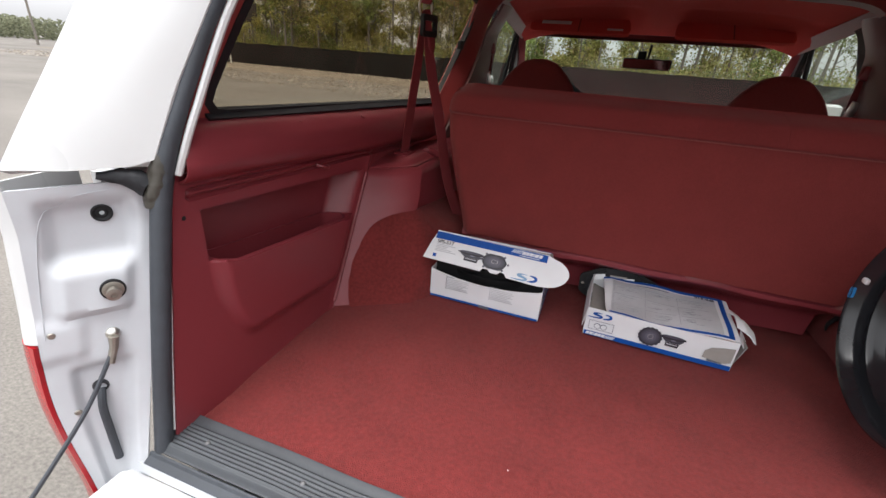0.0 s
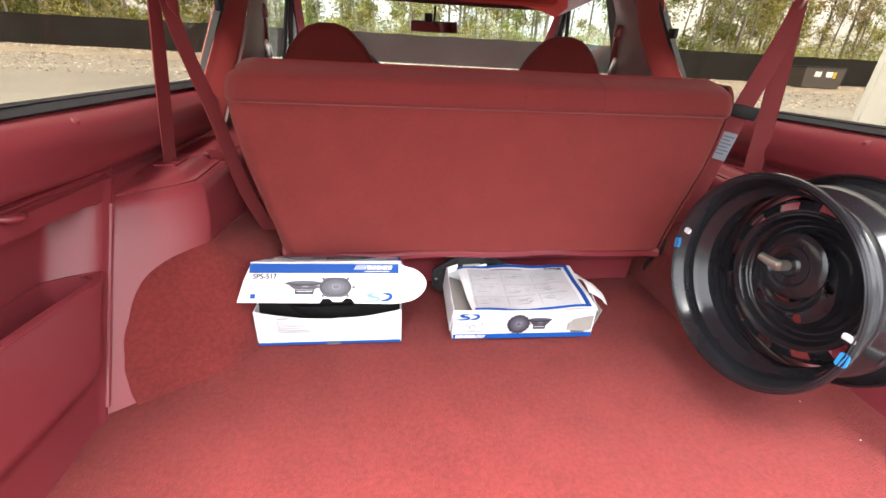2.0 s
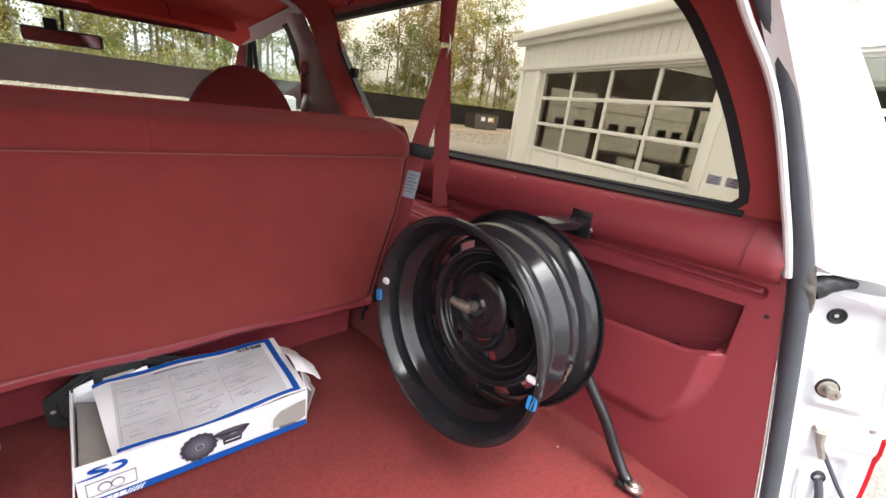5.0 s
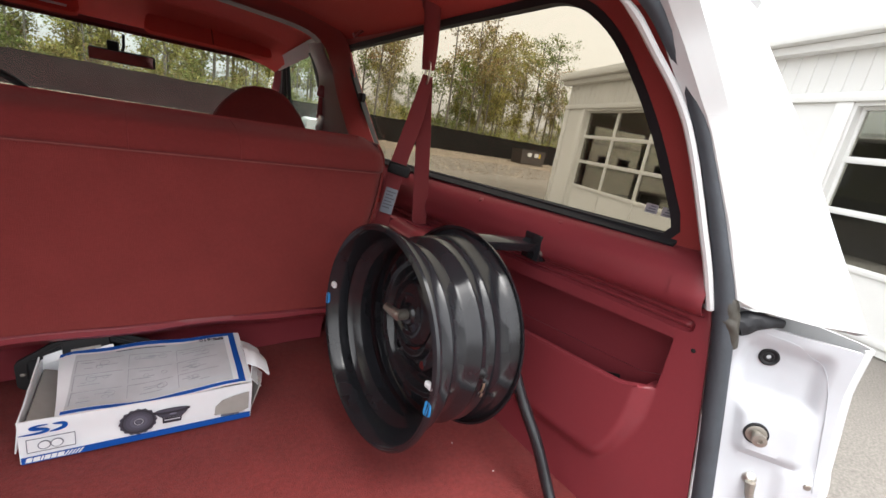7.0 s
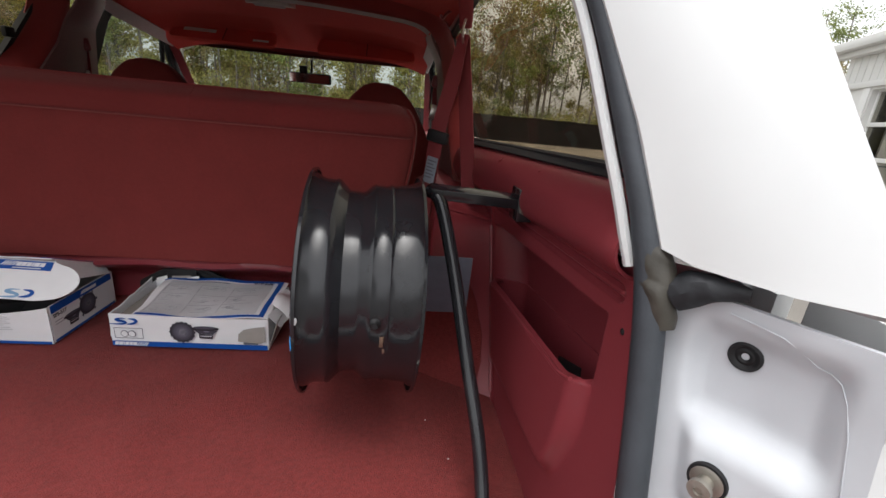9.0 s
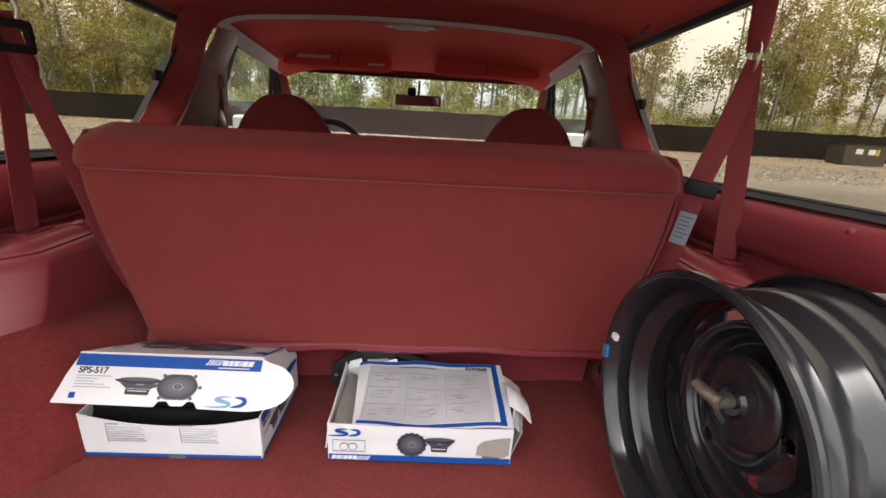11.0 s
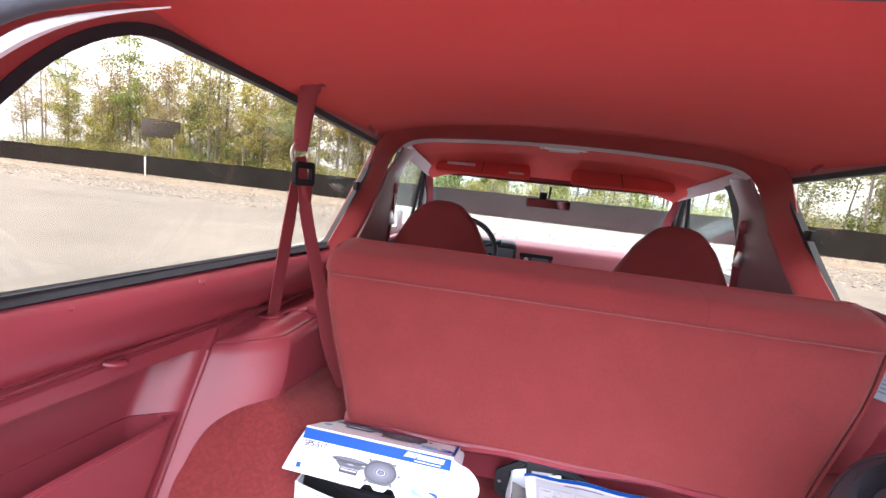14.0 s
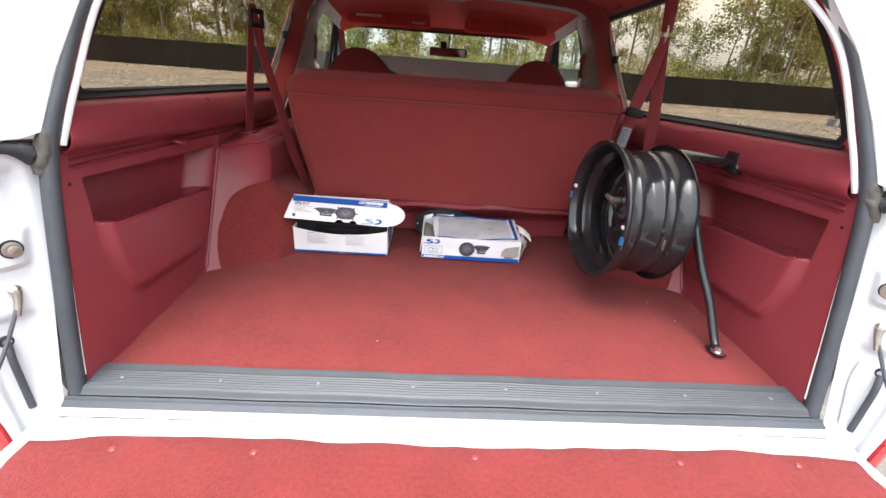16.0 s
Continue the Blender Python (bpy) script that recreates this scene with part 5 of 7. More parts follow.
def disc_h(r):
    """The dished centre: raised ring with slots, inner bowl and hub pad, as a height against radius."""
    pts = [(0.040, 0.004), (0.052, 0.008), (0.060, 0.000), (0.080, -0.002), (0.088, -0.020), (0.100, -0.036), (0.112, -0.026), (0.122, -0.012), (0.130, -0.008), (0.147, -0.012), (0.1555, -0.032)]
    for (a, h), (b, g) in zip(pts, pts[1:]):
        if r <= b:
            return h + (g - h) * sstep(a, b, r)
    return pts[-1][1]


def slot(r, a):
    k = round(a / (2 * math.pi / 12)) * 2 * math.pi / 12
    return abs((a - k) * r) < 0.0170 and 0.1310 < r < 0.1475


def lug(r, a):
    k = round(a / (2 * math.pi / 5)) * 2 * math.pi / 5
    return math.hypot(r * math.cos(a - k) - 0.070, r * math.sin(a - k)) < 0.0095


rs_ = lin(0.040, 0.062, 10) + lin(0.064, 0.118, 30) + [0.121, 0.124, 0.127, 0.130, 0.1325, 0.1345, 0.138, 0.1405, 0.143, 0.1455, 0.1480] + lin(0.150, 0.1555, 4)
bm = sheet(lambda r, a: (r * math.cos(a), r * math.sin(a), disc_h(r) + 0.004 * math.cos(5 * a) * sstep(0.062, 0.072, r) * sstep(0.10, 0.085, r)), rs_, lin(0, 2 * math.pi, 241), skip=lambda r, a: slot(r, a) or lug(r, a))
bmesh.ops.remove_doubles(bm, verts=bm.verts, dist=0.0001)
bmesh.ops.solidify(bm, geom=bm.faces[:], thickness=0.004)
part("disc", bm, STEEL, spare)
clamp = part("hub_clamp", lathe([(0.0, 0.026), (0.018, 0.026), (0.022, 0.021), (0.034, 0.018), (0.040, 0.022), (0.055, 0.020), (0.062, 0.014), (0.0625, 0.010), (0.058, 0.009), (0, 0.007)], 48, m=Matrix.Translation((0.032, 0, 0))), STEEL, spare, "round black clamp plate")
part("wing_bolt", tube([(0.032, 0, 0.020), (0.032, 0, 0.046), (0.036, 0.004, 0.050)], [0.010, 0.010, 0.009], 14), DULL, clamp, "worn zinc stud")
part("wing", tube([(0.036, -0.008, 0.044), (0.034, 0.012, 0.049), (0.036, 0.033, 0.052)], [0.008, 0.0088, 0.0070], 12, curve=4), DULL, clamp, "worn zinc wing of the clamp bolt")
# valve, balance weights, scraps of tape; local x is up, local y the truck's rear-to-front
def on_rim(ang, r, h):
    return Vector((r * math.cos(ang), r * math.sin(ang), h))
part("weight", box(bmesh.new(), -0.008, 0.008, -0.006, 0.006, -0.004, 0.004, bevel=0.003, m=Matrix.Translation(on_rim(1.45, R - 0.018, 0.094)) @ pose(0, 0, 0, 0, 0, 88)), CARD, spare, "pale clip-on balance weight")
part("weight", box(bmesh.new(), -0.012, 0.012, -0.005, 0.005, -0.004, 0.004, bevel=0.003, m=Matrix.Translation(on_rim(-1.50, R - 0.015, 0.096)) @ pose(0, 0, 0, 0, 0, 94)), CARD, spare, "pale clip-on balance weight")
for ang in (1.63, -1.68):
    bm = prism(rounded([(-0.013, -0.008), (0.010, -0.010), (0.014, 0.006), (-0.008, 0.010)], 0.005, 4), lambda a, b: on_rim(ang, R - 0.008 + b * 0.9, 0.1005 - 0.25 * abs(b - 0.001)) + Vector((-a * math.sin(ang), a * math.cos(ang), 0)), (0, 0, 0.0012))
    part("tape", bm, TAPE, spare, "scrap of blue tape")
for ang, h0, w_, l_ in ((-1.72, -0.032, 0.0034, 0.010), (-1.82, -0.036, 0.0022, 0.005)):
    rr = R - 0.0205
    part("rust_patch", sheet(lambda a, b: on_rim(ang + a / rr * (1 + 0.4 * noise.noise((b * 300, 0, ang))), rr + 0.0006 - 0.0016 * (a * a / l_ ** 2 + b * b / w_ ** 2), h0 + b * (1 + 0.5 * noise.noise((a * 200, 1, ang)))), lin(-l_, l_, 9), lin(-w_, w_, 7), 0.0005), RUST, spare, "chipped rusty patch")
part("valve", lathe([(0.009, -0.004), (0.009, 0.004), (0.006, 0.006), (0.0045, 0.009), (0.0045, 0.013), (0, 0.013)], 14, m=Matrix.Translation(on_rim(-1.54, R - 0.026, -0.020)) @ pose(0, 0, 0, 0, 0, math.degrees(-1.54)) @ pose(0, 0, 0, 0, 90, 0)), BLACK, spare, "black rubber valve")

carrier = thing("spare_carrier", "black tubular spare wheel carrier bolted to floor and side", "wheel carrier")
part("post", tube([(0.684, 0.150, 0.812), (0.690, 0.172, 0.818), (0.691, 0.200, 0.850), (0.684, 0.240, 0.915), (0.668, 0.300, 1.00), (0.640, 0.365, 1.14), (0.616, 0.404, 1.235), (0.604, 0.416, 1.258), (0.592, 0.430, 1.262)], [0.0085, 0.0105, 0.0115, 0.0115, 0.0115, 0.0115, 0.0115, 0.0115, 0.0115], 14, curve=6), STEEL, carrier)
part("foot", box(bmesh.new(), -0.015, 0.015, -0.022, 0.024, -0.002, 0.004, bevel=0.0028, m=pose(0.686, 0.156, 0.806, 0, 0, 8)), STEEL, carrier)
part("floor_bolt", lathe([(0.017, 0), (0.017, 0.003), (0.010, 0.004), (0.009, 0.010), (0.004, 0.012), (0, 0.011)], 20, m=Matrix.Translation((0.686, 0.150, 0.8105))), CHROME, carrier, "brassy floor bolt and washer")
part("arm", box(bmesh.new(), -0.082, 0.082, -0.017, 0.015, -0.0025, 0.0025, bevel=0.001, m=pose(0.676, 0.424, 1.266, 8, 3, 0)), STEEL, carrier, "flat black arm to the side")
part("arm_flange", box(bmesh.new(), -0.082, 0.082, -0.002, 0.002, -0.014, 0.004, bevel=0.001, m=pose(0.676, 0.406, 1.262, 8, 3, 0)), STEEL, carrier)
part("wall_bracket", box(bmesh.new(), -0.014, 0.014, -0.024, 0.024, -0.030, 0.026, bevel=0.002, m=pose(0.758, 0.422, 1.254)), STEEL, carrier, "black wall bracket")
part("bracket_bolt", lathe([(0, 0.006), (0.005, 0.0055), (0.008, 0.003), (0.009, 0)], 14, m=Matrix.Translation((0.756, 0.398, 1.246)) @ pose(0, 0, 0, 90, 0, 0)), DULL, carrier)
part("mount_plate", box(bmesh.new(), -0.003, 0.003, -0.055, 0.055, -0.075, 0.075, bevel=0.002, m=pose(0.562, 0.415, 1.090, 0, 0, 4)), STEEL, carrier)
part("back_plate", box(bmesh.new(), -0.062, 0.062, -0.0025, 0.0025, -0.062, 0.060, bevel=0.002, m=pose(0.630, 0.470, 1.070, 4, 0, 0)), INK, carrier, "grey back plate")
part("side_knob", tube([(0.64, 0.49, 1.075), (0.680, 0.490, 1.075)], 0.008, 10), DULL, carrier, "worn zinc knob")

# ---- speaker cartons ----


def panel(name, parent, mat, p, u, v, w, h, t=0.0012, label="", off=0.0):
    """A flat rectangle of card or print: corner p, edge directions u and v, its size, lifted by off along its normal."""
    u, v = Vector(u).normalized(), Vector(v).normalized()
    n_ = u.cross(v).normalized()
    bm = bmesh.new()
    p = Vector(p) + n_ * off
    return part(name, prism([(0, 0), (w, 0), (w, h), (0, h)], lambda a, b: p + u * a + v * b, n_ * t, bm), mat, parent, label, smooth=False)


def blob(name, parent, mat, loop, p, u, v, t=0.0008, off=0.0, label=""):
    u, v = Vector(u).normalized(), Vector(v).normalized()
    n_ = u.cross(v).normalized()
    p = Vector(p) + n_ * off
    return part(name, prism(loop, lambda a, b: p + u * a + v * b, n_ * t), mat, parent, label, smooth=False)


def ellipse(cx, cy, a, b, n=28, rot=0.0, wob=0.0, k=12):
    out = []
    for i in range(n):
        t = 2 * math.pi * i / n
        r = 1 + wob * math.cos(k * t)
        x, y = a * r * math.cos(t), b * r * math.sin(t)
        out.append((cx + x * math.cos(rot) - y * math.sin(rot), cy + x * math.sin(rot) + y * math.cos(rot)))
    return out


def stroke(pts, width):
    """Outline of a brush stroke along points, thin at both ends."""
    c = smooth_path([(x, y, 0) for x, y in pts], 6)
    left, right = [], []
    for i, p in enumerate(c):
        t = (c[min(i + 1, len(c) - 1)] - c[max(i - 1, 0)]).normalized()
        k = width * (0.12 + 0.88 * math.sin(math.pi * i / (len(c) - 1)) ** 0.7) / 2
        left.append((p.x - t.y * k, p.y + t.x * k))
        right.append((p.x + t.y * k, p.y - t.x * k))
    return left + right[::-1]


def emblem(parent, p, u, v, size, off, tone=None):
    """The maker's mark as plain strokes: a long double curve and a crescent beside it."""
    q = lambda pts: [(x * size * 1.25, y * size * 0.8) for x, y in pts]
    blob("emblem", parent, tone or PALEBLUE, stroke(q([(-1.1, -0.42), (-0.55, -0.44), (0.0, -0.38), (0.22, -0.20), (0.0, -0.02), (-0.42, 0.08), (-0.55, 0.24), (-0.25, 0.40), (0.25, 0.42)]), size * 0.22), p, u, v, off=off, label="pale blue curved mark")
    blob("emblem", parent, BLUE, stroke(q([(0.45, 0.40), (0.90, 0.30), (1.02, 0.02), (0.80, -0.28), (0.30, -0.42)]), size * 0.30), p, u, v, off=off + 0.0003, label="blue crescent mark")


def mark(parent, p, u, v, w, h, off, mat):
    """The maker's name as slanted plain bars and blocks."""
    x = 0.0
    for k in range(5):
        blob("mark_bar", parent, mat, [(x, 0), (x + 0.030 * w, 0), (x + 0.030 * w + h * 0.7, h), (x + h * 0.7, h)], p, u, v, off=off)
        x += 0.062 * w
    x += 0.02 * w
    for k in range(6):
        bw = (0.11, 0.09, 0.10, 0.035, 0.115, 0.10)[k] * w
        blob("mark_bar", parent, mat, [(x, 0), (x + bw, 0), (x + bw + h * 0.25, h * 0.9), (x + h * 0.25, h * 0.9)], p, u, v, off=off)
        x += bw + 0.016 * w


def cone_print(parent, p, u, v, cx, cy, rx, ry, off, ears=0, teeth=0, label="printed picture of a speaker"):
    """A printed speaker seen from the front: frame, surround, cone and cap as nested shapes."""
    if ears:
        for ax, ay in ((-0.72, 0.86), (0.72, 0.86), (-0.72, -0.86), (0.72, -0.86), (-1.04, 0.0), (1.06, 0.0)):
            blob("speaker_print", parent, PRINT[2], ellipse(cx + ax * rx, cy + ay * ry, rx * 0.09, ry * 0.14, 10), p, u, v, off=off)
    frame_ = ellipse(cx, cy, rx, ry, 64, wob=0.045, k=teeth) if teeth else rounded([(cx + rx * a, cy + ry * b) for a, b in ((1.02, 0.0), (0.62, 0.98), (-0.62, 0.98), (-1.02, 0.0), (-0.62, -0.98), (0.62, -0.98))], min(rx, ry) * 0.45, 6)
    blob("speaker_print", parent, PRINT[1], frame_, p, u, v, off=off + 0.0002, label=label)
    for i, (k, m) in enumerate(((0.90, 0), (0.80, 1), (0.66, 5), (0.48, 2), (0.29, 0), (0.25, 4), (0.215, 1), (0.12, 2))):
        blob("speaker_print", parent, PRINT[m], ellipse(cx + rx * 0.03 * (i > 2), cy + ry * 0.02, rx * k, ry * k, 32), p, u, v, t=0.0003, off=off + 0.0010 + 0.00012 * i)


def side_print(parent, p, u, v, cx, cy, w, h, off, flip=1):
    """A printed speaker seen from the side: flange, basket and magnet."""
    q = lambda pts: [(cx + flip * x * w, cy + y * h) for x, y in (pts if flip > 0 else pts[::-1])]
    blob("speaker_print", parent, PRINT[1], q([(-0.50, 0.14), (-0.30, -0.14), (0.34, -0.16), (0.52, 0.12)]), p, u, v, off=off, label="printed picture of a speaker's side")
    blob("speaker_print", parent, PRINT[0], ellipse(cx, cy + 0.26 * h, 0.60 * w, 0.17 * h, 28), p, u, v, off=off + 0.0004)
    blob("speaker_print", parent, PRINT[5], ellipse(cx - 0.02 * w, cy + 0.34 * h, 0.50 * w, 0.10 * h, 28), p, u, v, off=off + 0.0009)
    blob("speaker_print", parent, PRINT[0], q([(-0.64, 0.30), (-0.60, 0.22), (-0.46, 0.20), (-0.44, 0.34)]), p, u, v, off=off + 0.0003)
    blob("speaker_print", parent, PRINT[3], ellipse(cx + 0.04 * w, cy + 0.06 * h, 0.12 * w, 0.05 * h, 14), p, u, v, off=off + 0.0006)
    blob("speaker_print", parent, PRINT[0], q([(-0.30, -0.16), (-0.29, -0.46), (0.30, -0.48), (0.33, -0.18)]), p, u, v, off=off + 0.0004)
    blob("speaker_print", parent, PRINT[4], q([(-0.24, -0.24), (-0.235, -0.30), (0.26, -0.31), (0.27, -0.25)]), p, u, v, off=off + 0.0009)


def carton_shell(parent, w, d, h, t=0.0025, side_mat=CARD, sag=0.0):
    """An open tray: bottom, four sides, with thickness, in local coordinates (front edge on y=0)."""
    part("bottom", boxm(0, w, 0, d, 0, t), CARDIN, parent)
    fr = part("front_panel", sheet(lambda u, v: (u * w, 0.0 - 0.004 * math.sin(u * 3.14) * v + 0.0012 * noise.noise((u * 6, v * 3, 1)), v * (h - sag * math.sin(u * math.pi) ** 0.8)), lin(0, 1, 24), lin(0, 1, 10), -t), side_mat, parent)
    part("back_panel", boxm(0, w, d - t, d, 0, h), side_mat, parent)
    part("side_panel", boxm(0, t, 0.003, d - t, 0.0, h), side_mat, parent)
    return fr, part("side_panel", boxm(w - t, w, 0.003, d - t, 0.0, h), side_mat, parent)


X, Y, Z_ = Vector((1, 0, 0)), Vector((0, 1, 0)), Vector((0, 0, 1))

# carton one: lid lifted, printed front flap hanging over the tray
c1 = thing("speaker_carton", "white and blue speaker carton with its lid ajar", "carton", group="speaker cartons", at=pose(-0.549, 0.655, FLOOR + 0.003, 0, 0, -0.8))
w1, d1, h1 = 0.327, 0.222, 0.092
front1, end1 = carton_shell(c1, w1, d1, h1, sag=0.020)
panel("blue_edge", front1, BLUE, (0.002, -0.0005, 0.001), X, Z_, w1 - 0.004, 0.006, off=0.004)
for x0 in (0.050, 0.182):
    panel("print_line", front1, PALEINK, (x0, -0.002, 0.074), X, Z_, 0.024, 0.0022, off=0.004)
    for k in range(7):
        panel("print_line", front1, FAINTINK, (x0 + 0.003, -0.002, 0.068 - 0.0052 * k), X, Z_, (0.062, 0.066, 0.058, 0.064, 0.050, 0.062, 0.066)[k], 0.0014, off=0.004)
    panel("print_line", front1, PALEINK, (x0, -0.002, 0.034), X, Z_, 0.0009, 0.038, off=0.004)
panel("thumb_notch", front1, INK, (0.155, -0.002, 0.0), X, Z_, 0.03, 0.007, off=0.0045)
# printed right end
panel("blue_stripe", end1, BLUE, (w1, 0.006, h1 - 0.020), Y, Z_, d1 - 0.014, 0.019, t=0.0005, off=0.0004)
panel("print_line", end1, PALEINK, (w1, 0.012, 0.048), Y, Z_, 0.024, 0.002, t=0.0005, off=0.0004)
panel("print_line", end1, PALEINK, (w1, 0.012, 0.041), Y, Z_, 0.030, 0.002, t=0.0005, off=0.0004)
panel("blue_edge", end1, BLUE, (w1, 0.004, 0.001), Y, Z_, d1 - 0.010, 0.006, t=0.0005, off=0.0004)
cone_print(end1, Vector((w1, 0, 0)), Y, Z_, 0.118, 0.046, 0.030, 0.026, 0.0004, ears=1)
side_print(end1, Vector((w1, 0, 0)), Y, Z_, 0.066, 0.036, 0.046, 0.034, 0.0004)
mt = Matrix(((0, 0, 1, w1 + 0.0006), (1, 0, 0, 0.010), (0, 1, 0, 0.060), (0, 0, 0, 1)))
writing("lettering", "SPS-517", 0.0125, mt, DARKINK, end1)
mark(end1, Vector((w1, 0.100, h1 - 0.014)), Y, Z_, 0.056, 0.008, 0.0010, CARD)
# speaker inside
part("speaker_basket", lathe([(0.0, 0.05), (0.05, 0.055), (0.07, 0.078), (0.080, 0.076), (0.076, 0.060), (0.05, 0.02), (0, 0.02)], 40, m=Matrix.Translation((0.165, 0.088, 0.010)) @ Matrix.Diagonal((1.85, 0.98, 1.05, 1))), BLACK, c1, "black speaker inside the tray")
# black sheet added so that the tray's opening reads as shaded
part("shade_insert", boxm(0.004, w1 - 0.004, 0.030, 0.036, 0.004, h1 + 0.010), BLACK, c1, "black sheet standing in for shade inside the tray")
# lid: back edge at the tray's back, front edge lifted
lb, lf = Vector((0, d1, h1 + 0.022)), Vector((-0.002, 0.042, h1 + 0.102))
lu = (lb - lf)
lid = sheet(lambda u, v: Vector((u * w1, 0, 0)) + lf.lerp(lb, v) + Vector((0, 0, -0.001 * math.sin(v * 3.14))), lin(0, 1, 10), lin(0, 1, 10), 0.0025)
lid1 = part("lid", lid, CARD, c1, "printed lid panel")
ln_ = lu.normalized()
panel("blue_stripe", lid1, BLUE, lf + ln_ * (lu.length - 0.026), X, lu, w1, 0.024, t=0.0006, off=0.0012)
panel("blue_edge", lid1, BLUE, lf + X * (w1 - 0.006) + ln_ * 0.010, X, lu, 0.006, lu.length - 0.036, t=0.0006, off=0.0012)
mark(lid1, lf + X * 0.225 + ln_ * (lu.length - 0.019), X, lu, 0.088, 0.011, 0.0018, CARD)
cone_print(lid1, lf, X, lu, 0.200, 0.092, 0.058, 0.044, 0.0012, ears=1)
side_print(lid1, lf, X, lu, 0.094, 0.098, 0.110, 0.066, 0.0012)
emblem(lid1, lf + X * 0.275 + ln_ * 0.034, X, lu, 0.032, 0.0012)
blob("print_mark", lid1, PALEBLUE, ellipse(0.024, 0.058, 0.010, 0.010, 16), lf, X, lu, t=0.0005, off=0.0012)
for k in range(6):
    panel("print_line", lid1, PALEINK, lf + X * 0.018 + ln_ * (0.148 - 0.009 * k), X, lu, (0.085, 0.060, 0.050, 0.040, 0.036, 0.030)[k], 0.0022, t=0.0005, off=0.0012)
mt = Matrix((X.to_4d(), ln_.to_4d(), X.cross(ln_).to_4d(), (0, 0, 0, 1))).transposed()
mt.translation = lf + X * 0.020 + ln_ * 0.158 + X.cross(ln_) * 0.0016
mt[3][0] = mt[3][1] = mt[3][2] = 0
mt[3][3] = 1
writing("lettering", "SPS-517", 0.0155, mt, DARKINK, lid1)
# flap hanging forward from the lid's front edge, leaning back, its free end lower
FX = Vector((1, 0.045, -0.040)).normalized()
fd = Vector((0.0, -0.68, -0.733))
fd = (fd - FX * fd.dot(FX)).normalized()
fu = -fd
FH = 0.093
fp = lf + fd * FH
hh = FH / 0.106
loop = [(-0.020, 0.004), (-0.010, 0.060), (0.0, 0.095), (0.0, 0.106), (w1 - 0.004, 0.106), (w1 + 0.008, 0.098), (w1 + 0.036, 0.090), (w1 + 0.056, 0.070), (w1 + 0.062, 0.048), (w1 + 0.052, 0.024), (w1 + 0.030, 0.006), (w1 - 0.01, -0.003), (0.225, 0.0), (0.217, 0.012), (0.206, 0.014), (0.198, 0.004), (0.178, 0.004), (0.170, 0.013), (0.156, 0.012), (0.150, 0.001)]
flap1 = blob("front_flap", c1, CARD, rounded([(x, y * hh) for x, y in loop], [0.016 if 4 < i < 12 else 0.002 for i in range(len(loop))], 5), fp, FX, fu, t=0.0022, label="white front flap with blue stripe")
fo = 0.0024
panel("blue_stripe", flap1, BLUE, fp + fu * 0.068, FX, fu, w1 - 0.004, 0.0215, t=0.0006, off=fo)
mark(flap1, fp + fu * 0.0765 + FX * 0.222, FX, fu, 0.088, 0.0105, fo + 0.0006, CARD)
panel("print_line", flap1, CARD, fp + fu * 0.0712 + FX * 0.246, FX, fu, 0.056, 0.0018, t=0.0005, off=fo + 0.0006)
mt = Matrix((FX.to_4d(), fu.to_4d(), FX.cross(fu).to_4d(), (0, 0, 0, 1))).transposed()
mt.translation = fp + FX * 0.008 + fu * 0.0555 + FX.cross(fu) * (fo + 0.0004)
mt[3][0] = mt[3][1] = mt[3][2] = 0
mt[3][3] = 1
writing("lettering", "SPS-517", 0.0152, mt, DARKINK, flap1)
for k in range(5):
    panel("print_line", flap1, PALEINK, fp + fu * (0.0500 - 0.0048 * k) + FX * 0.008, FX, fu, (0.058, 0.036, 0.032, 0.050, 0.062)[k], 0.0015, t=0.0005, off=fo)
panel("print_mark", flap1, BLUE, fp + fu * 0.012 + FX * 0.006, FX, fu, 0.010, 0.010, t=0.0005, off=fo)
cone_print(flap1, fp, FX, fu, 0.183, 0.036, 0.037, 0.0225, fo, ears=1)
side_print(flap1, fp, FX, fu, 0.116, 0.036, 0.066, 0.033, fo)
emblem(flap1, fp + FX * 0.272 + fu * 0.013, FX, fu, 0.026, fo)
# creased corner of the lid
part("lid_tab", sheet(lambda u, v: Vector((w1 - 0.003 + 0.012 * u, 0.052 + 0.150 * v, h1 + 0.094 - 0.062 * v - 0.050 * u * (1 - 0.4 * v))), lin(0, 1, 5), lin(0, 1, 8), 0.002), CARD, c1, "creased white lid tab")

# carton two: closed, crushed, its instruction sheet side up
c2 = thing("speaker_carton", "crushed white and blue speaker carton with torn flaps", "carton", group="speaker cartons", at=pose(-0.099, 0.653, FLOOR + 0.003, 0, 0, -1.5))
w2, d2, h2 = 0.353, 0.192, 0.082
front2 = carton_shell(c2, w2, d2, h2)[0]


def top2(u, v):
    x, y = u * w2, v * d2
    z = h2 - 0.016 * sstep(0.15, 0.0, u) + 0.012 * v + 0.009 * noise.noise((u * 3, v * 2, 6)) + 0.010 * sstep(0.75, 1.0, u) * (1 - v) * 0.3 - 0.008 * math.sin(u * 3.1) * (1 - v) * 0.6
    return (x, y, z)


def on_top2(x, y, lift):
    p = Vector(top2(x / w2, y / d2))
    return p + Vector((0, 0, lift))


panel2 = part("top_panel", sheet(lambda u, v: top2(0.13 - 0.05 * v + (0.87 + 0.05 * v) * u, v), lin(0, 1, 30), lin(0, 1, 16), 0.002), CARD, c2, "pale top panel with an instruction print")


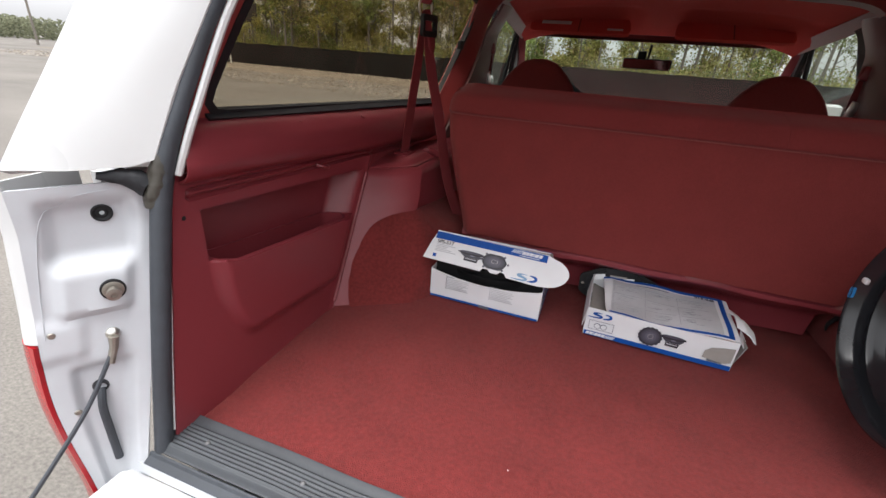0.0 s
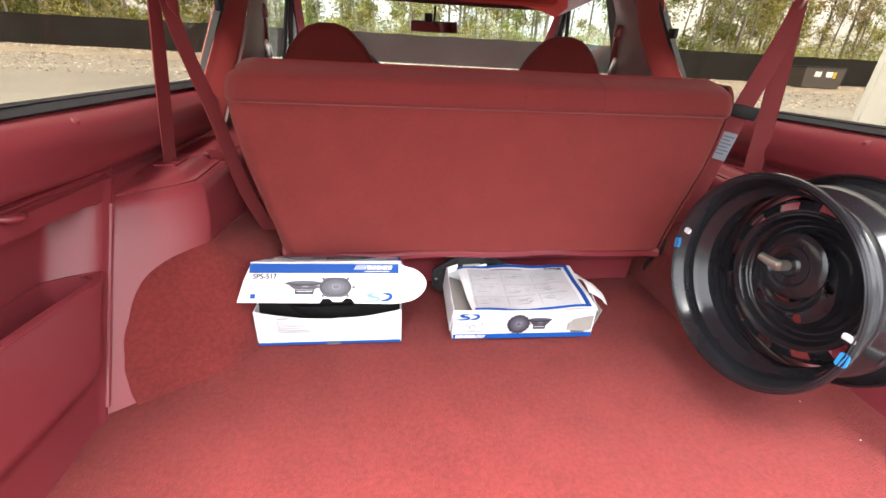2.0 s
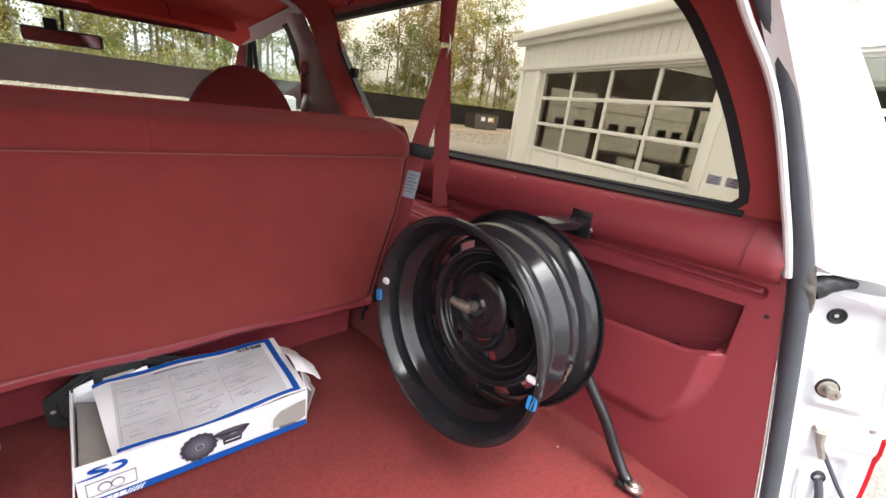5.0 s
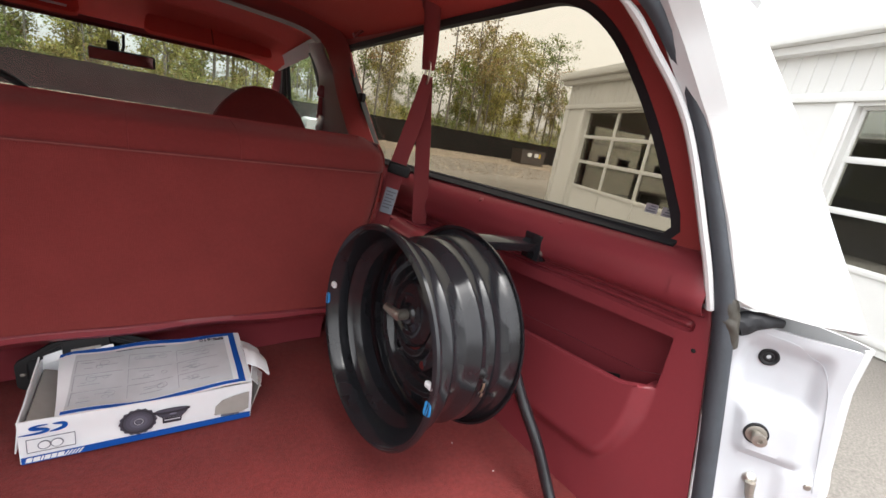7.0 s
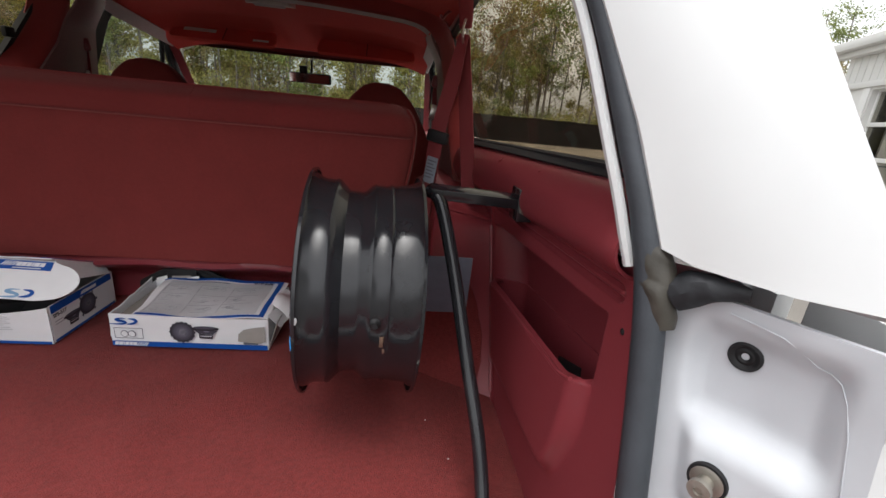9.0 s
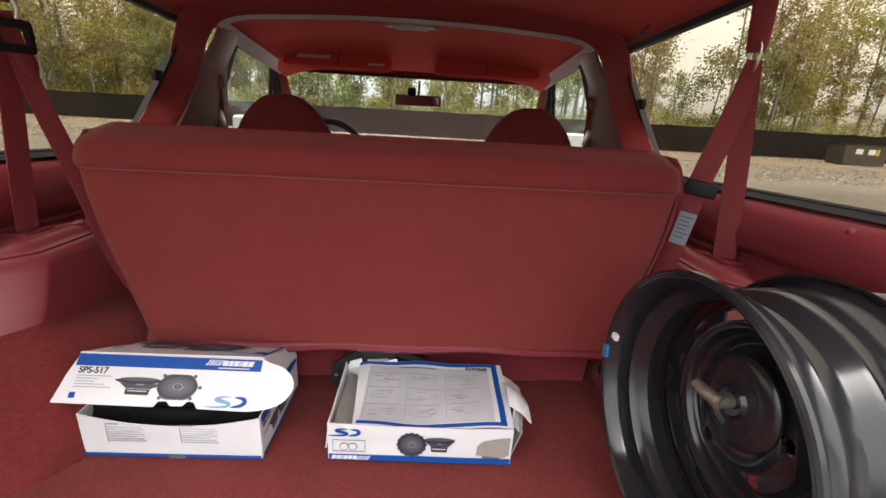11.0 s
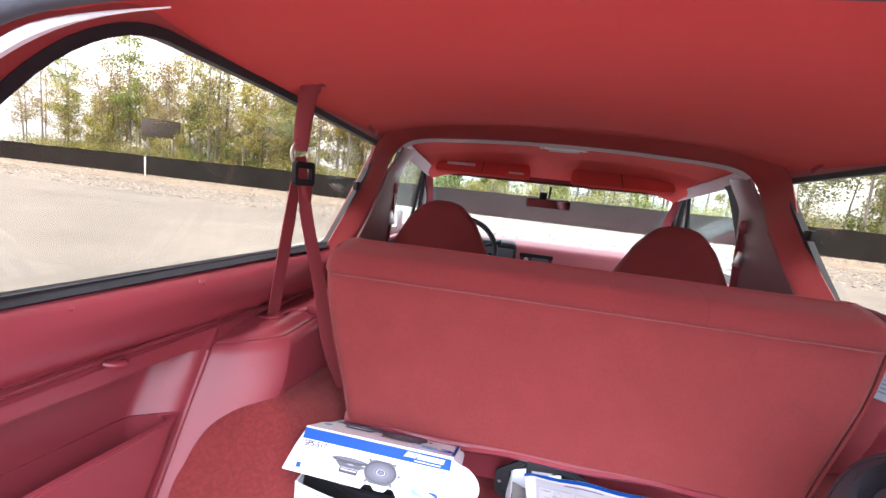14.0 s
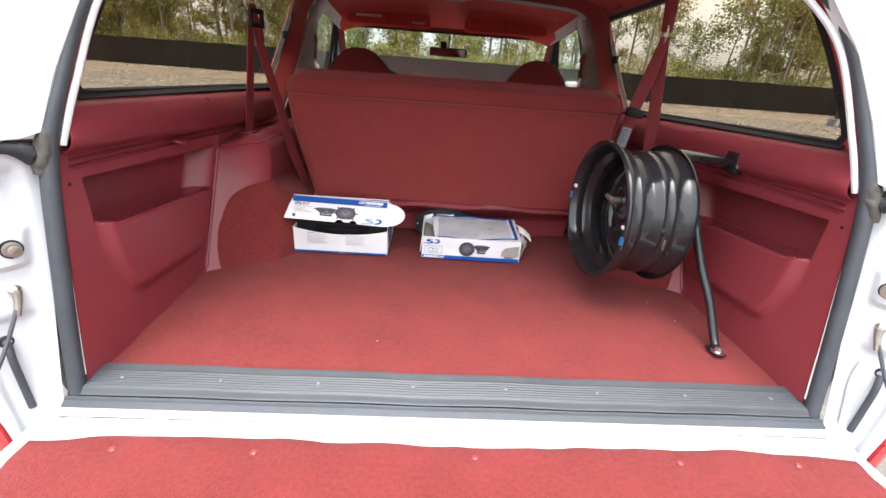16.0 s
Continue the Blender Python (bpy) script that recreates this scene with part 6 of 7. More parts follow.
def draped(name, mat, x0, x1, y0, y1, lift, label="", nx=16, ny=4):
    part(name, sheet(lambda a, b: on_top2(a, b, lift), lin(x0, x1, nx), lin(y0, y1, ny), 0.0006), mat, panel2, label)


draped("blue_border", BLUE, 0.03, w2 - 0.012, d2 - 0.013, d2 - 0.002, 0.0012, "blue printed border")
draped("blue_border", BLUE, 0.052, w2 - 0.012, 0.002, 0.010, 0.0012, "blue printed border")
draped("blue_border", BLUE, w2 - 0.024, w2 - 0.012, 0.008, d2 - 0.013, 0.0012, "blue printed border", 4, 12)
part("inner_fold", sheet(lambda u, v: (0.006 + 0.10 * u, 0.010 + (d2 - 0.02) * v, 0.066 - 0.035 * u), lin(0, 1, 6), lin(0, 1, 8), 0.002), CARDIN, c2, "grey folded end inside the carton")
draped("sheet_print", SILVER, 0.056, w2 - 0.034, 0.012, d2 - 0.020, 0.0012, "pale instruction drawing", 20, 10)
rnd = random.Random(4)
for k in range(9):
    x0, y0 = 0.060 + (k % 3) * 0.082, 0.022 + (k // 3) * 0.044
    draped("drawing_line", PALEINK, x0, x0 + 0.074, y0 + 0.037, y0 + 0.0380, 0.0020, "", 6, 2)
    draped("drawing_line", PALEINK, x0, x0 + 0.0010, y0, y0 + 0.037, 0.0020, "", 2, 4)
    for j in range(5):
        a, b = rnd.uniform(0.005, 0.036), rnd.uniform(0.004, 0.030)
        draped("drawing_mark", PALEINK, x0 + a, x0 + a + rnd.uniform(0.008, 0.032), y0 + b, y0 + b + 0.0011, 0.0020, "", 4, 2)
    for j in range(2):
        a, b, rr = rnd.uniform(0.012, 0.060), rnd.uniform(0.010, 0.026), rnd.uniform(0.004, 0.0085)
        part("drawing_ring", tube([on_top2(x0 + a + rr * math.cos(q), y0 + b + rr * math.sin(q), 0.0022) for q in lin(0, 2 * math.pi, 15)], 0.0005, 4), PALEINK, panel2)
draped("drawing_line", INK, 0.120, 0.205, d2 - 0.026, d2 - 0.0238, 0.0020, "", 8, 2)
mt = Matrix(((-1, 0, 0, 0.318), (0, -1, 0, d2 - 0.020), (0, 0, 1, h2 + 0.0165), (0, 0, 0, 1)))
writing("lettering", "SPS-610", 0.015, mt, DARKINK, panel2)
panel("blue_edge", front2, BLUE, (0.002, -0.001, 0.001), X, Z_, w2 - 0.004, 0.013, t=0.0006, off=0.0042)
mark(front2, Vector((0.082, -0.001, 0.012)), -X, -Z_, 0.076, 0.009, 0.0050, CARD)
emblem(front2, Vector((0.032, -0.002, 0.066)), X, Z_, 0.022, 0.0042, BLUE)
for a, b, c_, d_ in ((0.010, 0.022, 0.062, 0.0010), (0.010, 0.048, 0.062, 0.0010)):
    panel("print_line", front2, INK, (a, -0.002, b), X, Z_, c_, d_, t=0.0005, off=0.0045)
for a in (0.010, 0.071):
    panel("print_line", front2, INK, (a, -0.002, 0.022), X, Z_, 0.0010, 0.027, t=0.0005, off=0.0045)
for a in (0.032, 0.048):
    blob("print_ring", front2, INK, ellipse(a, 0.034, 0.0085, 0.0085, 20), (0, -0.002, 0), X, Z_, t=0.0005, off=0.0045)
    blob("print_ring", front2, CARD, ellipse(a, 0.034, 0.007, 0.007, 20), (0, -0.002, 0), X, Z_, t=0.0005, off=0.0049)
cone_print(front2, Vector((0, -0.003, 0)), X, Z_, 0.160, 0.044, 0.028, 0.027, 0.0045, teeth=16)
side_print(front2, Vector((0, -0.003, 0)), X, Z_, 0.212, 0.046, 0.050, 0.036, 0.0045)
blob("torn_patch", front2, CARDIN, [(0.284, 0.024), (0.335, 0.020), (0.347, 0.026), (0.347, 0.066), (0.322, 0.062), (0.298, 0.056), (0.286, 0.044)], (0, -0.003, 0), X, Z_, off=0.0045, label="torn grey patch")
panel("print_line", front2, INK, (0.296, -0.002, 0.016), X, Z_, 0.034, 0.006, t=0.0005, off=0.0045)
# torn flaps at the open end, and the folded left end
part("end_flap", sheet(lambda u, v: (w2 - 0.004 + 0.044 * u, 0.045 + 0.120 * v - 0.020 * u, h2 + 0.016 - 0.022 * u * u + 0.010 * math.sin(v * 5) + 0.004 * noise.noise((u * 5, v * 5, 3))), lin(0, 1, 10), lin(0, 1, 12), 0.002), CARD, c2, "torn white end flap")
part("end_flap", sheet(lambda u, v: (w2 - 0.002 + 0.024 * u + 0.012 * v, 0.004 + 0.050 * v + 0.014 * u, h2 + 0.008 - 0.036 * u), lin(0, 1, 6), lin(0, 1, 6), 0.002), CARD, c2, "torn white end flap")
part("end_flap", sheet(lambda u, v: (w2 + 0.018 * u, 0.006 + 0.070 * v, 0.010 + 0.062 * u), lin(0, 1, 6), lin(0, 1, 6), 0.002), CARDIN, c2, "grey inner end flap")
part("end_flap", sheet(lambda u, v: (0.002 - 0.007 * u, 0.004 + (d2 - 0.02) * v, h2 - 0.004 - 0.060 * u + 0.020 * v + 0.004 * noise.noise((u * 4, v * 6, 1))), lin(0, 1, 6), lin(0, 1, 10), 0.002), CARD, c2, "creased white end flap")
part("top_tab", sheet(lambda u, v: (0.004 + 0.11 * u, d2 - 0.006 + 0.006 * v, h2 - 0.008 + 0.016 * v + 0.010 * sstep(0, 0.3, u)), lin(0, 1, 8), lin(0, 1, 4), 0.0015), CARD, c2, "raised torn tab")

# loose speaker standing behind the second carton
spk = thing("loudspeaker", "black octagonal car loudspeaker leaning on the seat behind a carton", "loudspeaker", at=pose(-0.022, 0.854, FLOOR + 0.068, -8, -3, 2) @ Matrix.Diagonal((0.95, 0.8, 0.76, 1)))
oct_ = rounded([(-0.115, -0.040), (-0.060, -0.082), (0.060, -0.082), (0.115, -0.040), (0.115, 0.028), (0.052, 0.068), (-0.052, 0.068), (-0.115, 0.028)], 0.010, 3)
part("frame", ring(oct_, [(a * 0.84, b * 0.80) for a, b in oct_], lambda a, b: (a, -0.014, b), (0, 0.010, 0)), BLACK, spk, smooth=False)
part("inner_flange", ring([(a * 0.86, b * 0.82) for a, b in oct_], [(a * 0.70, b * 0.66) for a, b in oct_], lambda a, b: (a, -0.006, b), (0, 0.012, 0)), RUBBER, spk, smooth=False)
part("cone", sheet(lambda k, i: (oct_[int(i)][0] * (0.74 - 0.5 * k), 0.004 + 0.022 * k, oct_[int(i)][1] * (0.70 - 0.48 * k)), lin(0, 1, 8), list(range(len(oct_))) + [0]), RUBBER, spk)
part("magnet", lathe([(0, 0.0), (0.045, 0.0), (0.045, 0.014), (0, 0.014)], 28, m=Matrix.Translation((0, 0.022, 0)) @ pose(0, 0, 0, -90, 0, 0)), BLACK, spk)
part("bridge", boxm(-0.040, 0.040, -0.022, -0.010, 0.030, 0.070, bevel=0.003), BLACK, spk, "black bridge over the cone")
part("label", boxm(-0.026, 0.024, -0.0236, -0.0222, 0.036, 0.044), CARDIN, spk, "pale label")
for sx in (-1, 1):
    part("strut", tube([(sx * 0.040, -0.014, 0.060), (sx * 0.085, -0.016, 0.030)], 0.004, 8), BLACK, spk)
    part("screw", lathe([(0, 0.004), (0.004, 0.003), (0.005, 0)], 10, m=Matrix.Translation((sx * 0.104, -0.014, -0.006)) @ pose(0, 0, 0, 90, 0, 0)), DULL, spk)

# small litter on the carpet and in the pocket
for x, y in ((0.62, 0.40), (0.655, 0.30), (-0.2, 0.15)):
    solid("crumb", lathe([(0, 0.0015), (0.0015, 0.0008), (0.001, 0)], 6, m=Matrix.Translation((x, y, FLOOR + 0.002))), CARD, "small white crumb on the carpet", "crumb", group="crumbs")
solid("card_scrap", prism([(0, 0), (0.085, -0.02), (0.090, 0.065), (0.020, 0.090)], lambda a, b: (0.800, 0.165 + a, 0.985 + b), (0.002, 0, 0)), BLACK, "dark card scrap in the map pocket", "card", smooth=False)

# ---- fence along the lot ----
fence = thing("fence", "dark screen-cloth fence on posts along the lot's edge", "fence", car=False)
FA, FB = Vector((-54, 35.42, 0)), Vector((56, 25.5, 0))
fdir = (FB - FA).normalized()
fn = Vector((-fdir.y, fdir.x, 0))
L = (FB - FA).length
n = int(L / 3.0)
for i in range(n):
    a = FA + fdir * (L * i / n)
    b = FA + fdir * (L * (i + 1) / n)
    h = 1.86 + 0.05 * noise.noise((i * 0.7, 0, 0))

    def cloth(u, v, a=a, b=b, h=h):
        p = a.lerp(b, u)
        return p + fn * (0.05 * noise.noise((p.x * 0.8, v * 2, 3))) + Vector((0, 0, 0.02 + h * v - 0.04 * math.sin(u * 3.14) * v))
    part("screen", sheet(cloth, lin(0, 1, 9), lin(0, 1, 5), 0.01), FENCE, fence)
    part("post", tube([a + fn * 0.06, a + fn * 0.06 + Vector((0, 0, h + 0.06))], 0.03, 6), DULL, fence)

# gravel verge at the foot of the fence
verge = material("gravel_verge", (0.195, 0.166, 0.134), 0.95, scale=7, vary=0.55, bump=1.0, bump_scale=30, big=0.7, big_vary=0.3, spec=0.1)
solid("gravel_verge", sheet(lambda u, v: FA.lerp(FB, u) - fn * (0.0 + 6.5 * v + 1.6 * v * noise.noise((u * 40, 0, 1))) + Vector((0, 0, 0.05 + 0.10 * (1 - v) * (0.6 + 0.4 * noise.noise((u * 150, v * 3, 2))) - 0.07 * v)), lin(0, 1, 160), lin(0, 1, 8), 0.02), verge, "gravel and leaf litter along the fence", "gravel", "stuff", car=False)

# loose stones and leaf litter strewn over the lot before the fence
r = random.Random(17)
co, fa = [], []
for i in range(26000):
    p = FA.lerp(FB, r.uniform(0.10, 0.92)) - fn * (0.3 + 15.0 * r.random() ** 1.7)
    sz, a = r.uniform(0.025, 0.075), r.uniform(0, 6.28)
    u, v = Vector((math.cos(a), math.sin(a), 0)) * sz, Vector((-math.sin(a), math.cos(a), 0)) * sz * r.uniform(0.5, 0.9)
    c = p + Vector((0, 0, ground_height(p.x, p.y) + 0.006 + 0.16 * max(0, 1 - abs((p - FA).dot(fn)) / 5.0)))
    k = len(co)
    co += [tuple(c - u - v * 0.4), tuple(c + u - v * 0.5), tuple(c + v), tuple(c + Vector((r.uniform(-0.3, 0.3) * sz, 0, sz * 0.7)))]
    fa += [(k, k + 1, k + 3), (k + 1, k + 2, k + 3), (k + 2, k, k + 3)]
me = bpy.data.meshes.new("loose_stones")
me.from_pydata(co, [], fa)
me.materials.append(strewn_material("loose_gravel", (0.24, 0.205, 0.165)))
tagged(new("loose_stones", me), "loose gravel and leaf litter strewn over the lot", "gravel", "", "stuff")

# ---- trees beyond the fence ----


def tree(seed, height, spread, leaf, dens, trunk=0.09, low=0.25):
    """A slender tree: tapered trunk, limbs, twigs and a crown of many small leaves with gaps."""
    r = random.Random(seed)
    root = thing("tree", "slender tree with sparse yellow-green autumn leaves", "tree", group="trees beyond the fence", car=False)
    bm = bmesh.new()
    bend = Vector((r.uniform(-0.5, 0.5), r.uniform(-0.5, 0.5), 0))
    top = lambda t: Vector((bend.x * t * t, bend.y * t * t, height * t))
    tube([top(t) for t in lin(0, 1, 9)], [0.80 * trunk * (1 - 0.72 * t) for t in lin(0, 1, 9)], 7, bm)
    tips = []
    nl = int(height * 1.9)
    for i in range(nl):
        t = low + (0.97 - low) * (i + r.random()) / nl
        a = r.uniform(0, 2 * math.pi)
        ln = spread * (0.35 + 0.65 * math.sin(math.pi * min(1, (t - low) / (1 - low) * 0.8 + 0.15))) * r.uniform(0.6, 1.1)
        b = top(t)
        d = Vector((math.cos(a), math.sin(a), r.uniform(0.5, 1.3))).normalized()
        e = b + d * ln
        mid = b.lerp(e, 0.5) + Vector((0, 0, -0.06 * ln))
        w = trunk * (1 - 0.8 * t) * 0.4
        tube([b, mid, e], [w, w * 0.6, w * 0.2], 4, bm)
        for q in (0.35, 0.55, 0.7, 0.85, 1.0):
            p = b.lerp(e, q)
            tips.append((p, 0.25 + 0.30 * ln * 0.5))
            if r.random() < 0.6:
                dd = Vector((r.uniform(-1, 1), r.uniform(-1, 1), r.uniform(-0.2, 1))).normalized() * ln * 0.35
                tube([p, p + dd], [w * 0.3, w * 0.12], 3, bm)
                tips.append((p + dd, 0.3))
    part("trunk", bm, BARK, root)
    co, fa = [], []
    for p, rad in tips:
        for _ in range(int(1.9 * dens * r.choice((0.0, 0.0, 0.15, 0.7, 2.0)) * (1.15 - 0.5 * p.z / height))):
            c = p + Vector((r.gauss(0, rad * 0.62), r.gauss(0, rad * 0.62), r.gauss(0, rad * 0.5)))
            u = Vector((r.uniform(-1, 1), r.uniform(-1, 1), r.uniform(-1, 1))).normalized()
            v = u.orthogonal().normalized()
            sz = r.uniform(0.05, 0.105)
            k = len(co)
            co += [c - u * sz, c + v * sz * 0.6, c + u * sz, c - v * sz * 0.6]
            fa.append((k, k + 1, k + 2, k + 3))
    me = bpy.data.meshes.new("crown")
    me.from_pydata([tuple(c) for c in co], [], fa)
    me.materials.append(leaf)
    ob = new("crown", me)
    ob.parent = root
    return root


kinds = [tree(11, 9.0, 2.3, LEAF[0], 22, 0.11), tree(12, 7.5, 2.1, LEAF[0], 26, 0.09), tree(13, 10.0, 2.4, LEAF[1], 20, 0.13, 0.3), tree(14, 5.4, 1.9, LEAF[1], 24, 0.08, 0.15), tree(15, 8.6, 2.0, LEAF[2], 13, 0.11, 0.35), tree(16, 4.2, 1.4, LEAF[0], 28, 0.07, 0.1), tree(17, 8.8, 1.9, LEAF[2], 8, 0.10, 0.4)]
r = random.Random(7)
used = set()
k = 0
for i in range(210):
    u = (i + r.uniform(-0.5, 0.5)) / 170 if i < 170 else r.uniform(0.08, 0.60)
    p = FA.lerp(FB, u) + fn * r.choice((1.6, 3.0, 4.5, 6.5, 9.0, 12.0))
    kind = r.choice((0, 1, 1, 2, 3, 4, 4, 5, 6, 6))
    m = Matrix.Translation(p) @ pose(0, 0, 0, 0, 0, r.uniform(0, 360))
    sc = r.uniform(0.95, 1.40)
    src = kinds[kind]
    if kind not in used:
        used.add(kind)
        src.matrix_basis = m
    else:
        ob = copy_thing(src, m)
        ob.scale = (sc, sc, sc)

# undergrowth: a low uneven thicket behind the fence, green and ochre
r = random.Random(9)
for part_, leafm, hi, num in ((0, LEAF[1], 2.2, 62000), (1, LEAF[0], 2.8, 66000), (2, LEAF[2], 2.8, 22000)):
    co, fa = [], []
    for i in range(num):
        u = r.random()
        back = r.uniform(0.5, 10.0)
        p = FA.lerp(FB, u) + fn * back
        top = 0.9 + hi * (0.5 + 0.9 * noise.noise((p.x * 0.22, p.y * 0.22, part_ * 7))) + 0.05 * back
        z = max(0.1, top) * r.random() ** 0.6
        c = p + Vector((0, 0, z))
        a = Vector((r.uniform(-1, 1), r.uniform(-1, 1), r.uniform(-1, 1))).normalized()
        v = a.orthogonal().normalized()
        sz = r.uniform(0.045, 0.10)
        k = len(co)
        co += [tuple(c - a * sz), tuple(c + v * sz * 0.7), tuple(c + a * sz), tuple(c - v * sz * 0.7)]
        fa.append((k, k + 1, k + 2, k + 3))
    me = bpy.data.meshes.new("thicket")
    me.from_pydata(co, [], fa)
    me.materials.append(leafm)
    tagged(new("thicket", me), ("low green thicket behind the fence", "yellow-green thicket behind the fence", "ochre autumn scrub behind the fence")[part_], "undergrowth", "", "stuff")

# far wood to the left of the lot, beyond a red kerb
co, fa = [], []
for i in range(46000):
    t = r.random()
    p = Vector((-130 + 30 * r.random(), -45 + 110 * t, 0))
    top = 2.4 + 2.4 * (0.5 + 0.5 * noise.noise((p.x * 0.12, p.y * 0.12, 4)))
    c = p + Vector((0, 0, top * r.random() ** 0.7))
    a = Vector((r.uniform(-1, 1), r.uniform(-1, 1), r.uniform(-1, 1))).normalized()
    v = a.orthogonal().normalized()
    sz = r.uniform(0.18, 0.34)
    k = len(co)
    co += [tuple(c - a * sz), tuple(c + v * sz * 0.7), tuple(c + a * sz), tuple(c - v * sz * 0.7)]
    fa.append((k, k + 1, k + 2, k + 3))
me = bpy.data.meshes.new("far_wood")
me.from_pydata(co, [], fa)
# the haze of distance is mixed into this leaf colour
me.materials.append(leaf_material("haze_tinted_leaves", (0.19, 0.20, 0.13)))
tagged(new("far_wood", me), "green wood far beyond the lot, haze put into its colour", "wood", "", "stuff")
redpaint = material("red_kerb_paint", (0.42, 0.06, 0.05), 0.7, scale=10, vary=0.2)
solid("kerb", boxm(-0.1, 0.1, -30, 16, 0, 0.14, bevel=0.02), redpaint, "low red painted kerb at the lot's edge", "kerb", "structure", car=False, at=pose(-62, 10, 0, 0, 0, 4))

for x, y, h in ((-62, 34, 9.5), (-74, 30, 9.0), (-29, 38, 10.5)):
    pl = thing("utility_pole", "tall grey utility pole with a cross arm", "utility pole", group="utility poles", car=False, at=pose(x, y, 0))
    part("pole", tube([(0, 0, 0), (0, 0, h)], [0.13, 0.09], 10), BARK, pl)
    part("cross_arm", boxm(-1.0, 1.0, -0.06, 0.06, h - 0.9, h - 0.75), BARK, pl)

board = thing("billboard", "dark weathered billboard behind the trees", "billboard", car=False, at=pose(-33.5, 35.0, 0, 0, 0, 44))
part("panel", boxm(-1.5, 1.5, -0.06, 0.06, 3.6, 5.3, bevel=0.02), BIN, board)
for x in (-1.0, 1.0):
    part("post", boxm(x - 0.08, x + 0.08, 0.06, 0.2, 0, 4.9), BARK, board)
marker = thing("marker_post", "white plastic marker post by the fence", "post", car=False, at=pose(-31.8, 31.6, 0))
part("post", boxm(-0.05, 0.05, -0.05, 0.05, 0, 1.75, bevel=0.01), SIDING, marker)

# ---- garage building with glazed doors ----
gar = thing("garage_building", "white metal-clad garage with glazed sectional doors", "garage", car=False, at=pose(8.95, 7.40, 0, 0, 0, -90 - 21.8))
# local x runs along the front from its far corner towards the truck's rear, local -y faces the lot... front face at y = 0
CONCRETE = material("grey_concrete", (0.20, 0.19, 0.18), 0.8, scale=4, vary=0.2, bump=0.1)
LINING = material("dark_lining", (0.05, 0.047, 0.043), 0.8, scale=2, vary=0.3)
D1, D2, DW, EAVE, DTOP = 0.95, 6.55, 4.65, 3.20, 2.50


def wall_piece(x0, x1, z0, z1, name="wall_panel"):
    bm = boxm(x0, x1, 0.0, 0.2, z0, z1)
    return part(name, bm, SIDING, gar)


for x0, x1, z0, z1 in ((0, D1, 0, EAVE), (D1, D1 + DW, DTOP, EAVE), (D1 + DW, D2, 0, EAVE), (D2, D2 + DW, DTOP, EAVE), (D2 + DW, 16, 0, EAVE)):
    wall_piece(x0, x1, z0, z1)
for x in lin(0.15, 15.85, 80):
    part("rib", boxm(x - 0.012, x + 0.012, -0.012, 0.001, DTOP + 0.16, EAVE - 0.1), SIDING, gar)
part("side_wall", boxm(0.0, 0.2, 0.2, 9.0, 0, EAVE), SIDING, gar)
part("back_wall", boxm(0.0, 16, 9.0, 9.2, 0, EAVE), SIDING, gar)
part("end_wall", boxm(15.8, 16, 0.2, 9.0, 0, EAVE), SIDING, gar)
part("roof", boxm(-0.25, 16.2, -0.28, 0.5, EAVE, EAVE + 0.16, bevel=0.02), SIDING, gar, "white roof edge and gutter")
part("roof", boxm(-0.25, 16.2, 8.2, 9.4, EAVE, EAVE + 0.16, bevel=0.02), SIDING, gar)
# unseen roof opening, added to let daylight onto the inner doors
part("added_roof_light", boxm(0.0, 16.0, 0.5, 8.2, EAVE + 0.05, EAVE + 0.06), CLEAR, gar, "added clear pane over an unseen roof opening", smooth=False).visible_shadow = False
part("garage_floor", boxm(0.2, 15.8, 0.2, 9.0, 0.03, 0.05), CONCRETE, gar, "grey concrete floor")
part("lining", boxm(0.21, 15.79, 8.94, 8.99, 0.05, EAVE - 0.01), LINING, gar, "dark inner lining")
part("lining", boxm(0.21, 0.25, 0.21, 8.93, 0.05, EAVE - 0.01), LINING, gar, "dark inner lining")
for k in range(4):
    x0, y0 = 0.75 + 1.75 * k, 0.30
    inner = part("inner_door", boxm(y0, y0 + 0.06, x0, x0 + 1.45, 0.05, 2.25, bevel=0.01), SIDING, gar, "white inner sectional door with small lights")
    for z in (0.65, 1.25, 1.85):
        part("joint", boxm(y0 + 0.061, y0 + 0.064, x0 + 0.01, x0 + 1.44, z - 0.012, z + 0.012), INK, inner)
    for q in (0.25, 0.85):
        part("small_light", boxm(y0 + 0.061, y0 + 0.066, x0 + q, x0 + q + 0.34, 1.36, 1.56, bevel=0.01), BLACK, inner, "small dark window")
for x0 in (1.5, 6.9):
    bench_ = part("workbench", boxm(x0, x0 + 2.2, 1.5, 2.2, 0.86, 0.92, bevel=0.01), BIN, gar, "dark workbench inside")
    for dx in (0.05, 2.05):
        part("leg", boxm(x0 + dx, x0 + dx + 0.09, 1.55, 2.15, 0.05, 0.86), BLACK, bench_)
part("eave_trim", boxm(-0.2, 16.1, -0.16, 0.0, EAVE - 0.10, EAVE - 0.002, bevel=0.01), SIDING, gar)
part("band", boxm(-0.02, 16, -0.05, -0.001, DTOP + 0.04, DTOP + 0.14, bevel=0.008), SIDING, gar, "projecting white band")
for x in (0.08, D1 - 0.12, D1 + DW + 0.12, D2 - 0.12, D2 + DW + 0.12):
    part("corner_post", boxm(x - 0.09, x + 0.09, -0.03, -0.0015, 0, DTOP + 0.04, bevel=0.006), SIDING, gar)
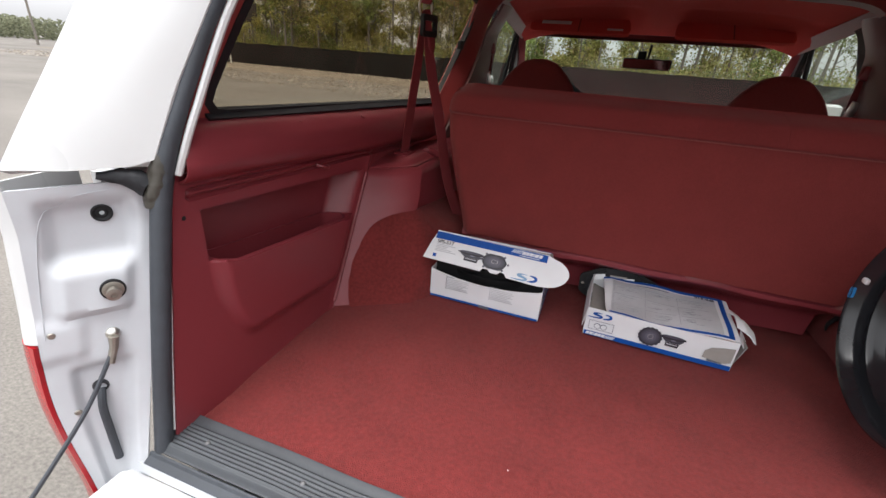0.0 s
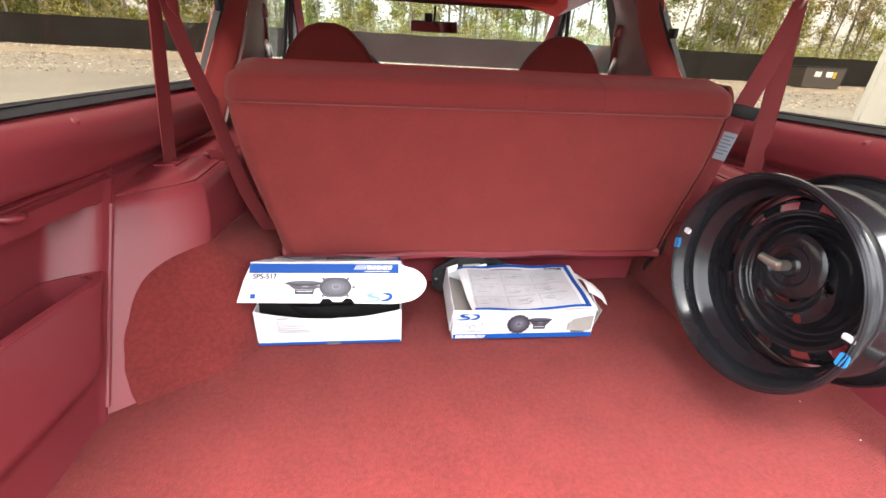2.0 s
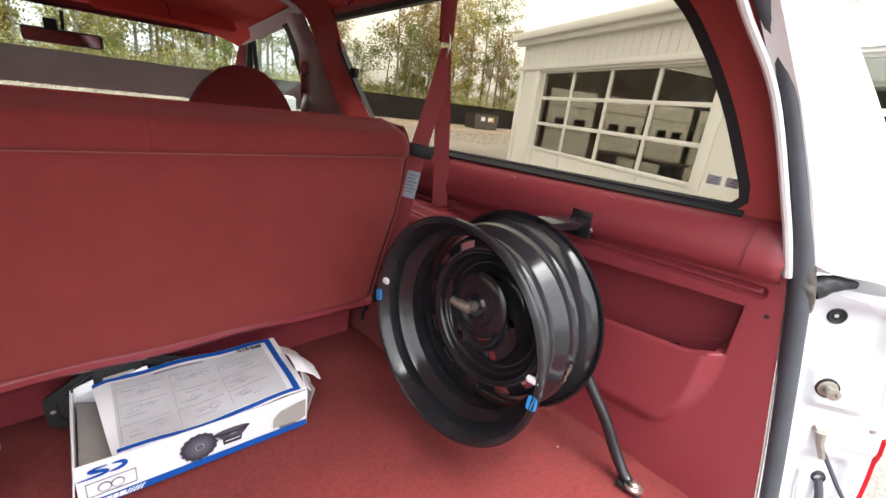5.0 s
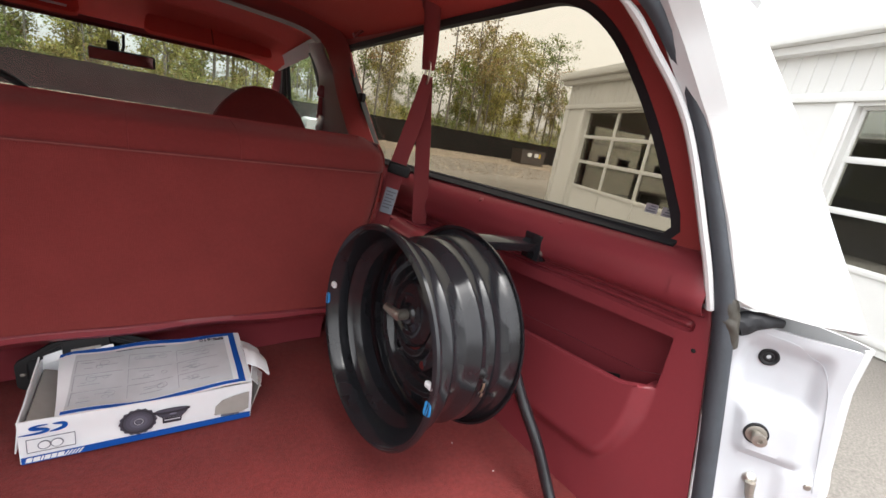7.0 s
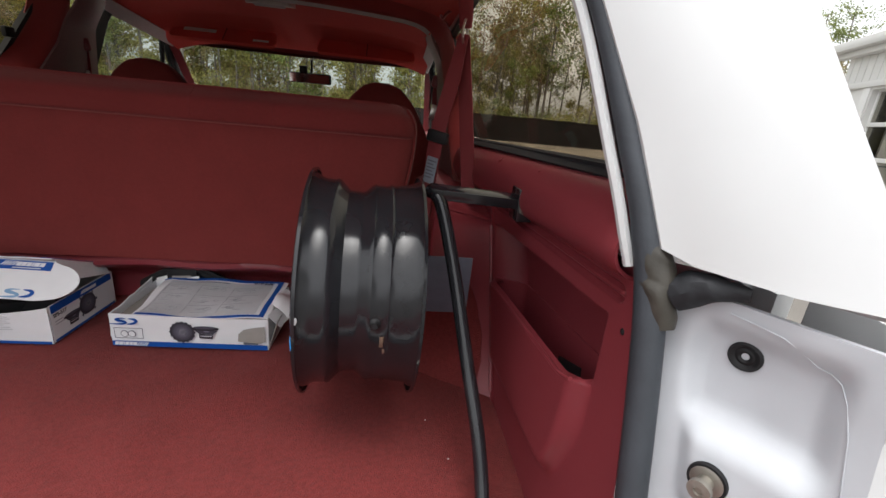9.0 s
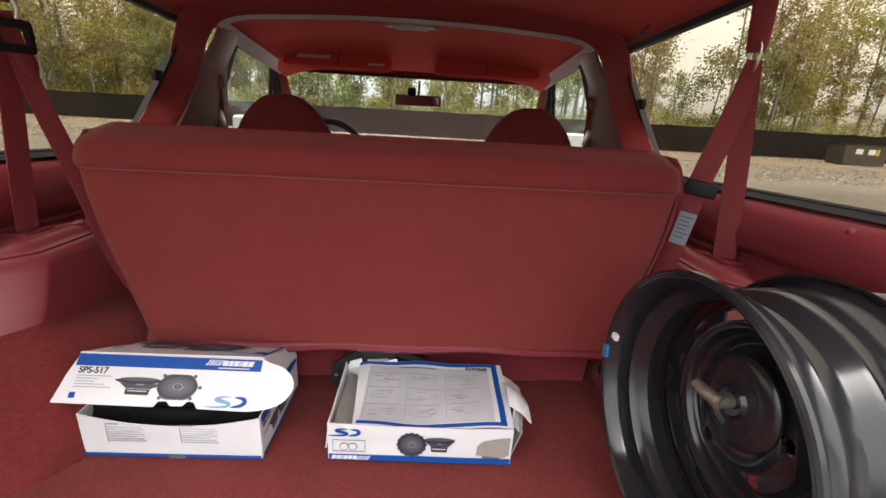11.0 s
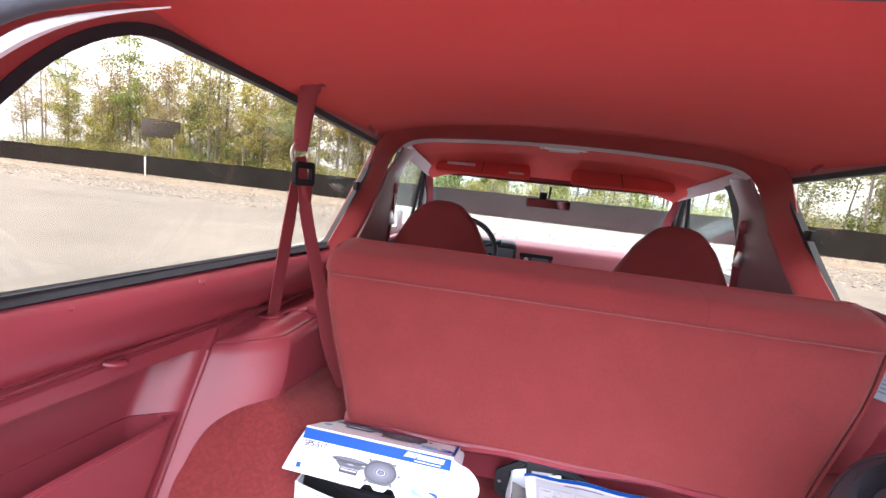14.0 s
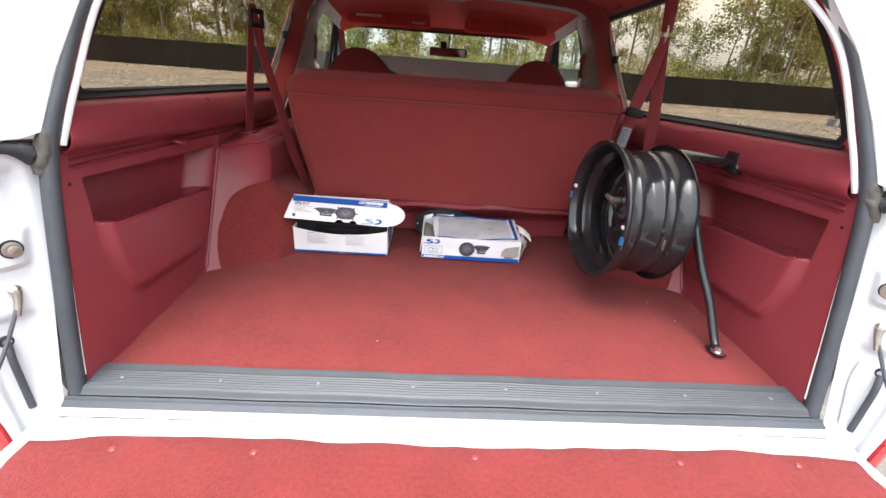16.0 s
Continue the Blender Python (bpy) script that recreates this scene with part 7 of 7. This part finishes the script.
for nm, x0 in (("door", D1), ("door", D2)):
    dr = part(nm, boxm(x0, x0 + DW, 0.10, 0.14, 0, 0.12), SIDING, gar, "white sectional door glazed in three rows")
    rows = [0.12, 0.78, 1.36, 1.93, DTOP]
    for i, z in enumerate(rows):
        part("rail", boxm(x0, x0 + DW, 0.085, 0.145, z - 0.035, z + 0.035, bevel=0.005), SIDING, dr)
    for i in range(5):
        x = x0 + DW * i / 4
        part("stile", boxm(max(x0, x - 0.035), min(x0 + DW, x + 0.035), 0.087, 0.143, 0.12, DTOP, bevel=0.005), SIDING, dr)
    for i in range(4):
        part("solid_panel", boxm(x0 + DW * i / 4 + 0.03, x0 + DW * (i + 1) / 4 - 0.03, 0.105, 0.13, 0.15, 0.75), SIDING, dr)
        for j in range(1, 4):
            part("pane", boxm(x0 + DW * i / 4 + 0.03, x0 + DW * (i + 1) / 4 - 0.03, 0.110, 0.118, rows[j] + 0.03, rows[j + 1] - 0.03), SHOPGLASS, dr, "reflecting glass pane", smooth=False).visible_shadow = False

# ---- waste container by the fence ----
bin_ = thing("waste_container", "brown steel waste container with pale labels", "container", car=False, at=pose(26.6, 25.4, 0, 0, 0, -8))
part("body", prism([(-1.15, 0.12), (1.15, 0.12), (1.25, 1.25), (-1.25, 1.25)], lambda a, b: (a, -0.7, b), (0, 1.4, 0)), BIN, bin_, sharp=20)
part("lid", boxm(-1.27, 1.27, -0.72, 0.72, 1.25, 1.32, bevel=0.02), BLACK, bin_)
for x in (-0.4, 0.3):
    part("label", boxm(x - 0.2, x + 0.2, -0.712, -0.702, 0.75, 1.05), CARD, bin_, "pale printed label")
part("label", boxm(0.55, 0.72, -0.712, -0.702, 0.7, 1.05), leaf_material("yellow_print", (0.6, 0.45, 0.05)), bin_, "yellow printed label")
for s in (-1, 1):
    part("pocket", boxm(s * 1.2 - 0.06, s * 1.2 + 0.06, -0.5, 0.5, 0.7, 0.85), BIN, bin_)

# dry leaves blown about the lot
r = random.Random(31)
co, fa = [], []
for i in range(140):
    x, y = r.choice((-1, 1)) * r.uniform(1.3, 12), r.uniform(-5, 14)
    a, sz = r.uniform(0, 6.28), r.uniform(0.02, 0.045)
    u, v = Vector((math.cos(a), math.sin(a), r.uniform(-0.2, 0.3))), Vector((-math.sin(a), math.cos(a), r.uniform(-0.2, 0.3)))
    c = Vector((x, y, 0.022))
    k = len(co)
    co += [tuple(c - u * sz), tuple(c + v * sz * 0.6 + Vector((0, 0, 0.006))), tuple(c + u * sz), tuple(c - v * sz * 0.6 + Vector((0, 0, 0.008)))]
    fa.append((k, k + 1, k + 2, k + 3))
me = bpy.data.meshes.new("fallen_leaves")
me.from_pydata(co, [], fa)
me.materials.append(leaf_material("dry_leaves", (0.20, 0.11, 0.05)))
tagged(new("fallen_leaves", me), "dry brown leaves scattered on the lot", "leaves", "", "stuff")
